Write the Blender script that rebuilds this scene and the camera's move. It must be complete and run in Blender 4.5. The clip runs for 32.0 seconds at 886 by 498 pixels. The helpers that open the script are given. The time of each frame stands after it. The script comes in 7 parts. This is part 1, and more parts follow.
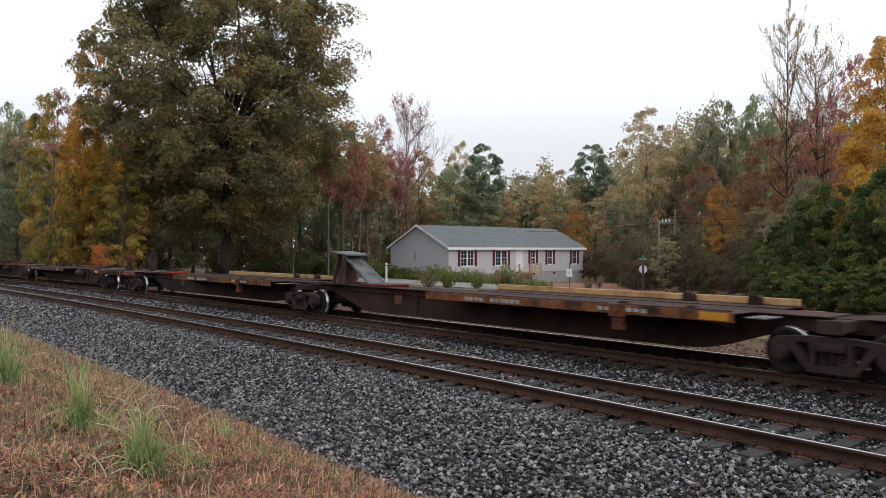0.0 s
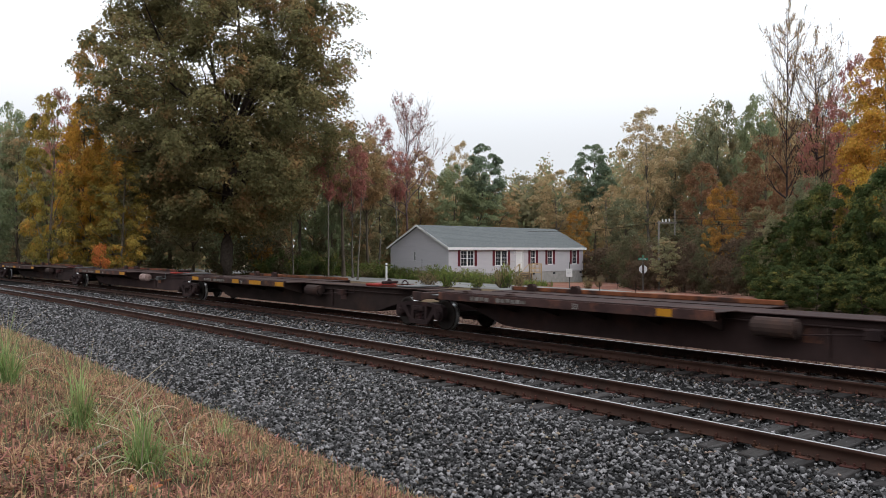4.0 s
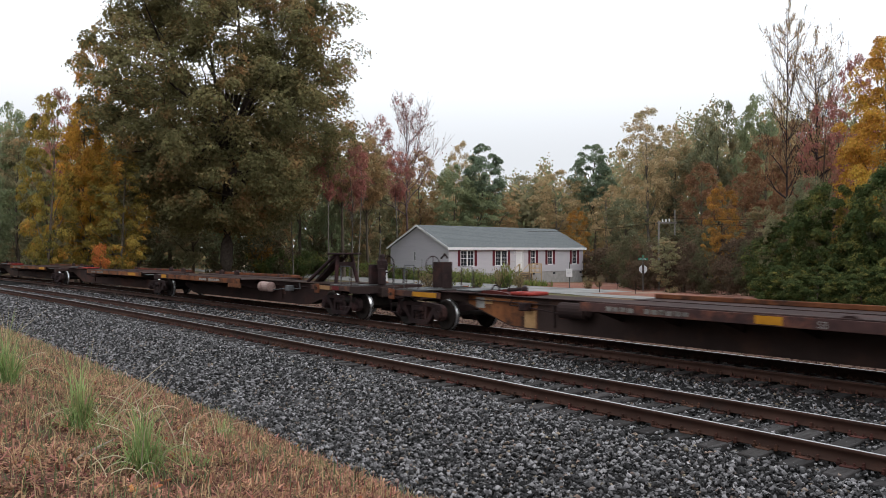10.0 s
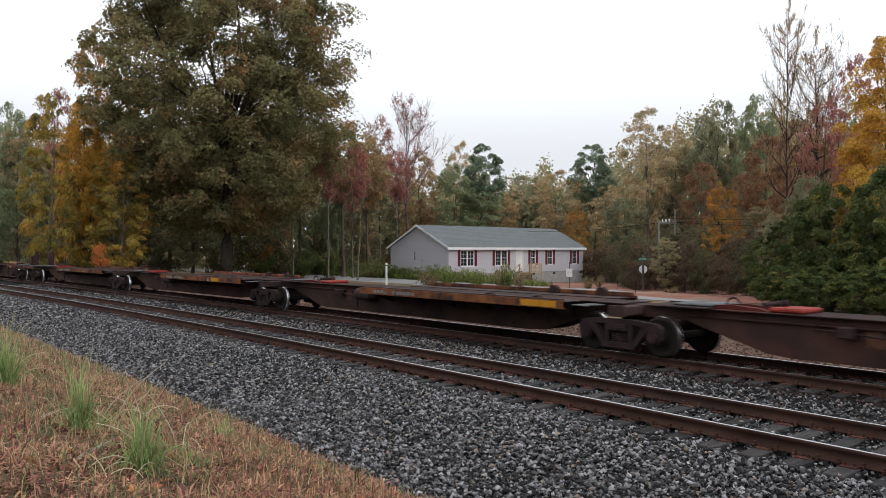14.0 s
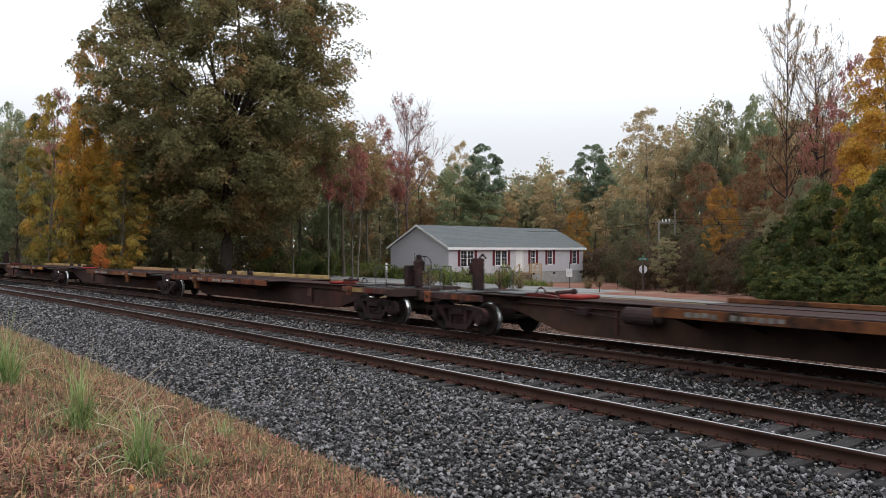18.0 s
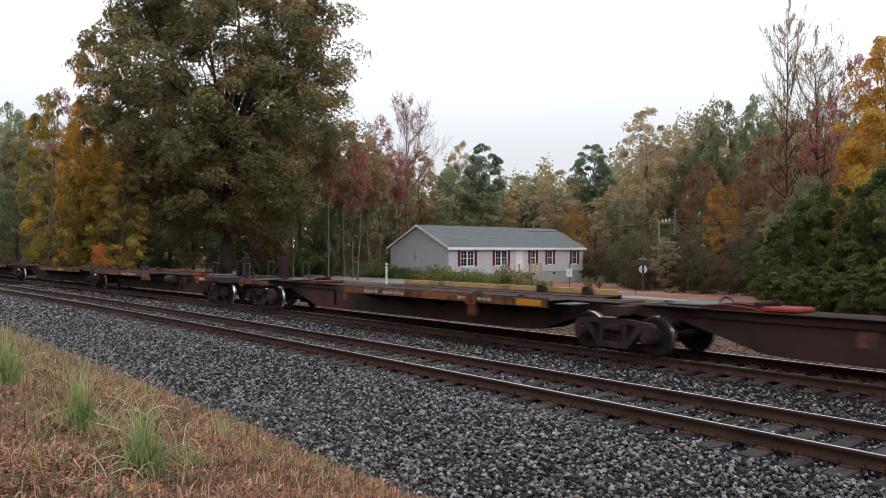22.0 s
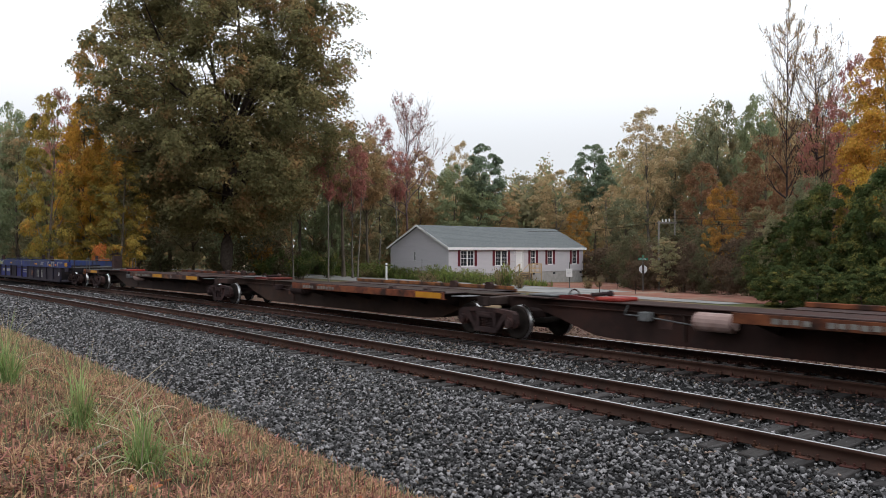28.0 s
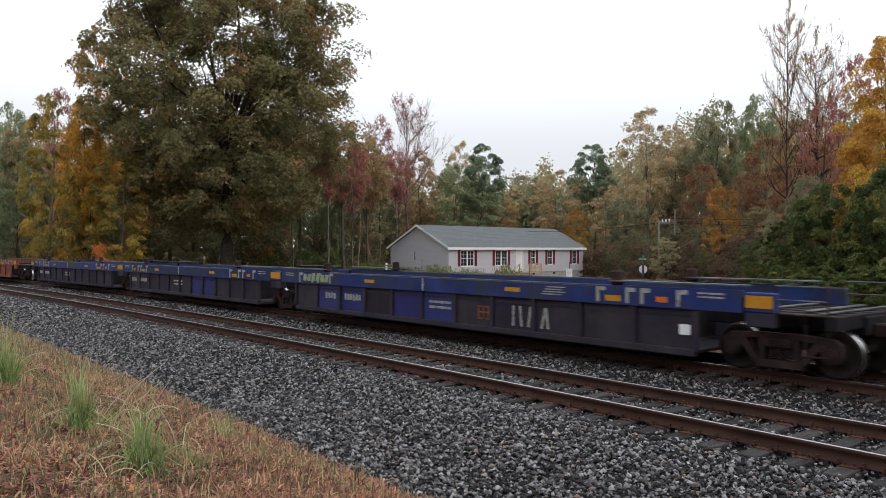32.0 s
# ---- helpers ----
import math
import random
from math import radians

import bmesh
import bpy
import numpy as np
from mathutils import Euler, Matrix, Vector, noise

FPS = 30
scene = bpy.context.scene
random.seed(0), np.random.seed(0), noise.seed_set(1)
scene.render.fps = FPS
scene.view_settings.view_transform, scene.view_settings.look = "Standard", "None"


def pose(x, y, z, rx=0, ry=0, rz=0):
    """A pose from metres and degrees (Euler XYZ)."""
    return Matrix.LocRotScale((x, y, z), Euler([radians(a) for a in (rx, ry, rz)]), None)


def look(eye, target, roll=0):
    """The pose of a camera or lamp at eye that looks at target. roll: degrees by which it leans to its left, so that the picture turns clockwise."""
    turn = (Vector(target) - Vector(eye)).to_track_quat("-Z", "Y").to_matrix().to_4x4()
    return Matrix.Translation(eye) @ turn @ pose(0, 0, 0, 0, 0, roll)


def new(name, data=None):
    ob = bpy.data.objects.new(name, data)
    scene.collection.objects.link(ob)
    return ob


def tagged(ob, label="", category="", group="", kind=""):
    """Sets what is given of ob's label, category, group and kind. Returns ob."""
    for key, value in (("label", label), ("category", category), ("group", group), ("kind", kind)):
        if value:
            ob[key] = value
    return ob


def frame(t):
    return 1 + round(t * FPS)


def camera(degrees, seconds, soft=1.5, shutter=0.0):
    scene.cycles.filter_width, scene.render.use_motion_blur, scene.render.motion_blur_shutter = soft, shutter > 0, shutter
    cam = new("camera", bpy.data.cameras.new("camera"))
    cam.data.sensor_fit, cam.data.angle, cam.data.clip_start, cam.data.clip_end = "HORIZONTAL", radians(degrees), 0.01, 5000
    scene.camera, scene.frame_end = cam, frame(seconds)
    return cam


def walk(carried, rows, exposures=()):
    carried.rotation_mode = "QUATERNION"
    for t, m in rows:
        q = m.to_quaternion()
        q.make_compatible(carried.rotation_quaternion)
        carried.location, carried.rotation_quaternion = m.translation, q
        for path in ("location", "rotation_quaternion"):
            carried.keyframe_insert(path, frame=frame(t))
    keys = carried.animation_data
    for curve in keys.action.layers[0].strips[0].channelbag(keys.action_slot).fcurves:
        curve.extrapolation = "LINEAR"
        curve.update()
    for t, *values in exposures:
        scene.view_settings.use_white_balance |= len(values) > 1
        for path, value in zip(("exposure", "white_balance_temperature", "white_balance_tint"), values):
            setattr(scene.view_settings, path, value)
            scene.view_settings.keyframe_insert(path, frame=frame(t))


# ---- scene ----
# ---------------------------------------------------------------- camera
HEAD = radians(38.308)            # angle between the line of the track and the lens axis
EYE = (0.0, 0.0, 2.234)           # z = 0 is the top of the rails
cam = camera(60.29, 32.0, soft=0.8, shutter=0.24)
AIM = (-math.cos(HEAD) * 100, math.sin(HEAD) * 100, EYE[2] + 0.07)
walk(cam, [(0.0, look(EYE, AIM)), (32.0, look(EYE, AIM))])

# ---------------------------------------------------------------- light: bright overcast sky
world = bpy.data.worlds.new("world")
scene.world = world
world.use_nodes = True
wn, wl = world.node_tree.nodes, world.node_tree.links
sky = wn.new("ShaderNodeTexSky")
sky.sky_type, sky.sun_disc = "NISHITA", False
sky.sun_elevation, sky.sun_rotation = radians(42), radians(67)
sky.air_density, sky.dust_density = 1.0, 4.0
cloud = wn.new("ShaderNodeTexNoise")
cloud.inputs["Scale"].default_value, cloud.inputs["Detail"].default_value = 2.2, 4
cramp = wn.new("ShaderNodeValToRGB")
cramp.color_ramp.elements[0].color = (0.90, 0.95, 1.02, 1)
cramp.color_ramp.elements[1].color = (0.97, 0.99, 1.03, 1)
dim = wn.new("ShaderNodeMix")
dim.data_type = "RGBA"
dim.inputs[0].default_value = 0.97
scale = wn.new("ShaderNodeMix")
scale.data_type, scale.blend_type = "RGBA", "MULTIPLY"
scale.inputs[0].default_value = 1.0
scale.inputs[7].default_value = (0.10, 0.10, 0.10, 1)
wl.new(sky.outputs[0], scale.inputs[6])
wl.new(cloud.outputs[0], cramp.inputs[0])
wl.new(scale.outputs[2], dim.inputs[6])
wl.new(cramp.outputs[0], dim.inputs[7])
wl.new(dim.outputs[2], wn["Background"].inputs[0])
# the overcast is brighter overhead than low over the woods
geo = wn.new("ShaderNodeTexCoord")
sep = wn.new("ShaderNodeSeparateXYZ")
rise = wn.new("ShaderNodeMapRange")
rise.interpolation_type = "SMOOTHSTEP"
rise.inputs["From Min"].default_value, rise.inputs["From Max"].default_value = 0.10, 0.33
rise.inputs["To Min"].default_value, rise.inputs["To Max"].default_value = 0.76, 1.28
wl.new(geo.outputs["Generated"], sep.inputs[0])
wl.new(sep.outputs[2], rise.inputs["Value"])
wl.new(rise.outputs[0], wn["Background"].inputs[1])
sun = new("sun", bpy.data.lights.new("sun", "SUN"))
sun.data.energy, sun.data.angle, sun.data.color = 0.5, radians(35), (1.0, 0.97, 0.92)
sun.matrix_world = look((30, 50, 70), (-40, 20, 0))
scene.view_settings.exposure = 0.22
# ---------------------------------------------------------------- materials
def surf(name, c1, c2, size=0.5, rough=0.7, metal=0.0, bump=0.15, bsize=None, dirt=None, dsize=1.2, dmin=0.5, dmax=0.7,
         island=None, vary=0.0, skew=1.0, lift=1.0, spec=0.08, stretch=(1, 1, 1)):
    """A surface of two mixed tones with grain and, if asked, patches of dirt; sizes in metres."""
    m = bpy.data.materials.new(name)
    m.use_nodes = True
    n, l = m.node_tree.nodes, m.node_tree.links
    b = n["Principled BSDF"]
    co = n.new("ShaderNodeTexCoord")
    info = n.new("ShaderNodeObjectInfo")
    add = n.new("ShaderNodeVectorMath")
    add.operation = "ADD"
    shift = n.new("ShaderNodeVectorMath")
    shift.operation = "SCALE"
    shift.inputs[0].default_value = (31.0, 17.0, 23.0)
    l.new(info.outputs["Random"], shift.inputs["Scale"])
    mp = n.new("ShaderNodeMapping")
    mp.inputs["Scale"].default_value = stretch
    l.new(co.outputs["Object"], mp.inputs[0])
    l.new(mp.outputs[0], add.inputs[0])
    l.new(shift.outputs[0], add.inputs[1])
    t1 = n.new("ShaderNodeTexNoise")
    t1.inputs["Scale"].default_value, t1.inputs["Detail"].default_value, t1.inputs["Roughness"].default_value = 1 / size, 6, 0.62
    l.new(add.outputs[0], t1.inputs["Vector"])
    r1 = n.new("ShaderNodeValToRGB")
    r1.color_ramp.elements[0].position, r1.color_ramp.elements[1].position = 0.32, 0.68
    r1.color_ramp.elements[0].color, r1.color_ramp.elements[1].color = (*c1, 1), (*c2, 1)
    l.new(t1.outputs[0], r1.inputs[0])
    col = r1.outputs[0]
    if dirt:
        t2 = n.new("ShaderNodeTexNoise")
        t2.inputs["Scale"].default_value, t2.inputs["Detail"].default_value, t2.inputs["Roughness"].default_value = 1 / dsize, 8, 0.65
        l.new(add.outputs[0], t2.inputs["Vector"])
        r2 = n.new("ShaderNodeValToRGB")
        r2.color_ramp.elements[0].position, r2.color_ramp.elements[1].position = dmin, dmax
        l.new(t2.outputs[0], r2.inputs[0])
        mx = n.new("ShaderNodeMix")
        mx.data_type = "RGBA"
        mx.inputs[7].default_value = (*dirt, 1)
        l.new(r2.outputs[0], mx.inputs[0])
        l.new(col, mx.inputs[6])
        col = mx.outputs[2]
    if island or vary:
        g = n.new("ShaderNodeNewGeometry") if island else info
        hsv = n.new("ShaderNodeHueSaturation")
        k = island or vary
        for out, lo, hi in (("Value", 1 - k, 1 + k), ("Hue", 0.5 - 0.045 * k, 0.5 + 0.045 * k)):
            r = n.new("ShaderNodeMapRange")
            r.inputs["To Min"].default_value, r.inputs["To Max"].default_value = lo, hi
            src = g.outputs["Random Per Island"] if island else info.outputs["Random"]
            if out == "Hue":
                w = n.new("ShaderNodeMath")
                w.operation = "FRACT"
                mul = n.new("ShaderNodeMath")
                mul.operation, mul.inputs[1].default_value = "MULTIPLY", 7.31
                l.new(src, mul.inputs[0])
                l.new(mul.outputs[0], w.inputs[0])
                src = w.outputs[0]
            elif skew != 1.0:
                pw = n.new("ShaderNodeMath")
                pw.operation, pw.inputs[1].default_value = "POWER", skew
                l.new(src, pw.inputs[0])
                src = pw.outputs[0]
                r.inputs["To Max"].default_value = hi * lift
            l.new(src, r.inputs["Value"])
            l.new(r.outputs[0], hsv.inputs[out])
        l.new(col, hsv.inputs["Color"])
        col = hsv.outputs[0]
    l.new(col, b.inputs["Base Color"])
    b.inputs["Roughness"].default_value, b.inputs["Metallic"].default_value = rough, metal
    b.inputs["Specular IOR Level"].default_value = spec
    if bump:
        t3 = n.new("ShaderNodeTexNoise")
        t3.inputs["Scale"].default_value, t3.inputs["Detail"].default_value = 1 / (bsize or size * 0.15), 5
        l.new(add.outputs[0], t3.inputs["Vector"])
        bp = n.new("ShaderNodeBump")
        bp.inputs["Strength"].default_value, bp.inputs["Distance"].default_value = bump, (bsize or size * 0.15) * 0.4
        l.new(t3.outputs[0], bp.inputs["Height"])
        l.new(bp.outputs[0], b.inputs["Normal"])
    return m


def leafmat(name, c1, c2, k=0.22, size=3.0, patch=None):
    """Foliage: clumps of two tones, each leaf a little different, and light let through."""
    m = surf(name, c1, c2, size=size, rough=0.8, bump=0, island=k, spec=0.06, dirt=patch, dsize=size * 1.2, dmin=0.52, dmax=0.66)
    n, l = m.node_tree.nodes, m.node_tree.links
    b = n["Principled BSDF"]
    tr = n.new("ShaderNodeBsdfTranslucent")
    mix = n.new("ShaderNodeMixShader")
    mix.inputs[0].default_value = 0.46
    l.new(b.inputs["Base Color"].links[0].from_socket, tr.inputs[0])
    l.new(b.outputs[0], mix.inputs[1])
    l.new(tr.outputs[0], mix.inputs[2])
    l.new(mix.outputs[0], n["Material Output"].inputs[0])
    return m


RAIL_RUST = surf("rail_rust", (0.040, 0.021, 0.016), (0.072, 0.039, 0.029), 0.4, 0.75, 0.2, 0.2, 0.02, dirt=(0.024, 0.018, 0.016), dsize=0.8)
PLATE_RUST = surf("tie_plate_red_rust", (0.056, 0.026, 0.020), (0.108, 0.048, 0.036), 0.08, 0.85, 0.1, 0.3, 0.02, dirt=(0.040, 0.026, 0.022), dsize=0.2, vary=0.3)
RAIL_SHINE = surf("rail_shine", (0.422, 0.422, 0.434), (0.496, 0.496, 0.508), 0.6, 0.36, 1.0, 0.05, 0.02)
STONE = surf("ballast_stone", (0.0275, 0.0265, 0.0275), (0.0830, 0.0800, 0.0815), 0.06, 0.8, 0, 0.3, 0.01, island=0.92, skew=2.4, lift=2.7, spec=0.3)
# bed near black: the shade in the gaps between stones is in its colour
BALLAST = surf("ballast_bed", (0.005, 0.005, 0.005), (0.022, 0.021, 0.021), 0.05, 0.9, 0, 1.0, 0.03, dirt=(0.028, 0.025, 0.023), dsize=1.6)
TIE = surf("tie_wood", (0.024, 0.022, 0.021), (0.058, 0.054, 0.054), 0.18, 0.85, 0, 0.5, 0.02, dirt=(0.020, 0.016, 0.014), dsize=0.5, vary=0.3, stretch=(3, 0.5, 1))
GROUND = surf("leaf_litter", (0.094, 0.062, 0.040), (0.188, 0.131, 0.081), 2.2, 0.95, 0, 0.6, 0.12, dirt=(0.094, 0.106, 0.044), dsize=7, dmin=0.5, dmax=0.66)
BANK = surf("dry_grass_soil", (0.0717, 0.0403, 0.0327), (0.1680, 0.0986, 0.0726), 0.22, 0.95, 0, 0.9, 0.03, dirt=(0.0549, 0.0515, 0.0266), dsize=0.8, dmin=0.50, dmax=0.64)
ASPHALT = surf("worn_asphalt", (0.216, 0.216, 0.211), (0.297, 0.293, 0.284), 1.5, 0.9, 0, 0.2, 0.03, dirt=(0.144, 0.140, 0.135), dsize=4)
CLAY = surf("red_clay", (0.182, 0.079, 0.058), (0.274, 0.130, 0.095), 1.8, 0.95, 0, 0.5, 0.15, dirt=(0.251, 0.198, 0.152), dsize=3)
SIDING = surf("vinyl_siding", (0.467, 0.457, 0.485), (0.512, 0.494, 0.522), 2.5, 0.6, 0, 0.03, 0.3)
SHINGLE = surf("roof_shingle", (0.113, 0.126, 0.131), (0.180, 0.194, 0.198), 0.25, 0.92, 0, 0.4, 0.06, dirt=(0.153, 0.167, 0.167), dsize=2.5)
WHITE = surf("white_paint", (0.688, 0.688, 0.688), (0.763, 0.763, 0.763), 1.0, 0.5, 0, 0.02, 0.05, spec=0.3)
SHUTTER = surf("maroon_shutter", (0.10, 0.018, 0.025), (0.14, 0.025, 0.032), 0.5, 0.5, 0, 0.05)
BLOCK = surf("concrete_block", (0.30, 0.29, 0.28), (0.40, 0.385, 0.37), 0.5, 0.9, 0, 0.3, 0.03)
GLASS = surf("window_glass", (0.02, 0.024, 0.03), (0.035, 0.04, 0.048), 2.0, 0.06, 0, 0.0, spec=0.6)
LUMBER = surf("raw_lumber", (0.42, 0.31, 0.18), (0.55, 0.42, 0.26), 0.3, 0.8, 0, 0.2)
BARK = surf("bark", (0.063, 0.050, 0.039), (0.154, 0.126, 0.098), 0.25, 0.95, 0, 0.8, 0.06, vary=0.3)
BARK_DARK = surf("dark_bark", (0.030, 0.024, 0.020), (0.075, 0.060, 0.050), 0.25, 0.95, 0, 0.8, 0.06)
BARK_PALE = surf("pale_bark", (0.10, 0.088, 0.076), (0.20, 0.178, 0.158), 0.3, 0.9, 0, 0.6, 0.06, vary=0.25)
SIGN_STEEL = surf("sign_steel", (0.10, 0.10, 0.095), (0.16, 0.16, 0.15), 0.3, 0.6, 0.5, 0.1)
POLE_WOOD = surf("pole_wood", (0.19, 0.175, 0.16), (0.29, 0.27, 0.25), 0.4, 0.9, 0, 0.5, 0.03)
# ---------------------------------------------------------------- mesh helpers
def fill(name, verts, faces, smooth=False):
    """A mesh from arrays: verts (n,3) and faces (m,k), all faces of one size."""
    verts, faces = np.asarray(verts, np.float32), np.asarray(faces, np.int32)
    me = bpy.data.meshes.new(name)
    k = faces.shape[1]
    me.vertices.add(len(verts))
    me.vertices.foreach_set("co", verts.ravel())
    me.loops.add(faces.size)
    me.loops.foreach_set("vertex_index", faces.ravel())
    me.polygons.add(len(faces))
    me.polygons.foreach_set("loop_start", np.arange(0, faces.size, k, dtype=np.int32))
    if smooth:
        me.polygons.foreach_set("use_smooth", np.ones(len(faces), bool))
    me.update(calc_edges=True)
    return me


def box(bm, x0, x1, y0, y1, z0, z1, bevel=0.0):
    m = Matrix.Translation(((x0 + x1) / 2, (y0 + y1) / 2, (z0 + z1) / 2)) @ Matrix.Diagonal((abs(x1 - x0), abs(y1 - y0), abs(z1 - z0), 1))
    made = bmesh.ops.create_cube(bm, size=1, matrix=m)["verts"]
    if bevel:
        edges = list({e for v in made for e in v.link_edges})
        bmesh.ops.bevel(bm, geom=edges, offset=bevel, segments=1, affect="EDGES")
    return bm


def rod(bm, a, b, r, seg=10, r2=None):
    a, b = Vector(a), Vector(b)
    d = b - a
    m = Matrix.Translation((a + b) / 2) @ d.to_track_quat("Z", "Y").to_matrix().to_4x4()
    bmesh.ops.create_cone(bm, cap_ends=True, segments=seg, radius1=r, radius2=r if r2 is None else r2, depth=d.length, matrix=m)
    return bm


def slab(bm, outline, y0, y1):
    """An outline in x and z, pulled from y0 to y1."""
    a = [bm.verts.new((x, y0, z)) for x, z in outline]
    b = [bm.verts.new((x, y1, z)) for x, z in outline]
    bm.faces.new(a)
    bm.faces.new(b[::-1])
    for i in range(len(a)):
        j = (i + 1) % len(a)
        bm.faces.new((a[j], a[i], b[i], b[j]))
    bmesh.ops.recalc_face_normals(bm, faces=bm.faces[:])
    return bm


def lathe(bm, profile, seg, m):
    """A profile of (radius, height) spun round the z axis of the pose m."""
    rings = []
    for r, h in profile:
        rings.append([bm.verts.new(m @ Vector((r * math.cos(k * math.tau / seg), r * math.sin(k * math.tau / seg), h))) for k in range(seg)])
    for p, q in zip(rings, rings[1:]):
        for k in range(seg):
            j = (k + 1) % seg
            bm.faces.new((p[k], p[j], q[j], q[k]))
    bmesh.ops.recalc_face_normals(bm, faces=bm.faces[:])
    return bm


def mesh_of(name, bm, material):
    me = bpy.data.meshes.new(name)
    bm.to_mesh(me)
    bm.free()
    me.materials.append(material)
    return me


def part(name, bm, material, parent, label="", at=None):
    """Links a bmesh, or a ready mesh, as one object under a thing or a part."""
    me = bm if isinstance(bm, bpy.types.Mesh) else mesh_of(name, bm, material)
    ob = new(name, me)
    ob.parent = parent
    if at is not None:
        ob.matrix_basis = at
    return tagged(ob, label)


def thing(name, label, category, at=None, group="", kind=""):
    ob = new(name)
    ob.empty_display_size = 0.2
    if at is not None:
        ob.matrix_basis = at
    return tagged(ob, label, category, group, kind)


def B():
    return bmesh.new()


# the line of the tracks: a wide curve, straight beyond it
KAP = -0.001482


def bend(x):
    c = min(max(x, -110.0), 110.0)
    return KAP * c * c / 2 + KAP * c * (x - c)


def slope(x):
    return KAP * min(max(x, -110.0), 110.0)


NEAR_Y, FAR_Y = 9.656, 14.211     # centre lines of the two tracks at x = 0

# the lie of the land across the tracks: offset from the curve's line, height
LIE = ((-60, 2.2), (-12, 1.3), (-3, 0.85), (0, 0.68), (1.6, 0.44), (3.0, 0.10), (4.0, -0.20), (4.7, -0.43), (5.3, -0.66), (6.0, -0.75), (19.0, -0.95),
       (23.0, -0.95), (38.0, -0.92), (47.0, -0.92), (54.0, -1.35), (75.0, -1.80), (140.0, -1.9), (400.0, -2.0), (3000.0, -2.0))


def lie(n):
    for (a, za), (b, zb) in zip(LIE, LIE[1:]):
        if n <= b:
            return za + (zb - za) * max(0.0, (n - a) / (b - a))
    return LIE[-1][1]


def land(x, y):
    n = y - bend(x) if y < 30 else y - bend(x) * max(0.0, 1 - (y - 30) / 15)
    return lie(n) + 0.05 * noise.noise((x * 0.35, y * 0.35, 0)) * (1 if n > 22 or n < 4 else 0.2) + (0.045 * noise.noise((x * 1.5, y * 1.5, 4)) if n < 4 else 0)


def sheet(name, xs, ns, material, dz=0.0, follow=True, smooth=True, jag=0.0):
    """A sheet on the land; ns are offsets from the curve (follow) or plain y."""
    v = []
    for x in xs:
        for i, n in enumerate(ns):
            j = jag * noise.noise((x * 0.7, i * 9.1, 3)) if i in (0, len(ns) - 1) else 0
            y = n + j + (bend(x) if follow else 0)
            v.append((x, y, land(x, y) + dz))
    w = len(ns)
    q = [(i * w + j, (i + 1) * w + j, (i + 1) * w + j + 1, i * w + j + 1) for i in range(len(xs) - 1) for j in range(w - 1)]
    me = fill(name, v, q, smooth)
    me.materials.append(material)
    return new(name, me)
# ---------------------------------------------------------------- ground, ballast, rails
def steps(a, b, s):
    n = max(1, round((b - a) / s))
    return [a + (b - a) * i / n for i in range(n + 1)]


gx = [-3000, -1200, -600, -350, -220, -160] + steps(-130, 30, 2.0) + [50, 80, 120, 200, 400, 900, 3000]
gn = [-3000, -900, -300, -120, -60, -30, -18] + steps(-12, 8, 0.8) + steps(9, 60, 1.5) + steps(63, 150, 6) + [180, 240, 330, 500, 900, 3000]
ground = tagged(sheet("ground", gx, gn, GROUND, 0.0, follow=False), "brown leaf-littered ground with weedy patches", "ground", kind="structure")


def bed(name, profile, material, xs, label):
    """A ballast bed: a cross-section of offsets and heights drawn along the curve."""
    v, w = [], len(profile)
    for x in xs:
        for n, z in profile:
            lump = 0.03 * noise.noise((x * 1.3, n * 1.3, 5.0)) + 0.025 * noise.noise((x * 5, n * 5, 2.0))
            v.append((x, n + bend(x), z + lump))
    q = [(i * w + j, (i + 1) * w + j, (i + 1) * w + j + 1, i * w + j + 1) for i in range(len(xs) - 1) for j in range(w - 1)]
    me = fill(name, v, q, True)
    me.materials.append(material)
    return tagged(new(name, me), label, "ballast", kind="structure")


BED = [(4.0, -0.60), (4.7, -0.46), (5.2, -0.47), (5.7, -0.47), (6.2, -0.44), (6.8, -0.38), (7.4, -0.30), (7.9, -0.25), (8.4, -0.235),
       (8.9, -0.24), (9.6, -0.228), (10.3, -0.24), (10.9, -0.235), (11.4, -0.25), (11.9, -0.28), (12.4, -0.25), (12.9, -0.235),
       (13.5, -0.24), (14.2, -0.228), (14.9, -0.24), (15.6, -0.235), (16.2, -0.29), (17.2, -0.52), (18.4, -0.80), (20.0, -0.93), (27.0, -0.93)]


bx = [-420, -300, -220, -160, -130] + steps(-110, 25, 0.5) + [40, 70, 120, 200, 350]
ballast = bed("ballast_bed", BED[:-1], BALLAST, bx, "crushed-stone ballast bed under two tracks, gap shade in its colour")

# rails: head, web and foot, 0.17 m high, with a worn shiny head
RAIL = [(-0.073, -0.172), (0.073, -0.172), (0.070, -0.160), (0.014, -0.140), (0.009, -0.060), (0.034, -0.042), (0.036, -0.008),
        (0.026, -0.001), (-0.026, -0.001), (-0.036, -0.008), (-0.034, -0.042), (-0.009, -0.060), (-0.014, -0.140), (-0.070, -0.160)]
rx = [-420, -300, -200, -150] + steps(-120, 30, 2.5) + [60, 110, 200, 350]


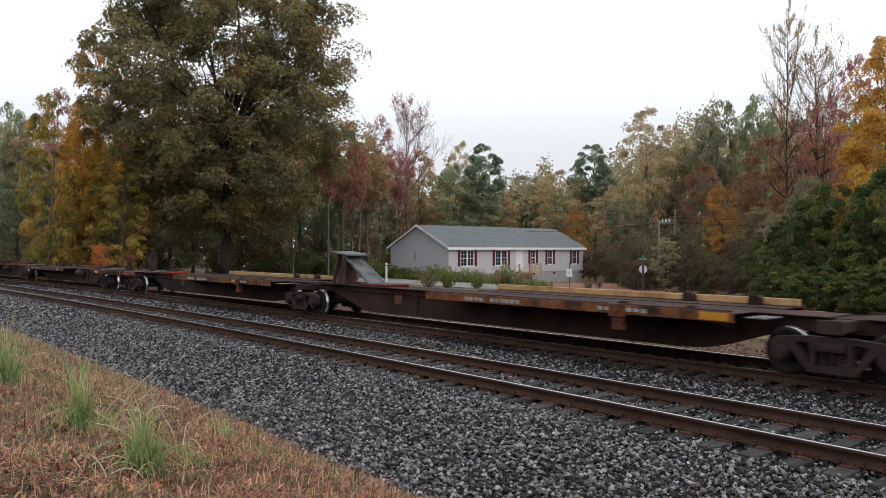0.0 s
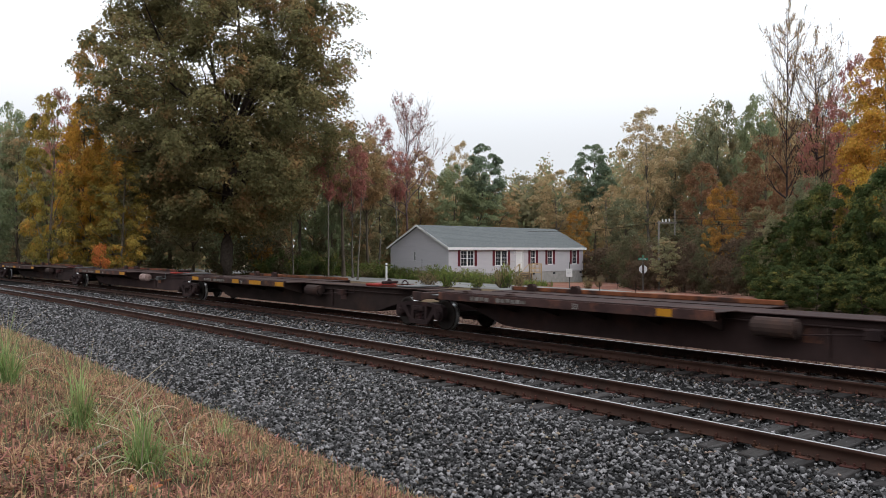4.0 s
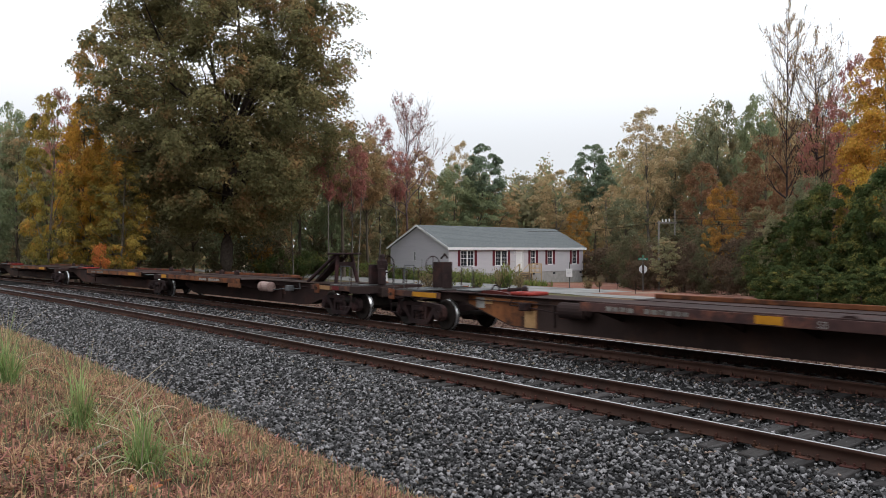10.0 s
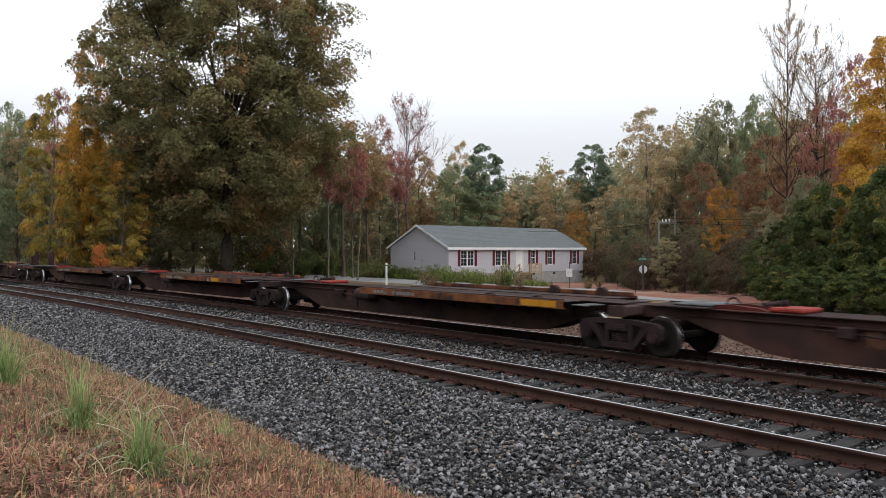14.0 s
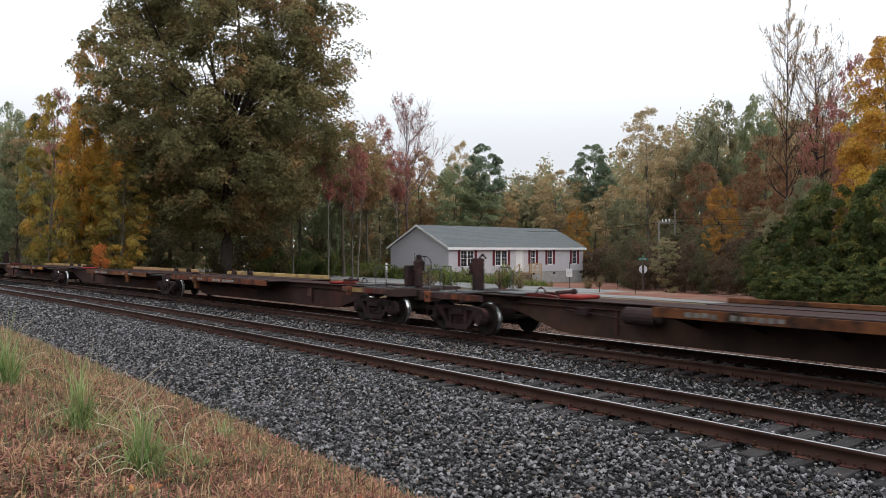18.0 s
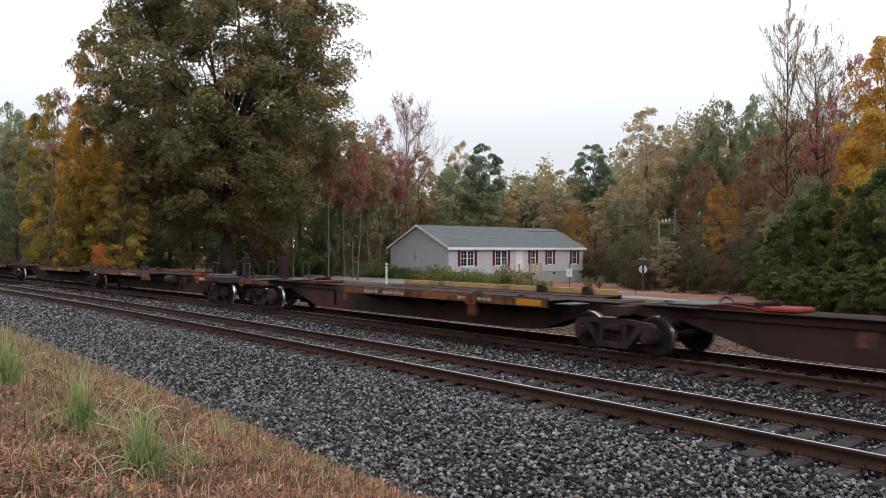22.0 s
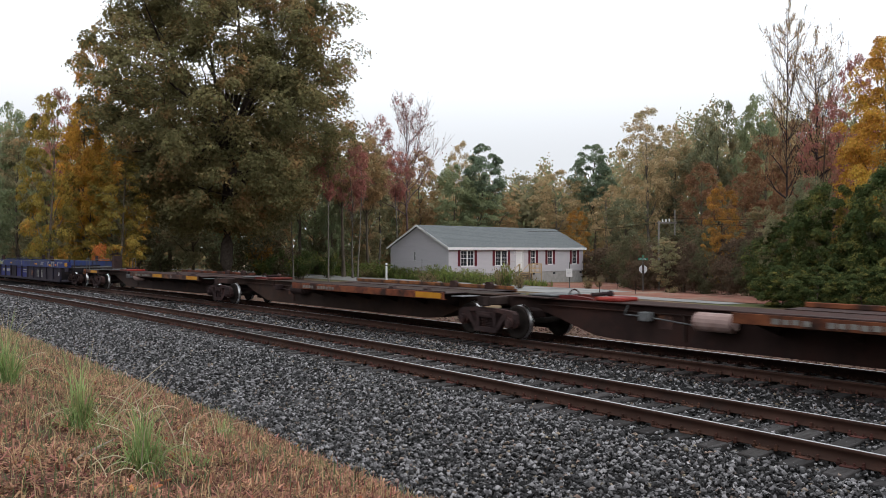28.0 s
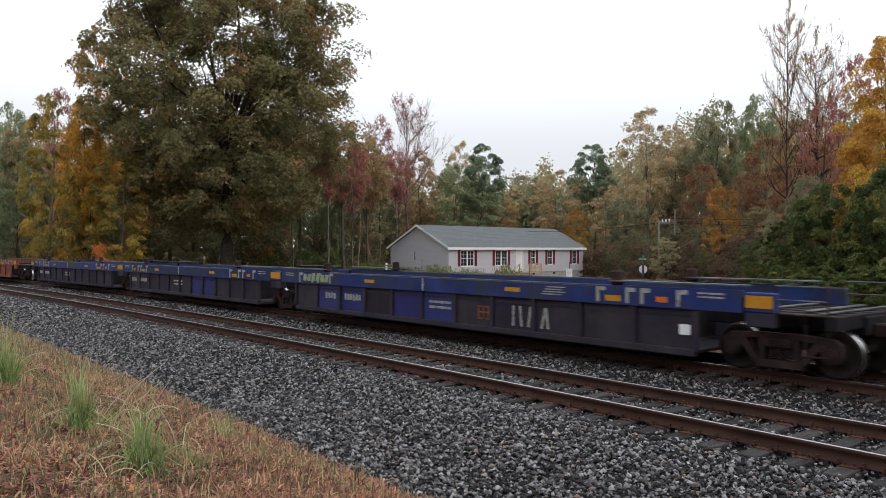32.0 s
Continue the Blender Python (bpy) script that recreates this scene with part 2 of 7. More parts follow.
def rail(offset, label):
    v, w = [], len(RAIL)
    for x in rx:
        for n, z in RAIL:
            v.append((x, bend(x) + offset + n, z))
    q = [(i * w + j, i * w + (j + 1) % w, (i + 1) * w + (j + 1) % w, (i + 1) * w + j) for i in range(len(rx) - 1) for j in range(w)]
    me = fill("rail", v, q)
    me.materials.append(RAIL_RUST)
    ob = tagged(new("rail", me), label, "rail", "rails of the two tracks")
    v = []
    for x in rx:
        for n, z in ((-0.026, -0.0025), (-0.018, 0.0005), (-0.008, 0.002), (0.008, 0.002), (0.018, 0.0005), (0.026, -0.0025)):
            v.append((x, bend(x) + offset + n, z))
    q = [(6 * i + j, 6 * i + 6 + j, 6 * i + 7 + j, 6 * i + 1 + j) for i in range(len(rx) - 1) for j in range(5)]
    me = fill("running_surface", v, q, True)
    me.materials.append(RAIL_SHINE)
    part("running_surface", me, RAIL_SHINE, ob, "polished steel rail head")
    return ob


for cy, txt in ((NEAR_Y, "empty near track"), (FAR_Y, "track under the train")):
    for sgn in (-1, 1):
        rail(cy + sgn * 0.7535, "rust-brown steel rail of the " + txt)

# wooden ties: one of each kind, shared by all
tb = B()
box(tb, -0.115, 0.115, -1.30, 1.30, -0.34, -0.182, 0.012)
TIE_MESH = mesh_of("railway_tie", tb, TIE)
tb = B()
box(tb, -0.09, 0.09, -0.17, 0.17, -0.184, -0.168, 0.004)
for dx in (-0.05, 0.05):
    for dy in (-0.1, 0.1):
        rod(tb, (dx, dy, -0.17), (dx, dy, -0.135), 0.014, 6)
for dx in (-0.135, 0.135):
    box(tb, dx - 0.018, dx + 0.018, -0.095, 0.095, -0.19, -0.150, 0.004)
    box(tb, dx - 0.014, dx + 0.014, -0.085, -0.045, -0.165, -0.118, 0.004)
PLATE_MESH = mesh_of("tie_plate", tb, PLATE_RUST)


def lay_ties(cy, x0, x1, grp):
    x = x0
    while x < x1:
        tie = new("railway_tie", TIE_MESH)
        tagged(tie, "weathered grey-brown timber tie in the ballast", "railway tie", grp)
        tie.matrix_basis = pose(x, cy + bend(x), random.uniform(-0.012, 0.006), random.uniform(-0.4, 0.4), 0, math.degrees(slope(x)) + random.uniform(-1.2, 1.2))
        for sgn in (-1, 1):
            part("tie_plate", PLATE_MESH, RAIL_RUST, tie, at=pose(0, sgn * 0.7535, 0))
        x += 0.495 + random.uniform(-0.02, 0.02)


lay_ties(NEAR_Y, -52, 6, "ties of the near track")
lay_ties(FAR_Y, -36, 4, "ties of the far track")

# reddish gravel shoulder beyond the far track
RED_GRAVEL = surf("red_gravel", (0.073, 0.045, 0.034), (0.139, 0.086, 0.066), 0.10, 0.95, 0, 1.0, 0.04, dirt=(0.079, 0.059, 0.040), dsize=1.8)
tagged(sheet("gravel_shoulder", steps(-120, 20, 1.0), steps(19.3, 25, 0.8), RED_GRAVEL, 0.03, jag=0.5), "reddish gravel shoulder beyond the far track", "gravel", kind="structure")


def stones(name, x0, x1, n0, n1, count, size, seed, label, material=None):
    """Crushed stones lying on the bed: irregular eight-sided lumps, too many to count."""
    rng = np.random.default_rng(seed)
    x = rng.uniform(x0, x1, count)
    n = rng.uniform(n0, n1, count)
    bn, bz = np.array(BED).T
    c = np.clip(x, -110, 110)
    y = n + KAP * c * c / 2
    z = np.interp(n, bn, bz) + rng.uniform(-0.022, 0.042, count)
    s = size * rng.uniform(0.55, 1.35, count)
    octa = np.array([(1, 0, 0), (-1, 0, 0), (0, 1, 0), (0, -1, 0), (0, 0, 1), (0, 0, -1)], float)
    v = octa[None] * rng.uniform(0.70, 1.12, (count, 6, 1)) + rng.normal(0, 0.16, (count, 6, 3))
    v *= np.array([1.25, 0.88, 0.85])
    a, b = rng.uniform(0, math.tau, count), rng.normal(0, 0.8, count)
    ca, sa, cb, sb = np.cos(a), np.sin(a), np.cos(b), np.sin(b)
    vx, vy, vz = v[..., 0], v[..., 1], v[..., 2]
    vy, vz = vy * cb[:, None] - vz * sb[:, None], vy * sb[:, None] + vz * cb[:, None]
    vx, vy = vx * ca[:, None] - vy * sa[:, None], vx * sa[:, None] + vy * ca[:, None]
    v = np.stack([vx, vy, vz], -1) * s[:, None, None] + np.stack([x, y, z], -1)[:, None]
    tri = np.array([(0, 2, 4), (2, 1, 4), (1, 3, 4), (3, 0, 4), (1, 2, 5), (0, 3, 5)])
    f = (np.arange(count) * 6)[:, None, None] + tri[None]
    me = fill(name, v.reshape(-1, 3), f.reshape(-1, 3))
    me.materials.append(material or STONE)
    return tagged(new(name, me), label, "gravel", kind="stuff")


stones("ballast_stones", -13, 3.0, 4.5, 8.45, 60000, 0.033, 1, "loose grey crushed stones of the ballast shoulder")
stones("ballast_stones", -30, -13, 4.5, 8.45, 42000, 0.033, 2, "loose grey crushed stones of the ballast shoulder")
stones("ballast_stones", -60, -30, 4.6, 8.45, 20000, 0.050, 3, "loose grey crushed stones of the ballast shoulder")
stones("ballast_stones", -20, 4, 8.45, 12.75, 29000, 0.031, 4, "loose grey crushed stones between the rails")
TAN_STONE = surf("tan_stone", (0.120, 0.088, 0.064), (0.230, 0.185, 0.150), 0.06, 0.8, 0, 0.3, 0.01, island=0.6, spec=0.2)
stones("ballast_stones", -13, 3.0, 4.6, 8.45, 2600, 0.032, 21, "scattered tan and pinkish stones among the grey ballast", TAN_STONE)
stones("ballast_stones", -34, -13, 4.6, 12.7, 1800, 0.038, 22, "scattered tan and pinkish stones among the grey ballast", TAN_STONE)
stones("ballast_stones", -16, 3.0, 8.45, 12.7, 1100, 0.030, 23, "scattered tan stones between the rails", TAN_STONE)
DUSKY_STONE = surf("brake_dusted_stone", (0.022, 0.015, 0.013), (0.058, 0.040, 0.035), 0.06, 0.85, 0, 0.3, 0.01, island=0.8, skew=2.0, lift=2.0, spec=0.2)
stones("ballast_stones", -20, 4, 12.6, 16.3, 22000, 0.031, 14, "brown brake-dusted stones under the far track", DUSKY_STONE)
stones("ballast_stones", -60, -20, 8.45, 12.75, 15000, 0.045, 5, "loose grey crushed stones between the rails")
stones("ballast_stones", -60, -20, 12.6, 16.3, 11000, 0.045, 15, "brown brake-dusted stones under the far track", DUSKY_STONE)
RED_STONE = surf("red_gravel_stone", (0.068, 0.040, 0.031), (0.149, 0.093, 0.071), 0.08, 0.85, 0, 0.3, 0.01, island=0.6)
stones("gravel_stones", -40, -1, 19.6, 25.5, 14000, 0.05, 6, "reddish dusty stones beyond the far rail", RED_STONE)
# ---------------------------------------------------------------- the train: materials
SPINE = surf("spine_brown_steel", (0.0270, 0.0182, 0.0172), (0.0500, 0.0325, 0.0295), 0.9, 0.8, 0.0, 0.15, 0.04, dirt=(0.0820, 0.0400, 0.0290), dsize=1.3, dmin=0.54, dmax=0.76, vary=0.25)
SPINE_RUST = surf("spine_rust_steel", (0.0235, 0.0150, 0.0132), (0.0450, 0.0275, 0.0230), 0.9, 0.8, 0.0, 0.15, 0.04, dirt=(0.0720, 0.0330, 0.0230), dsize=1.6, dmin=0.5, dmax=0.74, vary=0.3)
SILL_RUST = surf("sill_faded_orange", (0.1179, 0.0406, 0.0217), (0.2310, 0.0849, 0.0377), 0.5, 0.7, 0.0, 0.15, 0.03, dirt=(0.0377, 0.0227, 0.0189), dsize=0.55, dmin=0.46, dmax=0.62, vary=0.2)
SILL_BLACK = surf("sill_grimy_black", (0.0360, 0.0221, 0.0213), (0.0795, 0.0442, 0.0381), 0.5, 0.7, 0.0, 0.15, 0.03, dirt=(0.1696, 0.0736, 0.0448), dsize=0.6, dmin=0.50, dmax=0.68, vary=0.2)
DECK = surf("deck_plate_rust", (0.0233, 0.0138, 0.0134), (0.0562, 0.0322, 0.0280), 0.8, 0.7, 0.1, 0.2, 0.03, dirt=(0.0223, 0.0129, 0.0123), dsize=1.4)
GUIDE_TAN = surf("guide_worn_yellow", (0.317, 0.192, 0.082), (0.442, 0.288, 0.134), 0.5, 0.65, 0.0, 0.15, 0.03, dirt=(0.144, 0.082, 0.048), dsize=0.8, dmin=0.5, dmax=0.68, vary=0.25)
PATCH = surf("reflector_yellow", (0.391, 0.170, 0.015), (0.493, 0.230, 0.024), 0.3, 0.5, 0.0, 0.05, 0.03, dirt=(0.255, 0.119, 0.025), dsize=0.25, dmin=0.55, dmax=0.75)
REFLECT_ORANGE = surf("reflector_orange", (0.44, 0.10, 0.018), (0.54, 0.14, 0.025), 0.3, 0.5, 0.0, 0.05, 0.03)
HITCH_RED = surf("hitch_red", (0.0682, 0.0149, 0.0124), (0.1240, 0.0260, 0.0211), 0.4, 0.6, 0.0, 0.15, 0.03, dirt=(0.0434, 0.0217, 0.0174), dsize=0.5, dmin=0.52, dmax=0.68, vary=0.2)
STAND = surf("stand_dull_red", (0.075, 0.022, 0.017), (0.150, 0.042, 0.032), 0.3, 0.65, 0, 0.15, 0.03, dirt=(0.03, 0.02, 0.018), dsize=0.4, dmin=0.5, dmax=0.66)
HITCH_BRIGHT = surf("hitch_bright_red", (0.2016, 0.0224, 0.0176), (0.2800, 0.0384, 0.0288), 0.3, 0.55, 0, 0.1, dirt=(0.0672, 0.0192, 0.0160), dsize=0.4)
PLATE = surf("worn_grey_plate", (0.071, 0.073, 0.075), (0.148, 0.152, 0.155), 0.5, 0.6, 0.0, 0.15, 0.03, dirt=(0.048, 0.042, 0.038), dsize=0.6, dmin=0.5, dmax=0.68)
GRATE = surf("grimy_grating", (0.012, 0.010, 0.010), (0.036, 0.029, 0.027), 0.3, 0.8, 0.1, 0.2, 0.02, dirt=(0.060, 0.040, 0.034), dsize=0.5, dmin=0.55, dmax=0.7)
IRON = surf("truck_grimy_iron", (0.0212, 0.0138, 0.0146), (0.0435, 0.0276, 0.0269), 0.4, 0.85, 0.0, 0.25, 0.03, dirt=(0.0721, 0.0340, 0.0302), dsize=0.6, dmin=0.52, dmax=0.7, vary=0.25)
WHEEL_DARK = surf("wheel_plate_grime", (0.013, 0.011, 0.010), (0.030, 0.023, 0.020), 0.3, 0.75, 0.1, 0.1)
TREAD = surf("wheel_tread_steel", (0.58, 0.58, 0.59), (0.68, 0.68, 0.69), 0.3, 0.30, 1.0, 0.03)
TANK = surf("reservoir_dusty_grey", (0.2346, 0.1612, 0.1470), (0.3519, 0.2509, 0.2268), 0.4, 0.6, 0, 0.1, dirt=(0.1276, 0.0655, 0.0485), dsize=0.35)
LETTER_DIM = surf("lettering_faded", (0.13, 0.12, 0.11), (0.24, 0.23, 0.21), 0.15, 0.7, 0, 0.05, dirt=(0.07, 0.055, 0.045), dsize=0.2)
LETTER = surf("lettering_chalk_white", (0.255, 0.247, 0.232), (0.360, 0.352, 0.338), 0.15, 0.7, 0, 0.05, dirt=(0.120, 0.098, 0.083), dsize=0.2)
BLUE = surf("well_blue_paint", (0.0143, 0.0216, 0.0825), (0.0264, 0.0408, 0.1562), 0.9, 0.55, 0, 0.1, 0.05, dirt=(0.0330, 0.0360, 0.0500), dsize=0.8, dmin=0.44, dmax=0.62, vary=0.15)
WELL_GRIME = surf("well_grey_grime", (0.0252, 0.0211, 0.0281), (0.0475, 0.0396, 0.0486), 0.8, 0.8, 0, 0.12, 0.04, dirt=(0.0281, 0.0255, 0.0464), dsize=0.9, vary=0.18)
WELL_BLUE_PANEL = surf("well_panel_violet", (0.0220, 0.0220, 0.0922), (0.0320, 0.0320, 0.1296), 0.7, 0.65, 0, 0.08, 0.05, dirt=(0.0340, 0.0340, 0.0432), dsize=0.7, dmin=0.55, dmax=0.72, vary=0.2)
# near black: the shade of the open well ends is put into this colour
WELL_DARK = surf("well_end_shade_grime", (0.008, 0.007, 0.008), (0.018, 0.016, 0.018), 0.6, 0.8, 0, 0.15, 0.04, dirt=(0.027, 0.020, 0.018), dsize=0.7)
RED_BROWN = surf("well_oxide_red", (0.16, 0.055, 0.035), (0.22, 0.08, 0.05), 0.8, 0.7, 0, 0.1, 0.05, dirt=(0.06, 0.035, 0.03), dsize=1.2)
PALE_GREY = surf("well_pale_grey", (0.26, 0.27, 0.27), (0.34, 0.35, 0.35), 0.8, 0.7, 0, 0.1, 0.05, dirt=(0.09, 0.08, 0.08), dsize=1.2)

# ---------------------------------------------------------------- the truck, built once
WHEEL_R, BASE = 0.42, 0.89


def wheelset_mesh():
    bm = B()
    prof = [(0.0, 0.175), (0.095, 0.175), (0.11, 0.10), (0.16, 0.055), (0.30, 0.03), (0.345, 0.07), (0.395, 0.075), (0.415, 0.062), (0.420, 0.03),
            (0.422, -0.035), (0.446, -0.055), (0.446, -0.068), (0.40, -0.075), (0.345, -0.065), (0.30, -0.02), (0.16, 0.0), (0.10, -0.06), (0.085, -0.10)]
    for sgn in (-1, 1):
        m = Matrix.Translation((0, sgn * 0.755, 0)) @ Euler((-sgn * math.pi / 2, 0, 0)).to_matrix().to_4x4()
        lathe(bm, prof, 26, m)
    rod(bm, (0, -1.06, 0), (0, 1.06, 0), 0.075, 14)
    bm.normal_update()
    for f in bm.faces:
        c = f.calc_center_median()
        f.material_index = 1 if math.hypot(c.x, c.z) > 0.4175 and abs(f.normal.y) < 0.5 else 0
        f.smooth = True
    me = mesh_of("wheelset", bm, WHEEL_DARK)
    me.materials.append(TREAD)
    return me


def side_frame_mesh():
    bm = B()
    t = 0.075

    def bar(pts, dy=t):
        slab(bm, pts, -dy, dy)
    bar([(-1.08, 0.50), (-1.06, 0.62), (-0.95, 0.70), (-0.4, 0.745), (0.4, 0.745), (0.95, 0.70), (1.06, 0.62), (1.08, 0.50), (0.97, 0.52), (0.86, 0.60), (0.4, 0.645), (-0.4, 0.645), (-0.86, 0.60), (-0.97, 0.52)])
    for s in (-1, 1):
        bar([(s * 0.62, 0.62), (s * 0.80, 0.60), (s * 0.40, 0.13), (s * 0.30, 0.17), (s * 0.36, 0.25)])
        bar([(s * 0.26, 0.65), (s * 0.36, 0.65), (s * 0.37, 0.20), (s * 0.26, 0.22)])
        bar([(s * 0.70, 0.64), (s * 0.74, 0.36), (s * 0.80, 0.28), (s * 0.92, 0.26), (s * 1.02, 0.30), (s * 1.07, 0.40), (s * 1.05, 0.60)], 0.062)
        rod(bm, (s * BASE, -0.14, 0.42), (s * BASE, 0.14, 0.42), 0.125, 14)
        rod(bm, (s * BASE, -0.16, 0.42), (s * BASE, 0.16, 0.42), 0.075, 10)
    bar([(-0.42, 0.13), (0.42, 0.13), (0.44, 0.22), (0.30, 0.25), (-0.30, 0.25), (-0.44, 0.22)], 0.10)
    box(bm, -0.24, 0.24, -0.12, 0.12, 0.49, 0.64, 0.02)
    box(bm, -0.16, 0.16, -0.13, 0.13, 0.53, 0.585, 0.01)
    return mesh_of("side_frame", bm, IRON)


def spring_mesh():
    bm = B()
    lathe(bm, [(0.055 if k % 2 else 0.072, 0.25 + 0.24 * k / 12) for k in range(13)], 9, Matrix.Identity(4))
    return mesh_of("spring", bm, IRON)


def bolster_mesh():
    bm = B()
    slab(bm, [(-0.2, 0.42), (0.2, 0.42), (0.22, 0.60), (0.14, 0.70), (-0.14, 0.70), (-0.22, 0.60)], -1.02, 1.02)
    rod(bm, (0, 0, 0.68), (0, 0, 0.76), 0.2, 16)
    for s in (-1, 1):
        box(bm, s * 0.48 - 0.035, s * 0.48 + 0.035, -0.95, 0.95, 0.30, 0.42, 0.01)
        rod(bm, (s * 0.48, 0, 0.40), (s * 0.05, 0.1, 0.52), 0.025, 8)
    return mesh_of("truck", bm, IRON)


WHEELSET, SIDE_FRAME, SPRINGS, BOLSTER = wheelset_mesh(), side_frame_mesh(), spring_mesh(), bolster_mesh()
SPIN = []            # (wheelset, place in the train of its axle)


def put_truck(car, x, place):
    tr = part("truck", BOLSTER, IRON, car, "grimy two-axle freight truck", at=pose(x, 0, 0))
    for s in (-1, 1):
        part("side_frame", SIDE_FRAME, IRON, tr, at=pose(0, s * 1.0, 0))
        for cx in (-0.15, 0.0, 0.15):
            part("spring", SPRINGS, IRON, tr, at=pose(cx, s * 1.0, 0))
        w = part("wheelset", WHEELSET, WHEEL_DARK, tr, "dark wheels with polished treads", at=pose(s * BASE, 0, WHEEL_R))
        SPIN.append((w, s * BASE, place))
    return tr


def bars(bm, x, y, z, text_w, h, n, s=1, gap=0.3):
    """n plain strokes in a row that stand for lettering on the side facing -y or +y."""
    w = text_w / n
    for k in range(n):
        a, b = x + k * w, x + k * w + w * (1 - gap)
        box(bm, a, b, y - 0.004, y + 0.004, z + h * 0.06 * (k % 3), z + h * (1 - 0.08 * (k % 2)))
    return bm


def glyphs(parent, text, x, y, z, size, material, name="lettering"):
    """Letters on the side of a car, facing -y."""
    cu = bpy.data.curves.new(name, "FONT")
    cu.body, cu.size, cu.extrude = text, size, 0.004
    tmp = bpy.data.objects.new(name, cu)
    me = bpy.data.meshes.new_from_object(tmp)
    bpy.data.objects.remove(tmp)
    me.materials.append(material)
    return part(name, me, material, parent, "stencilled white figures", at=pose(x, y, z, 90, 0, 0))


# ---------------------------------------------------------------- one platform of an articulated spine car
UNITS = []           # (object, front truck, rear truck)


def spine_unit(front, rear, side, look_, ends="", raised=False, three=False, tank=True, marks=(), seed=0):
    """front, rear: places of its trucks along the train; side: which end bears the wheel platform; ends: F or R where the car ends."""
    L = front - rear
    sx = 1 if side == "R" else -1
    sill = SILL_RUST if look_ == "rust" else SILL_BLACK
    body = SPINE_RUST if look_ == "rust" else SPINE
    txt = {"rust": "rusty orange-brown", "black": "grimy black-brown"}[look_]
    car = thing("spine_car", "empty %s articulated spine car platform rolling on the far track" % txt, "rail car", group="spine cars of the train")

    def X(a):
        return sx * (a - L / 2)

    def bx(bm, a0, a1, y0, y1, z0, z1, bev=0.0):
        x0, x1 = sorted((X(a0), X(a1)))
        return box(bm, x0, x1, y0, y1, z0, z1, bev)

    pa, pb = (1.62, 10.65) if three else (1.30, 9.45)
    out = [(-0.1, 1.02), (-0.1, 0.76), (1.15, 0.76), (1.9, 0.52), (2.7, 0.27), (3.3, 0.225), (L - 3.5, 0.225), (L - 3.0, 0.26), (L - 1.45, 0.70), (L - 1.2, 0.78), (L + 0.1, 0.78), (L + 0.1, 1.02)]
    bm = B()
    slab(bm, [(X(a), z) for a, z in out], -0.40, 0.40)
    part("centre_spine", bm, body, car, "dark brown fish-belly box spine")
    bm = B()
    bx(bm, 0.3, L - 0.3, -0.52, 0.52, 1.022, 1.046, 0.006)
    part("top_flange", bm, body, car)
    for s in (-1, 1):
        bm = B()
        bx(bm, pb - 0.5, L - 1.3, s * 0.405, s * 0.47, 0.865, 0.885)
        bx(bm, pb + 1.6, pb + 1.68, s * 0.405, s * 0.455, 0.33, 0.865)
        part("spine_ledge", bm, body, car)
    # the two wheel platforms beside the spine
    for s in (-1, 1):
        bm = B()
        bx(bm, pa, pb, s * 0.53, s * 1.36, 1.045, 1.062)
        part("deck_plate", bm, DECK, car, "rusty tread-plate running deck")
        bm = B()
        bx(bm, pa, pb, s * 1.365, s * 1.40, 0.895, 1.09, 0.006)
        bx(bm, pa, pb, s * 1.30, s * 1.365, 0.895, 0.915)
        part("side_sill", bm, sill, car, "faded side sill with peeling paint")
        bm = B()
        bx(bm, pa + 0.05, pb - 0.05, s * 1.27, s * 1.345, 1.063, 1.115 if s < 0 else (1.215 if three else 1.17), 0.012)
        part("wheel_guide", bm, DECK if s < 0 else (GUIDE_TAN if three else SILL_RUST), car, "rusty guide rail" if s < 0 or not three else "worn tan-yellow guide rail")
        a = pa + 0.5
        while a < pb - 0.2:
            bm = B()
            x = X(a)
            v = [(x, s * 0.41, 0.62), (x, s * 1.36, 0.90), (x, s * 1.36, 1.04), (x, s * 0.41, 1.04)]
            p = [bm.verts.new((x - 0.012, y, z)) for _, y, z in v]
            q = [bm.verts.new((x + 0.012, y, z)) for _, y, z in v]
            bm.faces.new(p)
            bm.faces.new(q[::-1])
            for i in range(4):
                j = (i + 1) % 4
                bm.faces.new((p[j], p[i], q[i], q[j]))
            bmesh.ops.recalc_face_normals(bm, faces=bm.faces[:])
            part("deck_bracket", bm, SPINE, car)
            a += 1.45
        for a in (pa + 0.95, pa + 2.55):
            bm = B()
            x = X(a)
            hi = 1.16 if s < 0 else 1.27
            slab(bm, [(x - 0.15, 1.063), (x + 0.15, 1.063), (x + 0.14, hi - 0.06), (x + 0.06, hi), (x - 0.09, hi - 0.01), (x - 0.13, hi - 0.05)], s * 1.13, s * 1.26)
            part("container_pedestal", bm, DECK, car, "small folding container pedestal")
        if three:
            bm = B()
            bx(bm, pa + 2.46, pa + 2.74, s * 1.25, s * 1.39, 0.56, 0.895, 0.01)
            bx(bm, pa + 2.40, pa + 2.80, s * 1.366, s * 1.43, 0.83, 1.11, 0.01)
            rod(bm, (X(pa + 2.6), s * 1.43, 0.98), (X(pa + 2.6), s * 1.47, 0.98), 0.07, 10)
            part("jacking_bracket", bm, sill, car, "hanging bracket on the side sill")
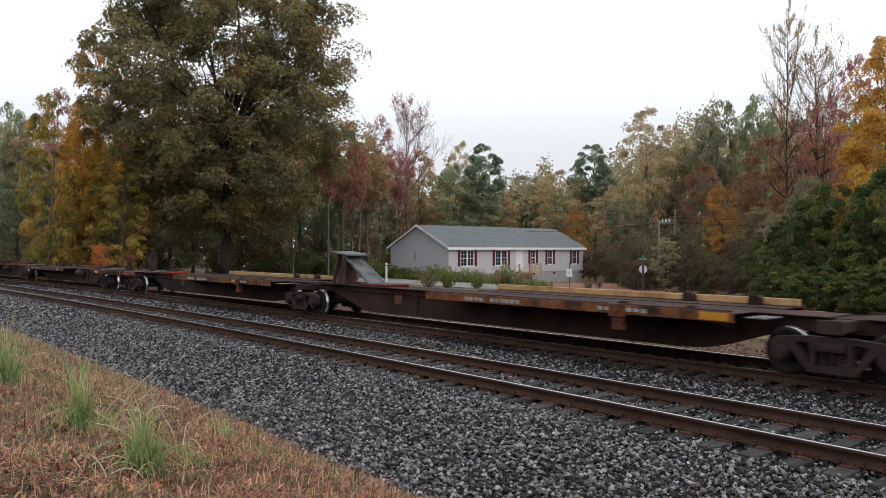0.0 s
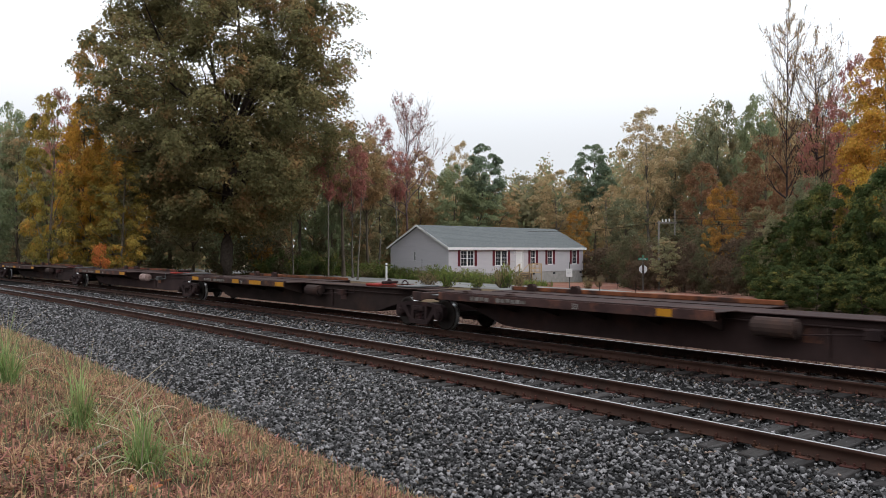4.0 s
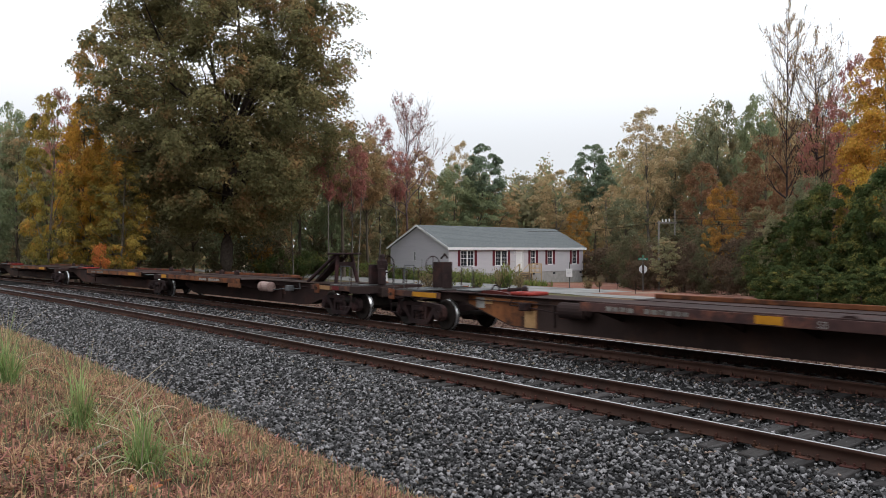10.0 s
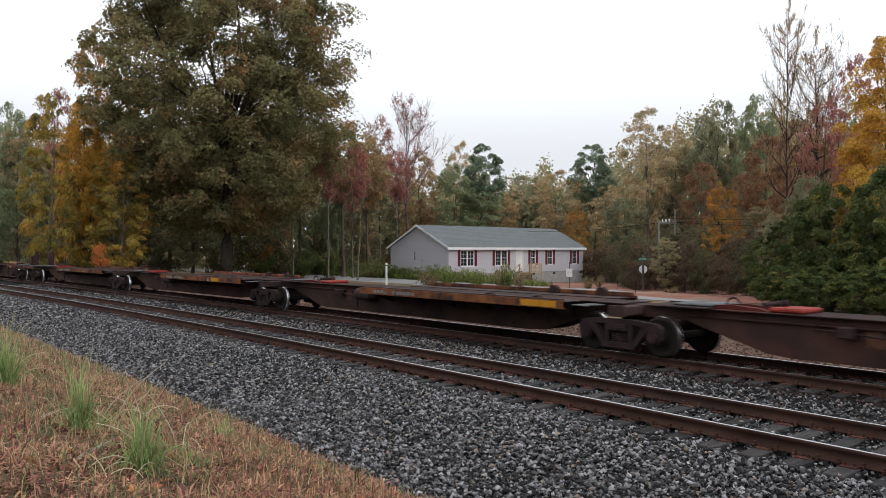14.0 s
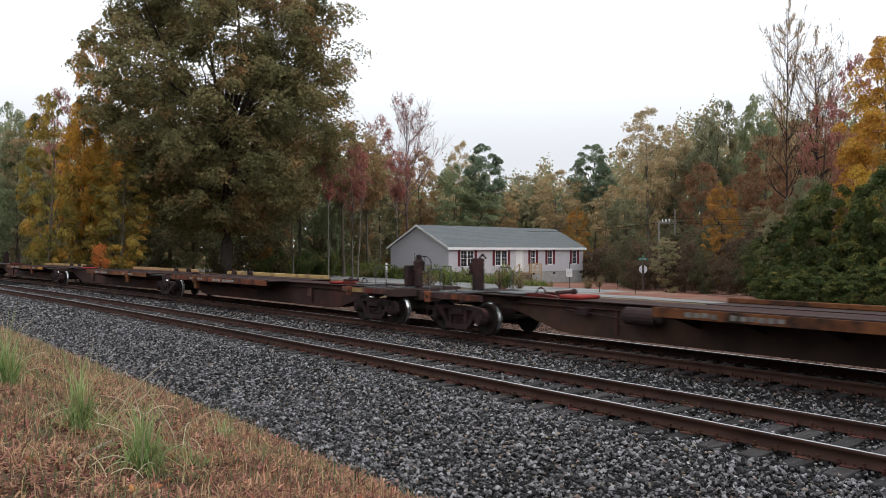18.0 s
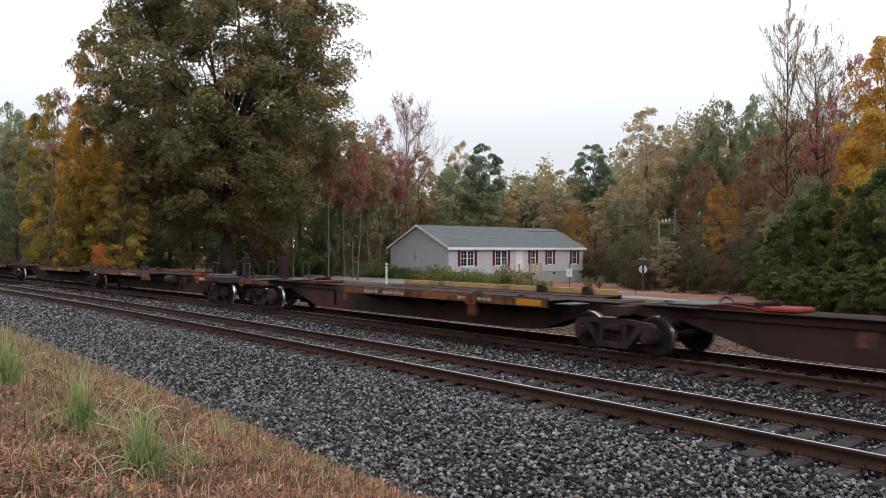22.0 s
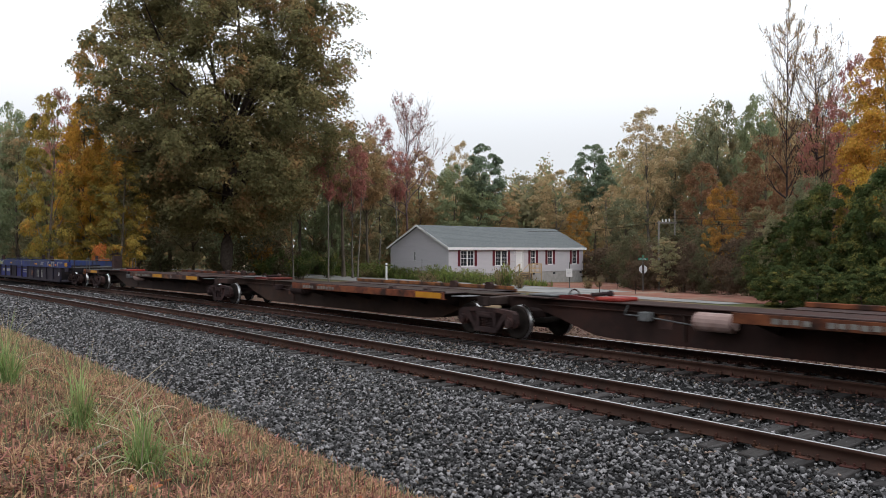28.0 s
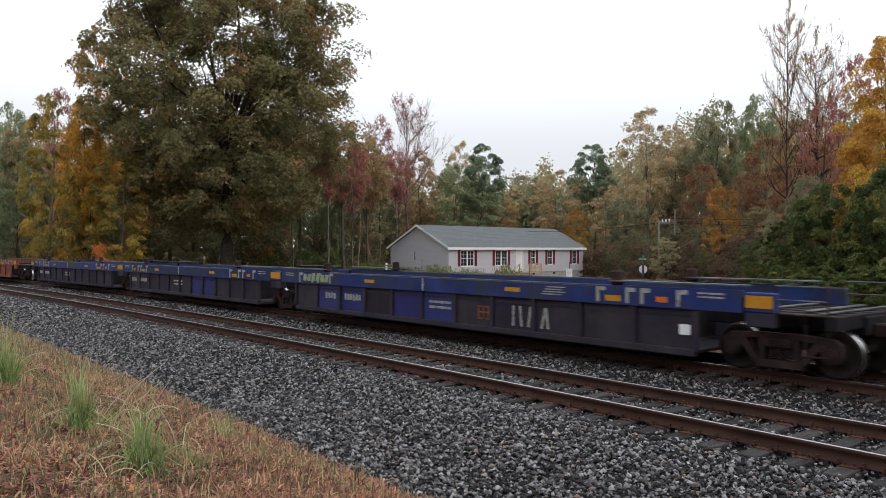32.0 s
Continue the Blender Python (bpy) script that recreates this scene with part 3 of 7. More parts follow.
    # bolster arms and grey crossover plates over the trucks
    for a in (0.0, L):
        for s in (-1, 1):
            bm = B()
            bx(bm, a - 0.16, a + 0.16, s * 0.41, s * 1.12, 0.82, 1.01, 0.012)
            bx(bm, a - 0.2, a + 0.2, s * 1.10, s * 1.16, 0.80, 1.04, 0.01)
            part("bolster_arm", bm, SPINE, car)
    for s in (-1, 1):
        bm = B()
        bx(bm, pa - 0.52, pa - 0.1, s * 0.55, s * 1.22, 0.98, 1.00)
        part("step_plate", bm, PLATE, car, "bare grey step plate")
    # trailer hitch at the bare end
    h0 = L - 1.1
    bm = B()
    bx(bm, h0 - 0.75, h0 + 0.25, -0.78, 0.78, 1.047, 1.08, 0.008)
    part("hitch_base", bm, SPINE, car)
    if raised:
        for s in (-1, 1):
            bm = B()
            rod(bm, (X(h0 - 0.1), s * 0.45, 1.06), (X(h0 - 0.25), s * 0.28, 2.06), 0.07, 8)
            part("hitch_leg", bm, IRON, car, "raised trailer hitch leg")
            bm = B()
            rod(bm, (X(h0 - 2.2), s * 0.30, 1.06), (X(h0 - 0.5), s * 0.24, 2.02), 0.06, 8)
            part("hitch_strut", bm, PLATE if sx < 0 else IRON, car, "slanting hitch strut")
        if sx < 0:
            bm = B()
            slab(bm, [(X(h0 + 0.02), 1.08), (X(h0 - 0.50), 1.08), (X(h0 - 0.62), 1.92), (X(h0 - 0.14), 1.92)], -0.24, 0.24)
            part("hitch_web", bm, SILL_BLACK, car, "rust-brown hitch post box")
            bm = B()
            slab(bm, [(X(h0 - 2.20), 1.06), (X(h0 - 2.05), 1.06), (X(h0 - 0.42), 1.98), (X(h0 - 0.62), 2.02)], -0.26, 0.26)
            part("hitch_plate", bm, PLATE, car, "slanting pale worn hitch plate")
            bm = B()
            bx(bm, h0 - 3.3, h0 - 1.7, -0.42, 0.42, 1.047, 1.13, 0.02)
            part("hitch_track", bm, HITCH_RED, car, "dull red hitch slide on the spine")
            bm = B()
            slab(bm, [(X(h0 - 0.95), 2.02), (X(h0 - 0.95), 2.07), (X(h0 + 0.10), 2.18), (X(h0 + 0.12), 2.13)], -0.46, 0.46)
        else:
            bm = B()
            bx(bm, h0 - 0.24, h0 - 0.16, -0.30, 0.30, 1.62, 1.80, 0.01)
            part("hitch_web", bm, IRON, car)
            bm = B()
            slab(bm, [(X(h0 - 2.05), 1.06), (X(h0 - 1.86), 1.06), (X(h0 - 0.42), 1.94), (X(h0 - 0.56), 1.98)], -0.14, 0.14)
            part("hitch_plate", bm, IRON, car, "slanting grimy hitch brace")
            bm = B()
            bx(bm, h0 - 0.66, h0 + 0.14, -0.46, 0.46, 2.06, 2.12, 0.02)
        part("hitch_head", bm, PLATE if sx < 0 else IRON, car, "fifth-wheel plate on top of the hitch")
    else:
        for s in (-1, 1):
            bm = B()
            slab(bm, [(X(h0 - 1.85), 1.047), (X(h0 - 0.75), 1.047), (X(h0 - 0.75), 1.12), (X(h0 - 1.1), 1.14), (X(h0 - 1.7), 1.10)], s * 0.20, s * 0.34)
            part("hitch_leg", bm, HITCH_RED, car, "folded dull red trailer hitch leg")
        bm = B()
        bx(bm, h0 - 2.55, h0 - 1.90, -0.40, 0.40, 1.047, 1.14, 0.03)
        part("hitch_nose", bm, HITCH_BRIGHT if seed % 3 != 1 else HITCH_RED, car, "bright red hitch nose block")
        bm = B()
        bx(bm, h0 - 0.72, h0 + 0.12, -0.52, 0.52, 1.085, 1.135, 0.02)
        part("hitch_head", bm, PLATE, car, "grey fifth-wheel plate of the hitch")
        bm = B()
        rod(bm, (X(h0 - 1.75), -0.3, 1.18), (X(h0 - 1.75), 0.3, 1.18), 0.045, 8)
        part("hitch_pin", bm, IRON, car)
        bm = B()
        bmesh.ops.create_uvsphere(bm, u_segments=8, v_segments=6, radius=0.085, matrix=Matrix.Translation((X(h0 - 1.95), 0.12, 1.19)))
        part("hitch_latch", bm, IRON, car)
        # the jaw ring beside the head
        bm = B()
        rings = []
        for k in range(11):
            t = k * math.pi / 10
            rings.append([bm.verts.new((X(h0 - 0.95) + (0.16 + 0.02 * math.cos(q * math.pi / 3)) * math.cos(t), 0.02 * math.sin(q * math.pi / 3),
                                        1.10 + (0.16 + 0.02 * math.cos(q * math.pi / 3)) * math.sin(t))) for q in range(6)])
        for k in range(10):
            for q in range(6):
                bm.faces.new((rings[k][q], rings[k][(q + 1) % 6], rings[k + 1][(q + 1) % 6], rings[k + 1][q]))
        bmesh.ops.recalc_face_normals(bm, faces=bm.faces[:])
        part("hitch_jaw", bm, IRON, car)
    # air reservoir and brake pipe on the bare spine
    if tank:
        for s in (-1,):
            bm = B()
            rod(bm, (X(pb + 0.35), s * 0.64, 0.80), (X(pb + 1.25), s * 0.64, 0.80), 0.19, 16)
            bmesh.ops.bevel(bm, geom=[ed for ed in bm.edges if len(ed.link_faces) == 2 and ed.calc_face_angle(0) > 1.0], offset=0.06, segments=2, affect="EDGES")
            dusty = seed in (8, 14, 30, 32)
            part("air_reservoir", bm, TANK if dusty else SPINE, car, "dusty grey air reservoir" if dusty else "grimy dark air reservoir")
            bm = B()
            rod(bm, (X(pb + 1.25), s * 0.6, 0.70), (X(pb + 2.6), s * 0.55, 0.80), 0.016, 6)
            rod(bm, (X(pb + 2.6), s * 0.55, 0.80), (X(pb + 3.1), s * 0.5, 0.80), 0.016, 6)
            rod(bm, (X(pb + 3.1), s * 0.5, 0.80), (X(pb + 3.0), s * 0.48, 1.06), 0.02, 6)
            bx(bm, pb + 2.35, pb + 2.6, s * 0.45, s * 0.7, 0.70, 0.9, 0.02)
            part("brake_pipe", bm, PLATE if dusty else IRON, car)
    # reflective patches and stencils on the side sill
    y = -1.405
    for a0, a1 in marks:
        bm = B()
        bx(bm, a0, a1, y - 0.004, y + 0.003, 0.92, 1.07)
        part("reflector", bm, PATCH, car, "yellow reflective patch")
    at = 5.4 if sx < 0 else (4.4 if look_ == "rust" else 1.3)
    lx = sorted((X(pa + at), X(pa + at + 2.0)))
    for dx, wd, nn in ((0, 0.72, 4), (0.95, 1.05, 6)):
        part("lettering", bars(B(), lx[0] + dx, y, 0.935, wd, 0.10, nn, gap=0.25), LETTER if three or (look_ == "rust" and sx > 0) else LETTER_DIM, car, "faded white stencilled marks")
    if three:
        bm = B()
        bars(bm, X(pa + 2.6) - 0.5, y, 0.95, 1.3, 0.09, 7)
        part("lettering", bm, LETTER, car, "faded white stencilled marks")
    elif look_ == "rust" and sx > 0:
        for s in (-1, 1):
            bm = B()
            bx(bm, pb - 1.0, pb, s * 1.30, s * 1.395, 0.74, 0.892, 0.01)
            part("corner_bracket", bm, sill, car, "rusty bracket hung under the sill end")
    elif look_ == "black" or seed % 2 == 0:
        glyphs(car, "53", X(pa + (4.7 if sx > 0 else 3.0)), y, 0.925, 0.17, LETTER)
    # small square data panel on the bare spine
    bm = B()
    bx(bm, L - 5.1, L - 4.75, -0.408, -0.402, 0.55, 0.85)
    part("data_panel", bm, SILL_BLACK, car)
    if seed == 12:
        bm = B()
        slab(bm, [(X(a), z) for a, z in ((L - 1.40, 0.76), (L - 1.40, 0.98), (L - 4.0, 0.93), (L - 4.0, 0.25), (L - 3.0, 0.28))], -0.404, -0.401)
        part("repaint", bm, SILL_RUST, car, "patch of faded orange repaint")
        bm = B()
        bx(bm, L - 3.95, L - 3.55, -0.407, -0.4045, 0.26, 0.70)
        bx(bm, L - 2.35, L - 1.85, -0.407, -0.4045, 0.78, 0.92)
        part("repaint", bm, GUIDE_TAN, car, "tan touch-up squares")
        bm = B()
        bx(bm, L - 2.05, L - 1.70, -0.410, -0.4075, 0.66, 0.94)
        part("stencil_panel", bm, LETTER, car, "blank pale stencil panel")
    put_truck(car, -L / 2, rear)
    for end in ends:
        d = 1 if end == "F" else -1
        car_end(car, d, L, sill, seed in (12, 32), seed == 4)
    if "F" in ends:
        put_truck(car, L / 2, front)
    UNITS.append((car, front, rear))
    return car


def car_end(car, d, L, sill, big=False, red=False):
    """The end beyond the outer truck: sill, walkway, brake stand, grab irons and coupler."""
    def bx(bm, a0, a1, y0, y1, z0, z1, bev=0.0):
        x0, x1 = sorted((d * (L / 2 + a0), d * (L / 2 + a1)))
        return box(bm, x0, x1, y0, y1, z0, z1, bev)

    def P(a, y, z):
        return (d * (L / 2 + a), y, z)
    bm = B()
    bx(bm, -0.2, 1.35, -0.36, 0.36, 0.70, 1.04, 0.02)
    part("draft_sill", bm, SPINE, car)
    bm = B()
    bx(bm, 1.05, 1.22, -1.40, 1.40, 0.86, 1.07, 0.01)
    part("end_sill", bm, SPINE, car)
    for s in (-1, 1):
        bm = B()
        bx(bm, -1.3, 1.05, s * 1.34, s * 1.385, 0.91, 1.07, 0.006)
        part("end_side_sill", bm, SILL_BLACK, car, "grimy end sill with flaking paint")
        paint = PATCH if sill is SILL_BLACK else REFLECT_ORANGE
        if d < 0:
            strips = ((-1.18, -0.12, SILL_RUST if paint is REFLECT_ORANGE else PATCH, "orange-painted length of the end sill"),)
        else:
            strips = ((-0.80, -0.12, GUIDE_TAN, "tan-painted length of the end sill"), (0.02, 0.42, HITCH_RED, "dull red length of the end sill"))
        for a0, a1, mat, txt in strips:
            bm = B()
            bx(bm, a0, a1, s * 1.386, s * 1.395, 0.925, 1.055)
            part("reflector", bm, mat, car, txt)
        # cast lug with a lifting eye over one wheel
        e0 = -0.98 if d > 0 else 0.72
        bm = B()
        bx(bm, e0, e0 + 0.26, s * 1.39, s * 1.45, 0.80, 1.10, 0.015)
        part("jacking_lug", bm, SILL_RUST, car, "orange cast jacking lug")
        bm = B()
        rod(bm, P(e0 + 0.13, s * 1.448, 0.95), P(e0 + 0.13, s * 1.456, 0.95), 0.055, 10)
        part("lug_eye", bm, WHEEL_DARK, car, "dark eye of the lug")
        for aa in (0.05, 0.62):
            part("rail_post", rod(B(), P(aa, s * 1.05, 1.07), P(aa, s * 1.05, 1.62), 0.016, 6), IRON, car, "thin dark handrail post")
    bm = B()
    bx(bm, -0.3, 1.05, -1.33, 1.33, 1.05, 1.075)
    part("end_walkway", bm, GRATE, car, "grimy steel walkway")
    for a0, a1, y0, y1 in ((-0.22, -0.02, -1.28, -0.30), (0.34, 0.52, -1.28, 0.1), (0.80, 0.98, -0.9, 1.2)):
        bm = B()
        bx(bm, a0, a1, y0, y1, 1.078, 1.098, 0.004)
        part("grating", bm, PLATE, car, "pale worn grating strip")
    # brake stand with its gear case, chain and hand wheel
    bm = B()
    if d < 0:
        if big:
            bx(bm, 0.40, 0.86, 0.10, 0.52, 1.07, 1.86, 0.02)
            bx(bm, 0.86, 1.02, 0.20, 0.48, 1.50, 1.86, 0.06)
        else:
            bx(bm, 0.64, 0.84, 0.16, 0.50, 1.07, 1.98, 0.03)
            bx(bm, 0.84, 1.02, 0.20, 0.48, 1.50, 1.86, 0.06)
        rod(bm, P(0.72, 0.33, 1.96), P(0.55, 0.33, 2.10), 0.03, 6)
        rod(bm, P(0.55, 0.33, 2.10), P(0.42, 0.33, 1.98), 0.03, 6)
    else:
        bx(bm, 0.76, 0.92, -0.08, 0.14, 0.98, 1.60, 0.03)
        bx(bm, 0.88, 1.00, -0.20, 0.02, 0.98, 1.30, 0.03)
    part("brake_stand", bm, IRON, car, "hand-brake stand on the end platform")
    if d > 0:
        bm = B()
        bx(bm, 0.68, 0.98, -0.14, 0.20, 1.52, 1.94, 0.09)
        bx(bm, 0.76, 0.90, -0.06, 0.12, 1.92, 2.08, 0.04)
        if not red:
            bx(bm, 0.44, 0.60, -0.26, 0.24, 1.10, 1.74, 0.02)
            bx(bm, 0.98, 1.14, -0.26, -0.06, 1.10, 1.62, 0.02)
        part("brake_gear_case", bm, STAND if red else IRON, car, "rust-red gear case of the hand brake" if red else "grimy gear case of the hand brake")
        bm = B()
        bx(bm, 0.36, 1.04, -0.86, 0.30, 0.40, 0.90, 0.05)
        rod(bm, P(0.30, -0.95, 0.62), P(0.86, -0.95, 0.62), 0.15, 12)
        rod(bm, P(0.70, -0.60, 0.42), P(0.66, -0.60, 0.24), 0.03, 6)
        part("brake_cylinder", bm, WHEEL_DARK, car, "black brake cylinder and slack adjuster hung under the end")
    else:
        bm = B()
        rod(bm, P(0.95, -0.62, 0.86), P(0.98, -0.64, 0.40), 0.025, 6)
        bx(bm, 0.88, 1.04, -0.70, -0.56, 0.32, 0.52, 0.03)
        part("uncoupling_lever", bm, IRON, car, "hanging uncoupling lever")
    bm = B()
    c = Vector(P(1.14 if d < 0 else 1.10, 0.34 if d < 0 else 0.03, 1.76))
    n = 18
    for k in range(n):
        p = c + Vector((0, math.cos(k * math.tau / n), math.sin(k * math.tau / n))) * 0.27
        q = c + Vector((0, math.cos((k + 1) * math.tau / n), math.sin((k + 1) * math.tau / n))) * 0.27
        rod(bm, p, q, 0.016, 6)
    for k in range(4):
        rod(bm, c, c + Vector((0, math.cos(k * 1.571), math.sin(k * 1.571))) * 0.27, 0.012, 5)
    part("brake_wheel", bm, STAND if red else IRON, car, "hand-brake wheel")
    # grab irons
    for s in (-1, 1):
        bm = B()
        rod(bm, P(0.40, s * 1.3, 1.07), P(0.40, s * 1.3, 1.70), 0.013, 6)
        rod(bm, P(0.90, s * 1.3, 1.07), P(0.90, s * 1.3, 1.70), 0.013, 6)
        rod(bm, P(0.40, s * 1.3, 1.70), P(0.90, s * 1.3, 1.70), 0.013, 6)
        part("grab_iron", bm, PLATE, car, "thin steel grab iron")
        bm = B()
        rod(bm, P(1.0, s * 1.32, 0.95), P(1.0, s * 1.32, 0.42), 0.018, 6)
        rod(bm, P(0.62, s * 1.32, 0.95), P(0.62, s * 1.32, 0.42), 0.018, 6)
        rod(bm, P(0.62, s * 1.32, 0.42), P(1.0, s * 1.32, 0.42), 0.018, 6)
        part("sill_step", bm, IRON, car)
    bm = B()
    bx(bm, 1.2, 1.62, -0.10, 0.10, 0.72, 0.93, 0.02)
    bx(bm, 1.58, 1.90, -0.17, 0.13, 0.66, 0.98, 0.05)
    part("coupler", bm, IRON, car, "knuckle coupler")
    bm = B()
    rod(bm, P(1.25, -1.25, 0.86), P(1.3, -0.1, 0.84), 0.015, 6)
    rod(bm, P(1.35, 0.3, 0.75), P(1.7, 0.34, 0.36), 0.03, 7)
    rod(bm, P(1.7, 0.34, 0.36), P(1.95, 0.32, 0.42), 0.03, 7)
    part("air_hose", bm, IRON, car)


# ---------------------------------------------------------------- one unit of an articulated well car
def well_unit(front, rear, paint, label, ends="", seed=0, violet=()):
    L = front - rear
    car = thing("well_car", label, "rail car", group="well cars of the train")
    lo, hi = -L / 2 + 1.42, L / 2 - 1.42
    n = 11
    grime = WELL_GRIME if paint is BLUE else paint
    for s in (-1, 1):
        bm = B()
        slab(bm, [(-L / 2 + 0.45, 1.10), (L / 2 - 0.45, 1.10), (L / 2 - 0.45, 1.50), (L / 2 - 3.6, 1.50), (L / 2 - 3.75, 1.46), (-L / 2 + 3.75, 1.46), (-L / 2 + 3.6, 1.50), (-L / 2 + 0.45, 1.50)], s * 1.40, s * 1.52)
        part("top_chord", bm, paint, car, "painted hollow top chord")
        bm = B()
        box(bm, -L / 2 + 3.0, L / 2 - 3.0, s * 1.40, s * 1.44, 1.462, 1.50, 0.01)
        part("chord_cap", bm, PLATE, car, "pale worn top edge")
        bm = B()
        box(bm, lo, hi, s * 1.38, s * 1.50, 0.20, 0.34, 0.015)
        part("bottom_sill", bm, grime, car)
        w = (hi - lo) / n
        for k in range(n):
            bm = B()
            box(bm, lo + k * w + 0.04, lo + (k + 1) * w - 0.04, s * 1.40, s * 1.43, 0.34, 1.10)
            v = k in violet
            part("side_panel", bm, WELL_BLUE_PANEL if v else grime, car, "clean violet-blue side panel" if v else "")
            bm = B()
            box(bm, lo + k * w + 0.1, lo + (k + 1) * w - 0.1, s * 1.43, s * 1.445, 0.95, 1.0)
            part("panel_rib", bm, grime, car)
        for k in range(n + 1):
            bm = B()
            box(bm, lo + k * w - 0.055, lo + k * w + 0.055, s * 1.40, s * 1.505, 0.30, 1.098, 0.012)
            part("side_post", bm, grime, car)
        # end stripes, patches and small writing
        for d in (-1, 1):
            for fr in (3.69, 2.94, 2.58, 1.75):
                bm = B()
                x0 = d * (L / 2 - fr)
                slab(bm, [(x0 - 0.04, 1.14), (x0 + 0.04, 1.14), (x0 + 0.04, 1.37), (x0 + 0.20, 1.38), (x0 + 0.20, 1.46), (x0 - 0.04, 1.46)], s * 1.521, s * 1.527)
                part("stripe", bm, LETTER, car, "white corner stripe")
            bm = B()
            box(bm, d * (L / 2 - 3.3) - 0.2, d * (L / 2 - 3.3) + 0.2, s * 1.521, s * 1.528, 1.17, 1.29)
            part("reflector", bm, PATCH, car, "yellow reflective patch")
        for d in (-1, 1):
            bm = B()
            box(bm, d * (L / 2 - 2.12) - 0.13, d * (L / 2 - 2.12) + 0.13, s * 1.521, s * 1.528, 1.20, 1.31)
            part("reflector", bm, REFLECT_ORANGE, car, "orange reflective patch")
            bm = B()
            for r in range(2):
                bars(bm, d * (L / 2 - 1.05) - 0.28, s * 1.526, 1.40 - 0.07 * r, 0.56, 0.035, 8, gap=0.12)
            part("lettering", bm, LETTER, car, "small white stencilled lines")
        for x0 in (-3.4, 2.6):
            bm = B()
            box(bm, x0, x0 + 0.5, s * 1.521, s * 1.528, 1.24, 1.34)
            part("reflector", bm, PATCH, car, "yellow reflective patch")
    bm = B()
    box(bm, -0.62, -0.56, -1.528, -1.521, 1.12, 1.46)
    part("stripe", bm, LETTER, car, "white corner stripe")
    bm = B()
    box(bm, -L / 2 + 1.85, L / 2 - 1.85, -1.36, 1.36, 0.16, 0.22)
    part("well_floor", bm, WELL_GRIME, car)
    y = -1.436
    if paint is BLUE:
        bm = B()
        bars(bm, L / 2 - 14.9, y, 0.66, 0.66, 0.20, 4)
        part("lettering", bm, LETTER, car, "white stencilled marks")
        part("lettering", bars(B(), L / 2 - 13.75, y, 0.66, 0.95, 0.20, 6), LETTER, car, "white stencilled marks")
        bm = B()
        for r in range(2):
            bars(bm, L / 2 - 9.5, y, 0.80 - 0.14 * r, 0.92, 0.07, 11, gap=0.2)
        part("lettering", bm, LETTER, car, "white stencilled marks")
        if seed == 1:
            sc = L / 2 - 6.34
            bm = B()
            for k, (dx, t) in enumerate(((0, 0.02), (0.28, -0.05), (0.5, 0.08), (0.72, -0.1), (0.92, 0.12), (1.12, -0.06))):
                slab(bm, [(sc + dx, 0.42), (sc + 0.07 + dx, 0.42), (sc + 0.07 + dx + t, 0.90), (sc + dx + t, 0.90)], y - 0.004, y + 0.004)
            part("scrawl", bm, LETTER, car, "white spray-painted strokes")
            bm = B()
            for z0 in (0.50, 0.66, 0.80):
                box(bm, sc - 1.2, sc - 0.8, y - 0.004, y + 0.004, z0, z0 + 0.035)
            for x0 in (-1.2, -1.02, -0.84):
                box(bm, sc + x0, sc + x0 + 0.04, y - 0.004, y + 0.004, 0.50, 0.83)
            part("scrawl", bm, SILL_RUST, car, "faded pink spray-painted strokes")
            bm = B()
            for k in range(6):
                slab(bm, [(lo + 0.55 + 0.28 * k, 1.20), (lo + 0.75 + 0.28 * k, 1.18), (lo + 0.80 + 0.28 * k, 1.40), (lo + 0.62 + 0.28 * k, 1.43)], -1.529, -1.521)
            part("scrawl", bm, surf("scrawl_teal", (0.08, 0.25, 0.22), (0.35, 0.36, 0.18), 0.25, 0.6, 0, 0), car, "teal and ochre spray-painted scrawl")
            bm = B()
            for k in range(4):
                box(bm, L / 2 - 5.3 + 0.05 * k, L / 2 - 4.7 + 0.1 * (k % 2), -1.528, -1.521, 1.22 + 0.055 * k, 1.245 + 0.055 * k)
            part("scrawl", bm, LETTER, car, "white spray-painted strokes")
            bm = B()
            box(bm, hi - 0.36, hi - 0.12, y - 0.01, y + 0.004, 0.60, 0.80)
            part("placard", bm, WHITE, car, "white placard board")
    for d in (-1, 1):
        bm = B()
        x0, x1 = sorted((d * (L / 2 - 2.75), d * (L / 2 - 2.69)))
        box(bm, x0, x1, -1.39, 1.39, 0.3, 1.2)
        part("bulkhead", bm, WELL_DARK, car)
        bm = B()
        x0, x1 = sorted((d * (L / 2 - 1.7), d * (L / 2 + 0.2)))
        box(bm, x0, x1, -0.55, 0.55, 0.80, 1.10, 0.02)
        part("draft_sill", bm, WELL_DARK, car)
        x0, x1 = sorted((d * (L / 2 - 0.40), d * (L / 2 + 0.14)))
        for s in (-1, 1):
            part("corner_post", box(B(), x0, x1, s * 1.30, s * 1.53, 1.12, 1.47, 0.02), paint, car)
            part("post_foot", box(B(), x0, x1, s * 1.31, s * 1.52, 0.86, 1.12, 0.02), grime, car, "grimy lower end post")
        bm = B()
        box(bm, x0 + 0.02, x1 - 0.02, -1.538, -1.531, 1.20, 1.42)
        part("reflector", bm, PATCH, car, "yellow reflective patch")
        bm = B()
        x0, x1 = sorted((d * (L / 2 - 0.5), d * (L / 2 + 1.1)))
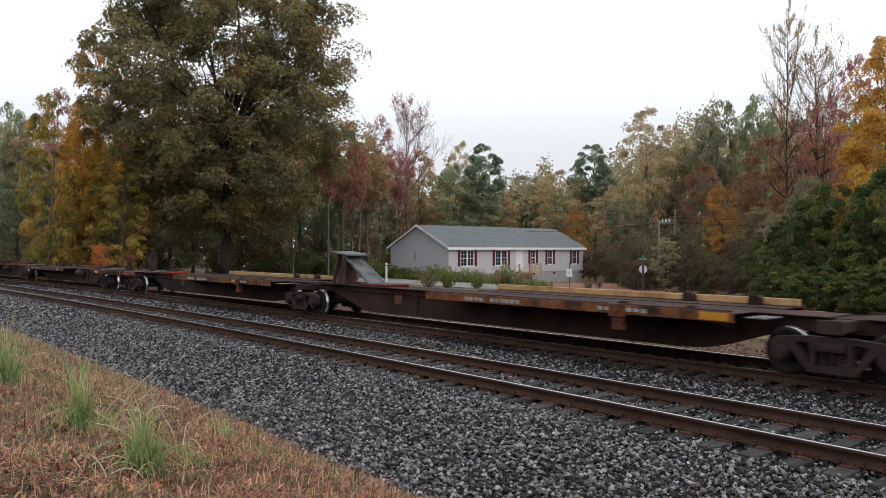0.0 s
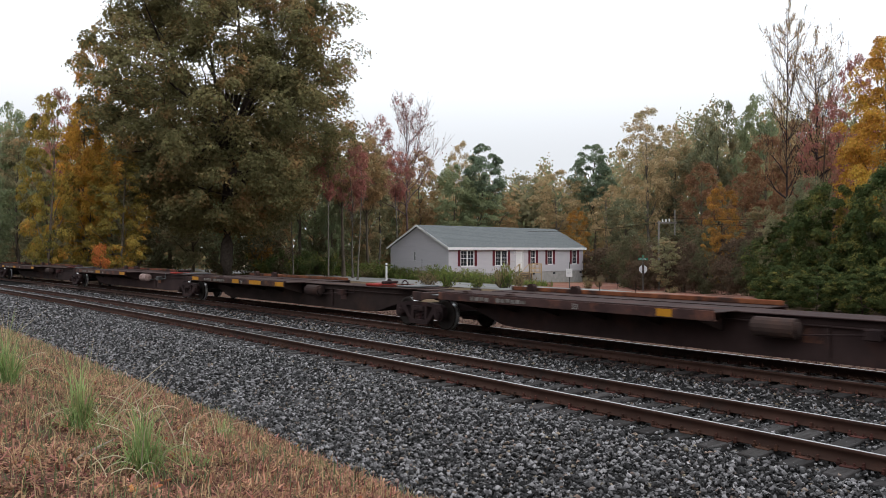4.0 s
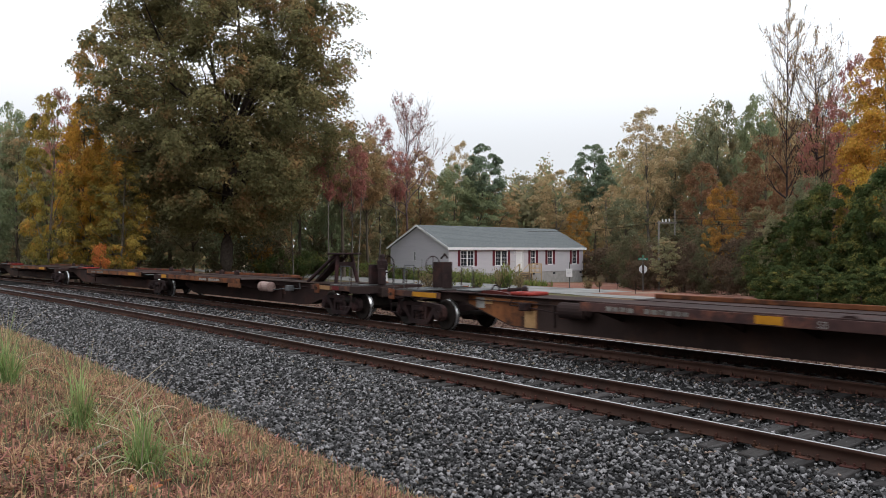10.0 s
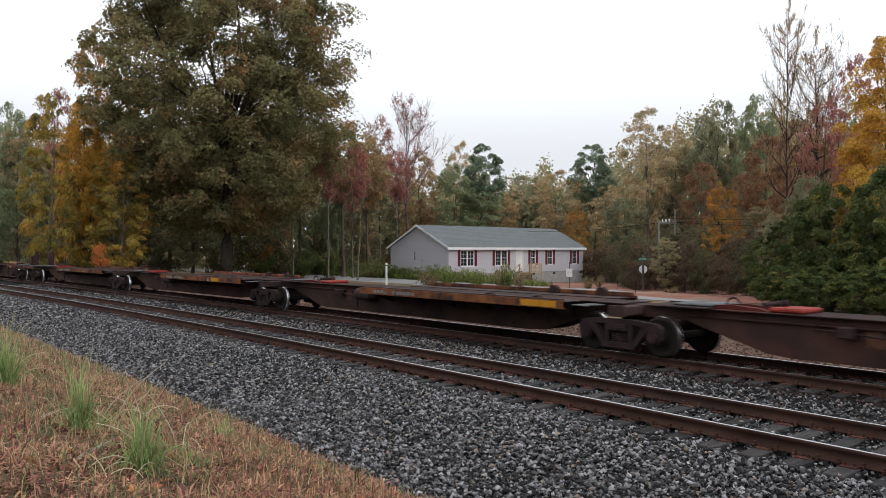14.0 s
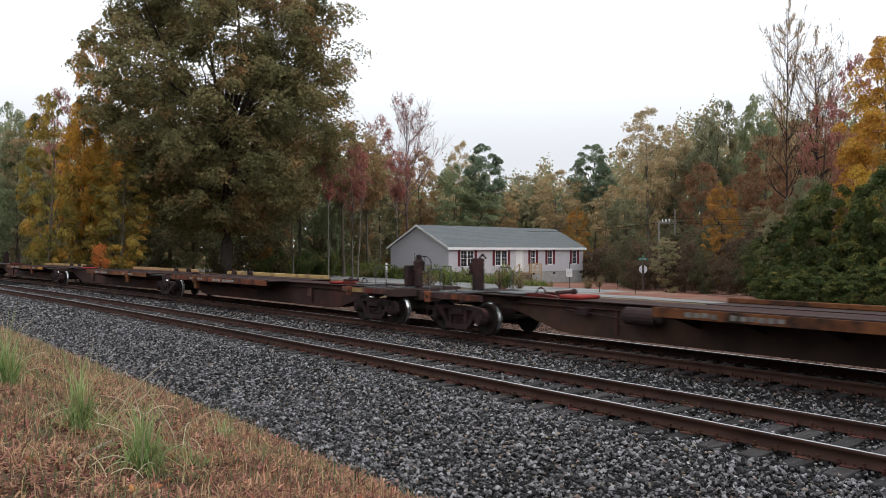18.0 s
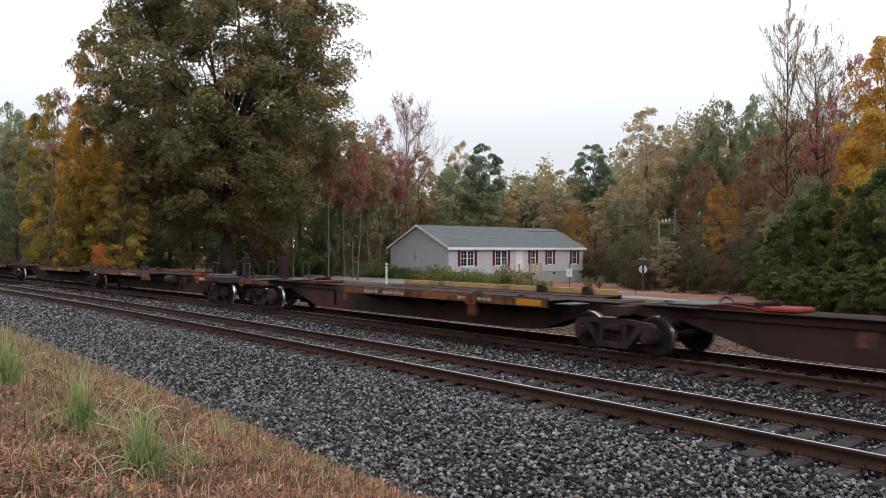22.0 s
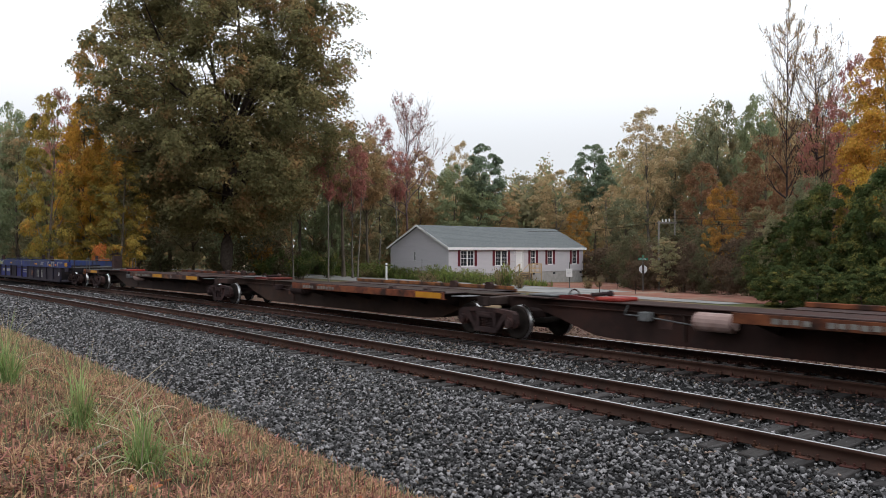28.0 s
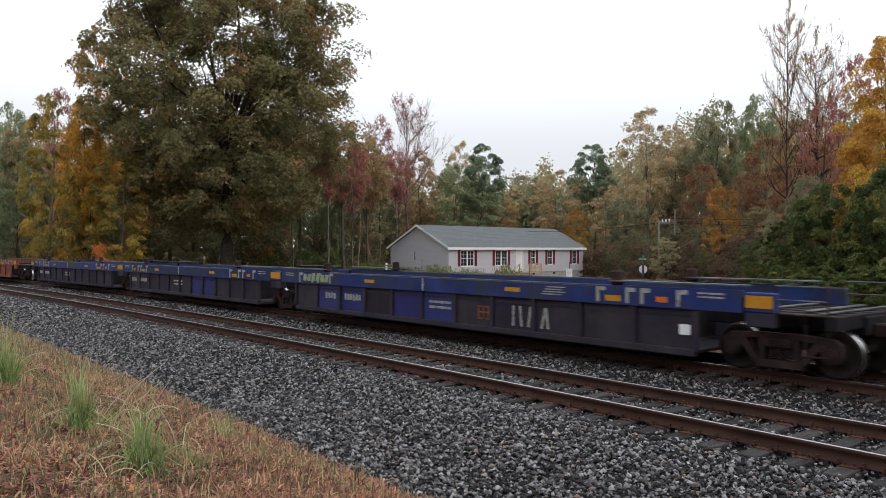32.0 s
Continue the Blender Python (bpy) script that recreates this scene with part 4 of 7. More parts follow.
        if (d > 0 and "F" in ends) or (d < 0 and "R" in ends):
            for q in range(6):
                part("end_platform", box(B(), x0, x1, -1.45 + 0.5 * q, -1.12 + 0.5 * q, 1.10, 1.13, 0.01), GRATE, car, "dark grimy end platform plank")
            bm.free()
            for g0, g1, y0, y1 in ((-0.42, -0.30, -1.40, 1.2), (0.36, 0.50, -0.9, 1.40), (0.84, 0.92, -1.4, 1.4)):
                bm = B()
                a0, a1 = sorted((d * (L / 2 + g0), d * (L / 2 + g1)))
                box(bm, a0, a1, y0, y1, 1.144, 1.168, 0.004)
                part("grating", bm, PLATE, car, "pale worn steel grating strip")
        for s in (-1, 1):
            bm = B()
            x0, x1 = sorted((d * (L / 2 - 3.4), d * (L / 2 - 0.4)))
            box(bm, x0, x1, s * 1.26, s * 1.54, 1.575, 1.60)
            part("walkway", bm, PLATE, car, "pale steel edge walkway")
            bm = B()
            xx = d * (L / 2 - 3.3)
            box(bm, xx - 0.12, xx + 0.12, s * 1.30, s * 1.46, 1.50, 1.80, 0.03)
            part("container_guide", bm, IRON, car)
    put_truck(car, -L / 2, rear)
    for end in ends:
        d = 1 if end == "F" else -1
        bm = B()
        a0, a1 = sorted((d * (L / 2 - 0.2), d * (L / 2 + 1.2)))
        box(bm, a0, a1, -0.36, 0.36, 0.74, 1.08, 0.02)
        part("draft_sill", bm, WELL_DARK, car)
        for s in (-1, 1):
            for aa in (0.1, 1.0):
                part("rail_post", rod(B(), (d * (L / 2 + aa), s * 1.4, 1.12), (d * (L / 2 + aa), s * 1.4, 1.62), 0.02, 6), IRON, car, "thin dark handrail post")
            for zz, rr in ((1.60, 0.016), (1.36, 0.012)):
                part("grab_iron", rod(B(), (d * (L / 2 + 0.1), s * 1.4, zz), (d * (L / 2 + 1.0), s * 1.4, zz), rr, 6), PLATE, car, "thin pale steel grab iron")
        bm = B()
        a0, a1 = sorted((d * (L / 2 + 1.2), d * (L / 2 + 1.75)))
        box(bm, a0, a1, -0.12, 0.12, 0.70, 0.95, 0.03)
        part("coupler", bm, IRON, car, "knuckle coupler")
        bm = B()
        a0, a1 = sorted((d * (L / 2 + 0.98), d * (L / 2 + 1.15)))
        box(bm, a0, a1, -1.45, 1.45, 0.88, 1.12, 0.012)
        part("end_sill", bm, WELL_DARK, car)
        for s in (-1, 1):
            bm = B()
            for aa in (0.62, 1.0):
                rod(bm, (d * (L / 2 + aa), s * 1.38, 0.95), (d * (L / 2 + aa), s * 1.38, 0.42), 0.018, 6)
            rod(bm, (d * (L / 2 + 0.62), s * 1.38, 0.42), (d * (L / 2 + 1.0), s * 1.38, 0.42), 0.018, 6)
            part("sill_step", bm, IRON, car)
    if "F" in ends:
        put_truck(car, L / 2, front)
    UNITS.append((car, front, rear))
    return car


# ---------------------------------------------------------------- the consist; places in metres along the train
SPEED = 10.92
spine_unit(11.41, -6.04, "R", "rust", "", three=True, tank=False, seed=1)
spine_unit(-6.04, -24.21, "F", "rust", "", raised=True, three=True, tank=False, marks=((1.7, 2.3),), seed=2)
spine_unit(-24.21, -41.20, "F", "rust", "R", three=True, tank=False, seed=3)
spine_unit(-45.40, -61.15, "R", "black", "F", marks=((8.2, 8.55),), seed=4)
spine_unit(-61.15, -77.84, "R", "black", marks=((1.35, 2.0), (5.3, 5.85), (6.75, 7.7), (8.8, 9.4)), seed=6)
spine_unit(-77.84, -94.28, "R", "black", marks=((4.9, 5.6), (8.7, 9.4)), seed=8)
spine_unit(-94.28, -111.01, "R", "black", marks=((1.4, 2.0), (4.4, 5.0), (8.9, 9.4)), seed=10)
spine_unit(-111.01, -126.67, "F", "black", "R", marks=((1.4, 2.9), (4.9, 5.4)), seed=12)
spine_unit(-130.86, -146.93, "R", "rust", "F", raised=True, marks=((1.4, 2.0),), seed=14)
spine_unit(-146.93, -163.37, "F", "rust", marks=((2.0, 3.0),), tank=True, seed=15)
spine_unit(-163.37, -179.85, "F", "rust", marks=((1.5, 2.6),), seed=17)
spine_unit(-179.85, -196.48, "F", "rust", marks=((3.2, 3.9),), seed=18)
spine_unit(-196.48, -212.35, "F", "rust", "R", seed=20)
spine_unit(-216.28, -233.28, "R", "rust", "F", three=True, tank=False, seed=21)
spine_unit(-233.28, -250.88, "F", "rust", "", three=True, tank=False, seed=23)
spine_unit(-250.88, -267.50, "F", "rust", "R", three=True, tank=False, marks=((1.8, 2.6),), seed=25)
spine_unit(-271.70, -287.57, "R", "rust", "F", seed=27)
spine_unit(-287.57, -303.95, "F", "rust", marks=((4.6, 5.4),), seed=28)
spine_unit(-303.95, -320.44, "F", "rust", marks=((4.3, 4.9), (5.6, 6.1)), seed=30)
spine_unit(-320.44, -336.71, "F", "rust", marks=((1.4, 2.5),), seed=31)
spine_unit(-336.71, -352.58, "F", "black", "R", marks=((1.4, 2.5), (5.3, 6.4)), seed=32)
well_unit(-356.41, -374.60, BLUE, "empty blue well car with grey grime and spray paint", "F", 1, violet=(1, 2, 4, 5))
well_unit(-374.60, -391.00, BLUE, "empty blue well car with grimy ribbed sides", "", 2, violet=(6, 7))
well_unit(-391.00, -407.40, BLUE, "empty blue well car with grimy ribbed sides", "R", 3)
well_unit(-411.40, -428.60, RED_BROWN, "empty oxide-red well car with ribbed sides", "F", 4)
well_unit(-428.60, -446.00, PALE_GREY, "empty pale grey well car with ribbed sides", "R", 5)
# ---------------------------------------------------------------- the house beyond the road
HX, HY, HROT, HZ = -60.84, 48.78, 5.43, -1.80     # near corner of the walls; long side away from the road


def house():
    g = thing("house", "single-storey lavender-grey vinyl-sided house with grey shingle roof", "house", at=pose(HX, HY, HZ, 0, 0, HROT))
    # local: y along the long front, -x towards the far gable corner; z = 0 at the yard
    W, LEN, z0, z1, pk = 9.155, 23.03, 1.49, 4.32, 2.25
    t = 0.15
    openings = {"front": [(1.74, 3.77, 2.28, 3.95), (7.04, 9.07, 2.28, 3.95), (10.59, 11.70, 1.55, 3.90), (13.05, 13.92, 2.28, 3.95), (16.13, 17.05, 2.28, 3.95), (20.81, 21.80, 2.28, 3.95)]}

    def wall_with(name, along, a0, a1, at, holes):
        """A wall along x or y cut by openings, as boxes."""
        bm = B()

        def put(p0, p1, q0, q1):
            if p1 - p0 < 1e-4 or q1 - q0 < 1e-4:
                return
            if along == "y":
                box(bm, at - t, at, p0, p1, q0, q1)
            else:
                box(bm, p0, p1, at, at + t, q0, q1)
        cur = a0
        for h0, h1, b0, b1 in holes:
            put(cur, h0, z0, z1)
            put(h0, h1, z0, b0)
            put(h0, h1, b1, z1)
            cur = h1
        put(cur, a1, z0, z1)
        return part(name, bm, SIDING, g, "lavender-grey vinyl siding wall")
    front = wall_with("front_wall", "y", 0, LEN, 0, openings["front"])
    wall_with("back_wall", "y", 0, LEN, -W + t, [])
    gable_hole = [(-W * 0.565 - 0.18, -W * 0.565 + 0.18, 2.85, 3.86)]
    wall_with("gable_wall", "x", -W + t, -t, 0, gable_hole)
    wall_with("gable_wall", "x", -W + t, -t, LEN - t, [])
    bm = B()
    slab(bm, [(-W, z1), (0, z1), (-W / 2, z1 + pk - 0.1)], 0.005, t)
    part("gable", bm, SIDING, g)
    # clapboards on the two sides that show
    for k in range(17):
        z = z0 + 0.02 + k * 0.162
        cur, runs = 0.0, []
        for h0, h1, b0, b1 in openings["front"]:
            if b0 - 0.16 < z < b1 + 0.05:
                runs.append((cur, h0 - 0.02))
                cur = h1 + 0.02
        runs.append((cur, LEN))
        for p, q in runs:
            part("clapboard", slab(B(), [(0.0, z), (0.016, z), (0.003, z + 0.155), (0, z + 0.155)], p, q), SIDING, front)
    gw = [ob for ob in g.children if ob.name.startswith("gable_wall")][0]
    for k in range(31):
        z = z0 + 0.02 + k * 0.162
        a, b = -W, 0.0
        if z > z1:
            f = (z - z1) / (pk - 0.1)
            a, b = -W + f * W / 2, -f * W / 2
        if b - a < 0.3:
            continue
        runs = [(a, b)]
        if 2.72 < z < 3.88:
            runs = [(a, gable_hole[0][0] - 0.03), (gable_hole[0][1] + 0.03, b)]
        for p, q in runs:
            bm = B()
            vs = [bm.verts.new(c) for c in ((p, 0, z), (p, -0.016, z), (p, -0.003, z + 0.155), (p, 0, z + 0.155), (q, 0, z), (q, -0.016, z), (q, -0.003, z + 0.155), (q, 0, z + 0.155))]
            for fc in ((0, 1, 2, 3), (7, 6, 5, 4), (0, 4, 5, 1), (1, 5, 6, 2), (2, 6, 7, 3), (3, 7, 4, 0)):
                bm.faces.new([vs[i] for i in fc])
            part("clapboard", bm, SIDING, gw)
    bm = B()
    box(bm, -W + 0.03, -0.03, 0.03, LEN - 0.03, -0.6, z0)
    part("foundation", bm, BLOCK, g, "grey concrete-block foundation")
    for y in (13.4, 17.2, 20.6, 22.4):
        bm = B()
        box(bm, -0.02, 0.0, y, y + 0.4, z0 - 0.32, z0 - 0.12)
        part("vent", bm, GLASS, g, "dark foundation vent")
    # roof: two slopes on the gable end, hipped at the far end
    o, e = 0.32, 0.35
    zr = z1 + pk
    dz = o * pk / (W / 2)
    hip = -0.35

    def slope_panel(pts, name="roof"):
        bm = B()
        n = Vector((0, 0, 0.09))
        a = [bm.verts.new(p) for p in pts]
        b = [bm.verts.new(Vector(p) + n) for p in pts]
        bm.faces.new(a[::-1])
        bm.faces.new(b)
        for i in range(len(a)):
            j = (i + 1) % len(a)
            bm.faces.new((a[i], a[j], b[j], b[i]))
        bmesh.ops.recalc_face_normals(bm, faces=bm.faces[:])
        return part(name, bm, SHINGLE, g, "grey asphalt shingle roof")
    roof = slope_panel([(o, -e, z1 - dz), (o, LEN + o, z1 - dz), (-W / 2, LEN - hip, zr), (-W / 2, -e, zr)])
    slope_panel([(-W - o, LEN + o, z1 - dz), (-W - o, -e, z1 - dz), (-W / 2, -e, zr), (-W / 2, LEN - hip, zr)])
    # rows of shingles on the slope that shows
    nrow = 26
    for k in range(nrow):
        f0, f1 = k / nrow, (k + 1) / nrow
        xa, xb = o + (-W / 2 - o) * f0, o + (-W / 2 - o) * f1
        za, zb = z1 - dz + (pk + dz) * f0 + 0.092, z1 - dz + (pk + dz) * f1 + 0.092
        ya = yb = LEN + o
        bm = B()
        v = [bm.verts.new(p) for p in ((xa, -e, za), (xa, ya, za), (xa, ya, za + 0.022), (xb, yb, zb + 0.004), (xb, -e, zb + 0.004), (xa, -e, za + 0.022))]
        bm.faces.new((v[0], v[1], v[2], v[5]))
        bm.faces.new((v[5], v[2], v[3], v[4]))
        part("shingle_course", bm, SHINGLE, roof)
    # fascia, rake boards and corner boards
    bm = B()
    box(bm, o - 0.02, o + 0.02, -e, LEN + o, z1 - dz - 0.16, z1 - dz + 0.10)
    part("fascia", bm, WHITE, g, "white fascia and gutter")
    bm = B()
    box(bm, -0.0, o - 0.02, 0, LEN + o - 0.02, z1 - dz - 0.03, z1 - dz - 0.01)
    part("soffit", bm, WHITE, g)
    for s in (0, 1):
        x0 = o if s == 0 else -W - o
        bm = B()
        dzv = 0.22
        pts = [(x0, z1 - dz - 0.10), (x0, z1 - dz + 0.12), (-W / 2, zr + 0.12), (-W / 2, zr - 0.10)]
        slab(bm, pts, -e - 0.035, -e + 0.004)
        part("rake_board", bm, WHITE, g, "white rake board")
    for x, y in ((0.0, 0.0), (-W, 0.0), (0.0, LEN)):
        bm = B()
        box(bm, x - 0.05, x + 0.022, y - 0.022, y + 0.05, z0, z1)
        part("corner_board", bm, SIDING, g)

    # windows, shutters and door on the front
    def window(y0, y1, b0, b1, cols):
        w = new("window")
        w.parent = g
        fr = B()
        fw = 0.07
        for a0, a1, c0, c1 in ((y0, y1, b0, b0 + fw), (y0, y1, b1 - fw, b1), (y0, y0 + fw, b0 + fw, b1 - fw), (y1 - fw, y1, b0 + fw, b1 - fw)):
            box(fr, -0.10, 0.03, a0, a1, c0, c1)
        if cols == 2:
            box(fr, -0.10, 0.025, (y0 + y1) / 2 - 0.06, (y0 + y1) / 2 + 0.06, b0 + fw, b1 - fw)
        part("window_frame", fr, WHITE, w, "white vinyl window frame")
        mid = (b0 + b1) / 2
        step = (y1 - y0) / cols
        for c in range(cols):
            p0, p1 = y0 + c * step + fw, y0 + (c + 1) * step - fw
            for q0, q1 in ((b0 + fw, mid - 0.03), (mid + 0.03, b1 - fw)):
                pb = B()
                box(pb, -0.07, -0.055, p0, p1, q0, q1)
                part("pane", pb, GLASS, w, "dark reflective window pane")
                mb = B()
                box(mb, -0.055, -0.035, (p0 + p1) / 2 - 0.007, (p0 + p1) / 2 + 0.007, q0, q1)
                box(mb, -0.055, -0.035, p0, p1, (q0 + q1) / 2 - 0.007, (q0 + q1) / 2 + 0.007)
                part("muntin", mb, WHITE, w)
            rb = B()
            box(rb, -0.08, 0.0, p0, p1, mid - 0.03, mid + 0.03)
            part("meeting_rail", rb, WHITE, w)
        sb = B()
        box(sb, 0.0, 0.06, y0 - 0.04, y1 + 0.04, b0 - 0.05, b0)
        part("sill", sb, WHITE, w)
        for a0, a1 in ((y0 - 0.42, y0 - 0.05), (y1 + 0.05, y1 + 0.42)):
            hb = B()
            box(hb, 0.017, 0.045, a0, a1, b0, b1, 0.006)
            for k in range(14):
                zz = b0 + 0.08 + k * (b1 - b0 - 0.16) / 14
                box(hb, 0.045, 0.055, a0 + 0.05, a1 - 0.05, zz, zz + 0.05)
            part("shutter", hb, SHUTTER, w, "dark maroon louvred shutter")
    for i, (y0, y1, b0, b1) in enumerate(openings["front"]):
        if i == 2:
            continue
        window(y0, y1, b0, b1, 2 if i < 2 else 1)
    d = B()
    y0, y1, b0, b1 = openings["front"][2]
    box(d, -0.08, -0.03, y0 + 0.05, y1 - 0.05, b0 + 0.02, b1 - 0.05)
    for p0, p1 in ((0.15, 0.42), (0.53, 0.80)):
        for q0, q1 in ((0.2, 0.9), (1.05, 1.9)):
            box(d, -0.03, -0.02, y0 + p0, y0 + p1, b0 + q0, b0 + q1, 0.006)
    door = part("door", d, WHITE, g, "white panelled front door")
    d = B()
    for a0, a1, c0, c1 in ((y0 - 0.06, y0 + 0.05, b0, b1), (y1 - 0.05, y1 + 0.06, b0, b1), (y0 - 0.06, y1 + 0.06, b1 - 0.05, b1 + 0.06)):
        box(d, -0.1, 0.03, a0, a1, c0, c1)
    part("door_frame", d, WHITE, g)
    d = B()
    rod(d, (-0.02, y1 - 0.16, b0 + 1.0), (0.03, y1 - 0.16, b0 + 1.0), 0.03, 8)
    part("door_knob", d, SIGN_STEEL, door)
    d = B()
    box(d, 0.0, 0.10, y0 - 0.42, y0 - 0.28, 3.45, 3.78, 0.02)
    part("porch_light", d, WHITE, g, "small white wall lantern")
    # narrow gable window
    h0, h1, b0, b1 = gable_hole[0]
    w = new("window")
    w.parent = g
    fr = B()
    for a0, a1, c0, c1 in ((h0, h1, b0, b0 + 0.06), (h0, h1, b1 - 0.06, b1), (h0, h0 + 0.06, b0, b1), (h1 - 0.06, h1, b0, b1), (h0, h1, (b0 + b1) / 2 - 0.03, (b0 + b1) / 2 + 0.03)):
        box(fr, a0, a1, -0.03, 0.08, c0, c1)
    part("window_frame", fr, WHITE, w)
    for q0, q1 in ((b0 + 0.06, (b0 + b1) / 2 - 0.03), ((b0 + b1) / 2 + 0.03, b1 - 0.06)):
        pb = B()
        box(pb, h0 + 0.06, h1 - 0.06, 0.05, 0.06, q0, q1)
        part("pane", pb, GLASS, w)
    return g


house()


def stoop():
    """Raw timber steps and landing before the door."""
    g = thing("porch_steps", "raw yellow lumber porch landing with rails and steps", "porch", at=pose(HX, HY, HZ, 0, 0, HROT))
    x0, x1, y0, y1, z = 0.03, 1.6, 10.9, 13.2, 1.45
    for k in range(8):
        bm = B()
        box(bm, x0 + 0.02, x1, y0 + k * 0.275, y0 + k * 0.275 + 0.26, z - 0.04, z)
        part("deck_board", bm, LUMBER, g)
    for x in (x0 + 0.1, x1 - 0.08):
        for y in (y0 + 0.1, y1 - 0.08):
            bm = B()
            box(bm, x - 0.05, x + 0.05, y - 0.05, y + 0.05, -0.1, z + 0.98)
            part("post", bm, LUMBER, g)
    for zz in (z + 0.45, z + 0.93):
        bm = B()
        box(bm, x1 - 0.1, x1 - 0.06, y0 + 0.1, y1 - 0.08, zz, zz + 0.09)
        box(bm, x0 + 0.1, x1 - 0.08, y1 - 0.10, y1 - 0.06, zz, zz + 0.09)
        part("rail", bm, LUMBER, g)
    for k in range(9):
        bm = B()
        y = y0 + 0.3 + k * 0.22
        box(bm, x1 - 0.09, x1 - 0.05, y, y + 0.035, z + 0.1, z + 0.95)
        part("baluster", bm, LUMBER, g)
    for k in range(7):
        bm = B()
        box(bm, x0 + 0.1, x1 - 0.05, y0 - 0.27 * (k + 1), y0 - 0.27 * k, z - 0.18 * (k + 1) - 0.04, z - 0.18 * (k + 1))
        part("step", bm, LUMBER, g)
    for x in (x0 + 0.1, x1 - 0.08):
        bm = B()
        rod(bm, (x, y0, z + 0.95), (x, y0 - 1.95, 1.05), 0.04, 6)
        rod(bm, (x, y0 - 1.93, 1.05), (x, y0 - 1.93, -0.1), 0.045, 6)
        part("stair_rail", bm, LUMBER, g)


stoop()
# ---------------------------------------------------------------- trees
# lift and extra blue in wood, oak and undergrowth leaves put haze into colour
L_OLIVE = leafmat("leaf_olive", (0.2316, 0.2415, 0.1438), (0.3711, 0.3237, 0.1834), patch=(0.4641, 0.3158, 0.1780))
L_OAK = leafmat("leaf_oak_autumn", (0.149, 0.149, 0.073), (0.237, 0.205, 0.096), 0.28, 3.2, patch=(0.328, 0.187, 0.085))
L_GREEN = leafmat("leaf_green", (0.1724, 0.2001, 0.1240), (0.2802, 0.2674, 0.1613), patch=(0.3388, 0.2556, 0.1426))
L_DARK = leafmat("leaf_dark_green", (0.1936, 0.2471, 0.1413), (0.3227, 0.3429, 0.1884))
L_PINE = leafmat("pine_needles", (0.158, 0.210, 0.146), (0.246, 0.298, 0.194), 0.35)
L_YELLOW = leafmat("leaf_yellow", (0.1254, 0.1277, 0.0479), (0.5472, 0.3933, 0.0912), patch=(0.6563, 0.3323, 0.0730))
L_ORANGE = leafmat("leaf_orange", (0.270, 0.160, 0.055), (0.620, 0.320, 0.080), patch=(0.2970, 0.2333, 0.0770))
L_EMBER = leafmat("leaf_ember", (0.48, 0.16, 0.055), (0.66, 0.26, 0.08), 0.3, 0.8)
L_RUST = leafmat("leaf_rust_orange", (0.2214, 0.1274, 0.0808), (0.3348, 0.1814, 0.0986), 0.35, 2.5, patch=(0.2279, 0.1566, 0.0841))
L_AMBER = leafmat("leaf_amber", (0.44, 0.25, 0.055), (0.64, 0.36, 0.07), 0.3, 2.5, patch=(0.62, 0.42, 0.085))
L_RED = leafmat("leaf_red", (0.290, 0.125, 0.108), (0.500, 0.215, 0.178), patch=(0.235, 0.170, 0.105))
L_BROWN = leafmat("leaf_russet", (0.3350, 0.2468, 0.1451), (0.5201, 0.3424, 0.1762), patch=(0.2758, 0.2685, 0.1283))
L_TAN = leafmat("leaf_tan", (0.4263, 0.3276, 0.1857), (0.6132, 0.4666, 0.2747), patch=(0.3012, 0.2769, 0.1488))
L_BUSH = leafmat("leaf_bush", (0.0543, 0.0821, 0.0319), (0.1087, 0.1328, 0.0465), 0.4, 1.3, patch=(0.2898, 0.2512, 0.0744))
L_SCRUB = leafmat("leaf_scrub", (0.1081, 0.0772, 0.0547), (0.1783, 0.1207, 0.0828), 0.35, 1.8, patch=(0.1348, 0.1179, 0.0679))
L_UNDER = leafmat("leaf_undergrowth", (0.0918, 0.0985, 0.0554), (0.1593, 0.1431, 0.0794), 0.35, 2.0, patch=(0.2025, 0.1148, 0.0748))
TWIG_PINK = surf("pinkish_twigs", (0.10, 0.070, 0.072), (0.19, 0.13, 0.13), 1.0, 0.9, 0, 0)
TWIG = surf("grey_twigs", (0.028, 0.022, 0.022), (0.065, 0.050, 0.050), 1.0, 0.9, 0, 0)


def tube(v, f, pts, radii, seg=6):
    """Adds a bent, tapering tube to the lists v and f."""
    base = len(v)
    for i, (p, r) in enumerate(zip(pts, radii)):
        d = Vector(pts[min(i + 1, len(pts) - 1)]) - Vector(pts[max(i - 1, 0)])
        q = d.to_track_quat("Z", "Y")
        for k in range(seg):
            a = k * math.tau / seg
            w = Vector(p) + q @ Vector((math.cos(a) * r, math.sin(a) * r, 0))
            v.append((w.x, w.y, w.z))
    for i in range(len(pts) - 1):
        for k in range(seg):
            j = (k + 1) % seg
            f.append((base + i * seg + k, base + i * seg + j, base + (i + 1) * seg + j, base + (i + 1) * seg + k))


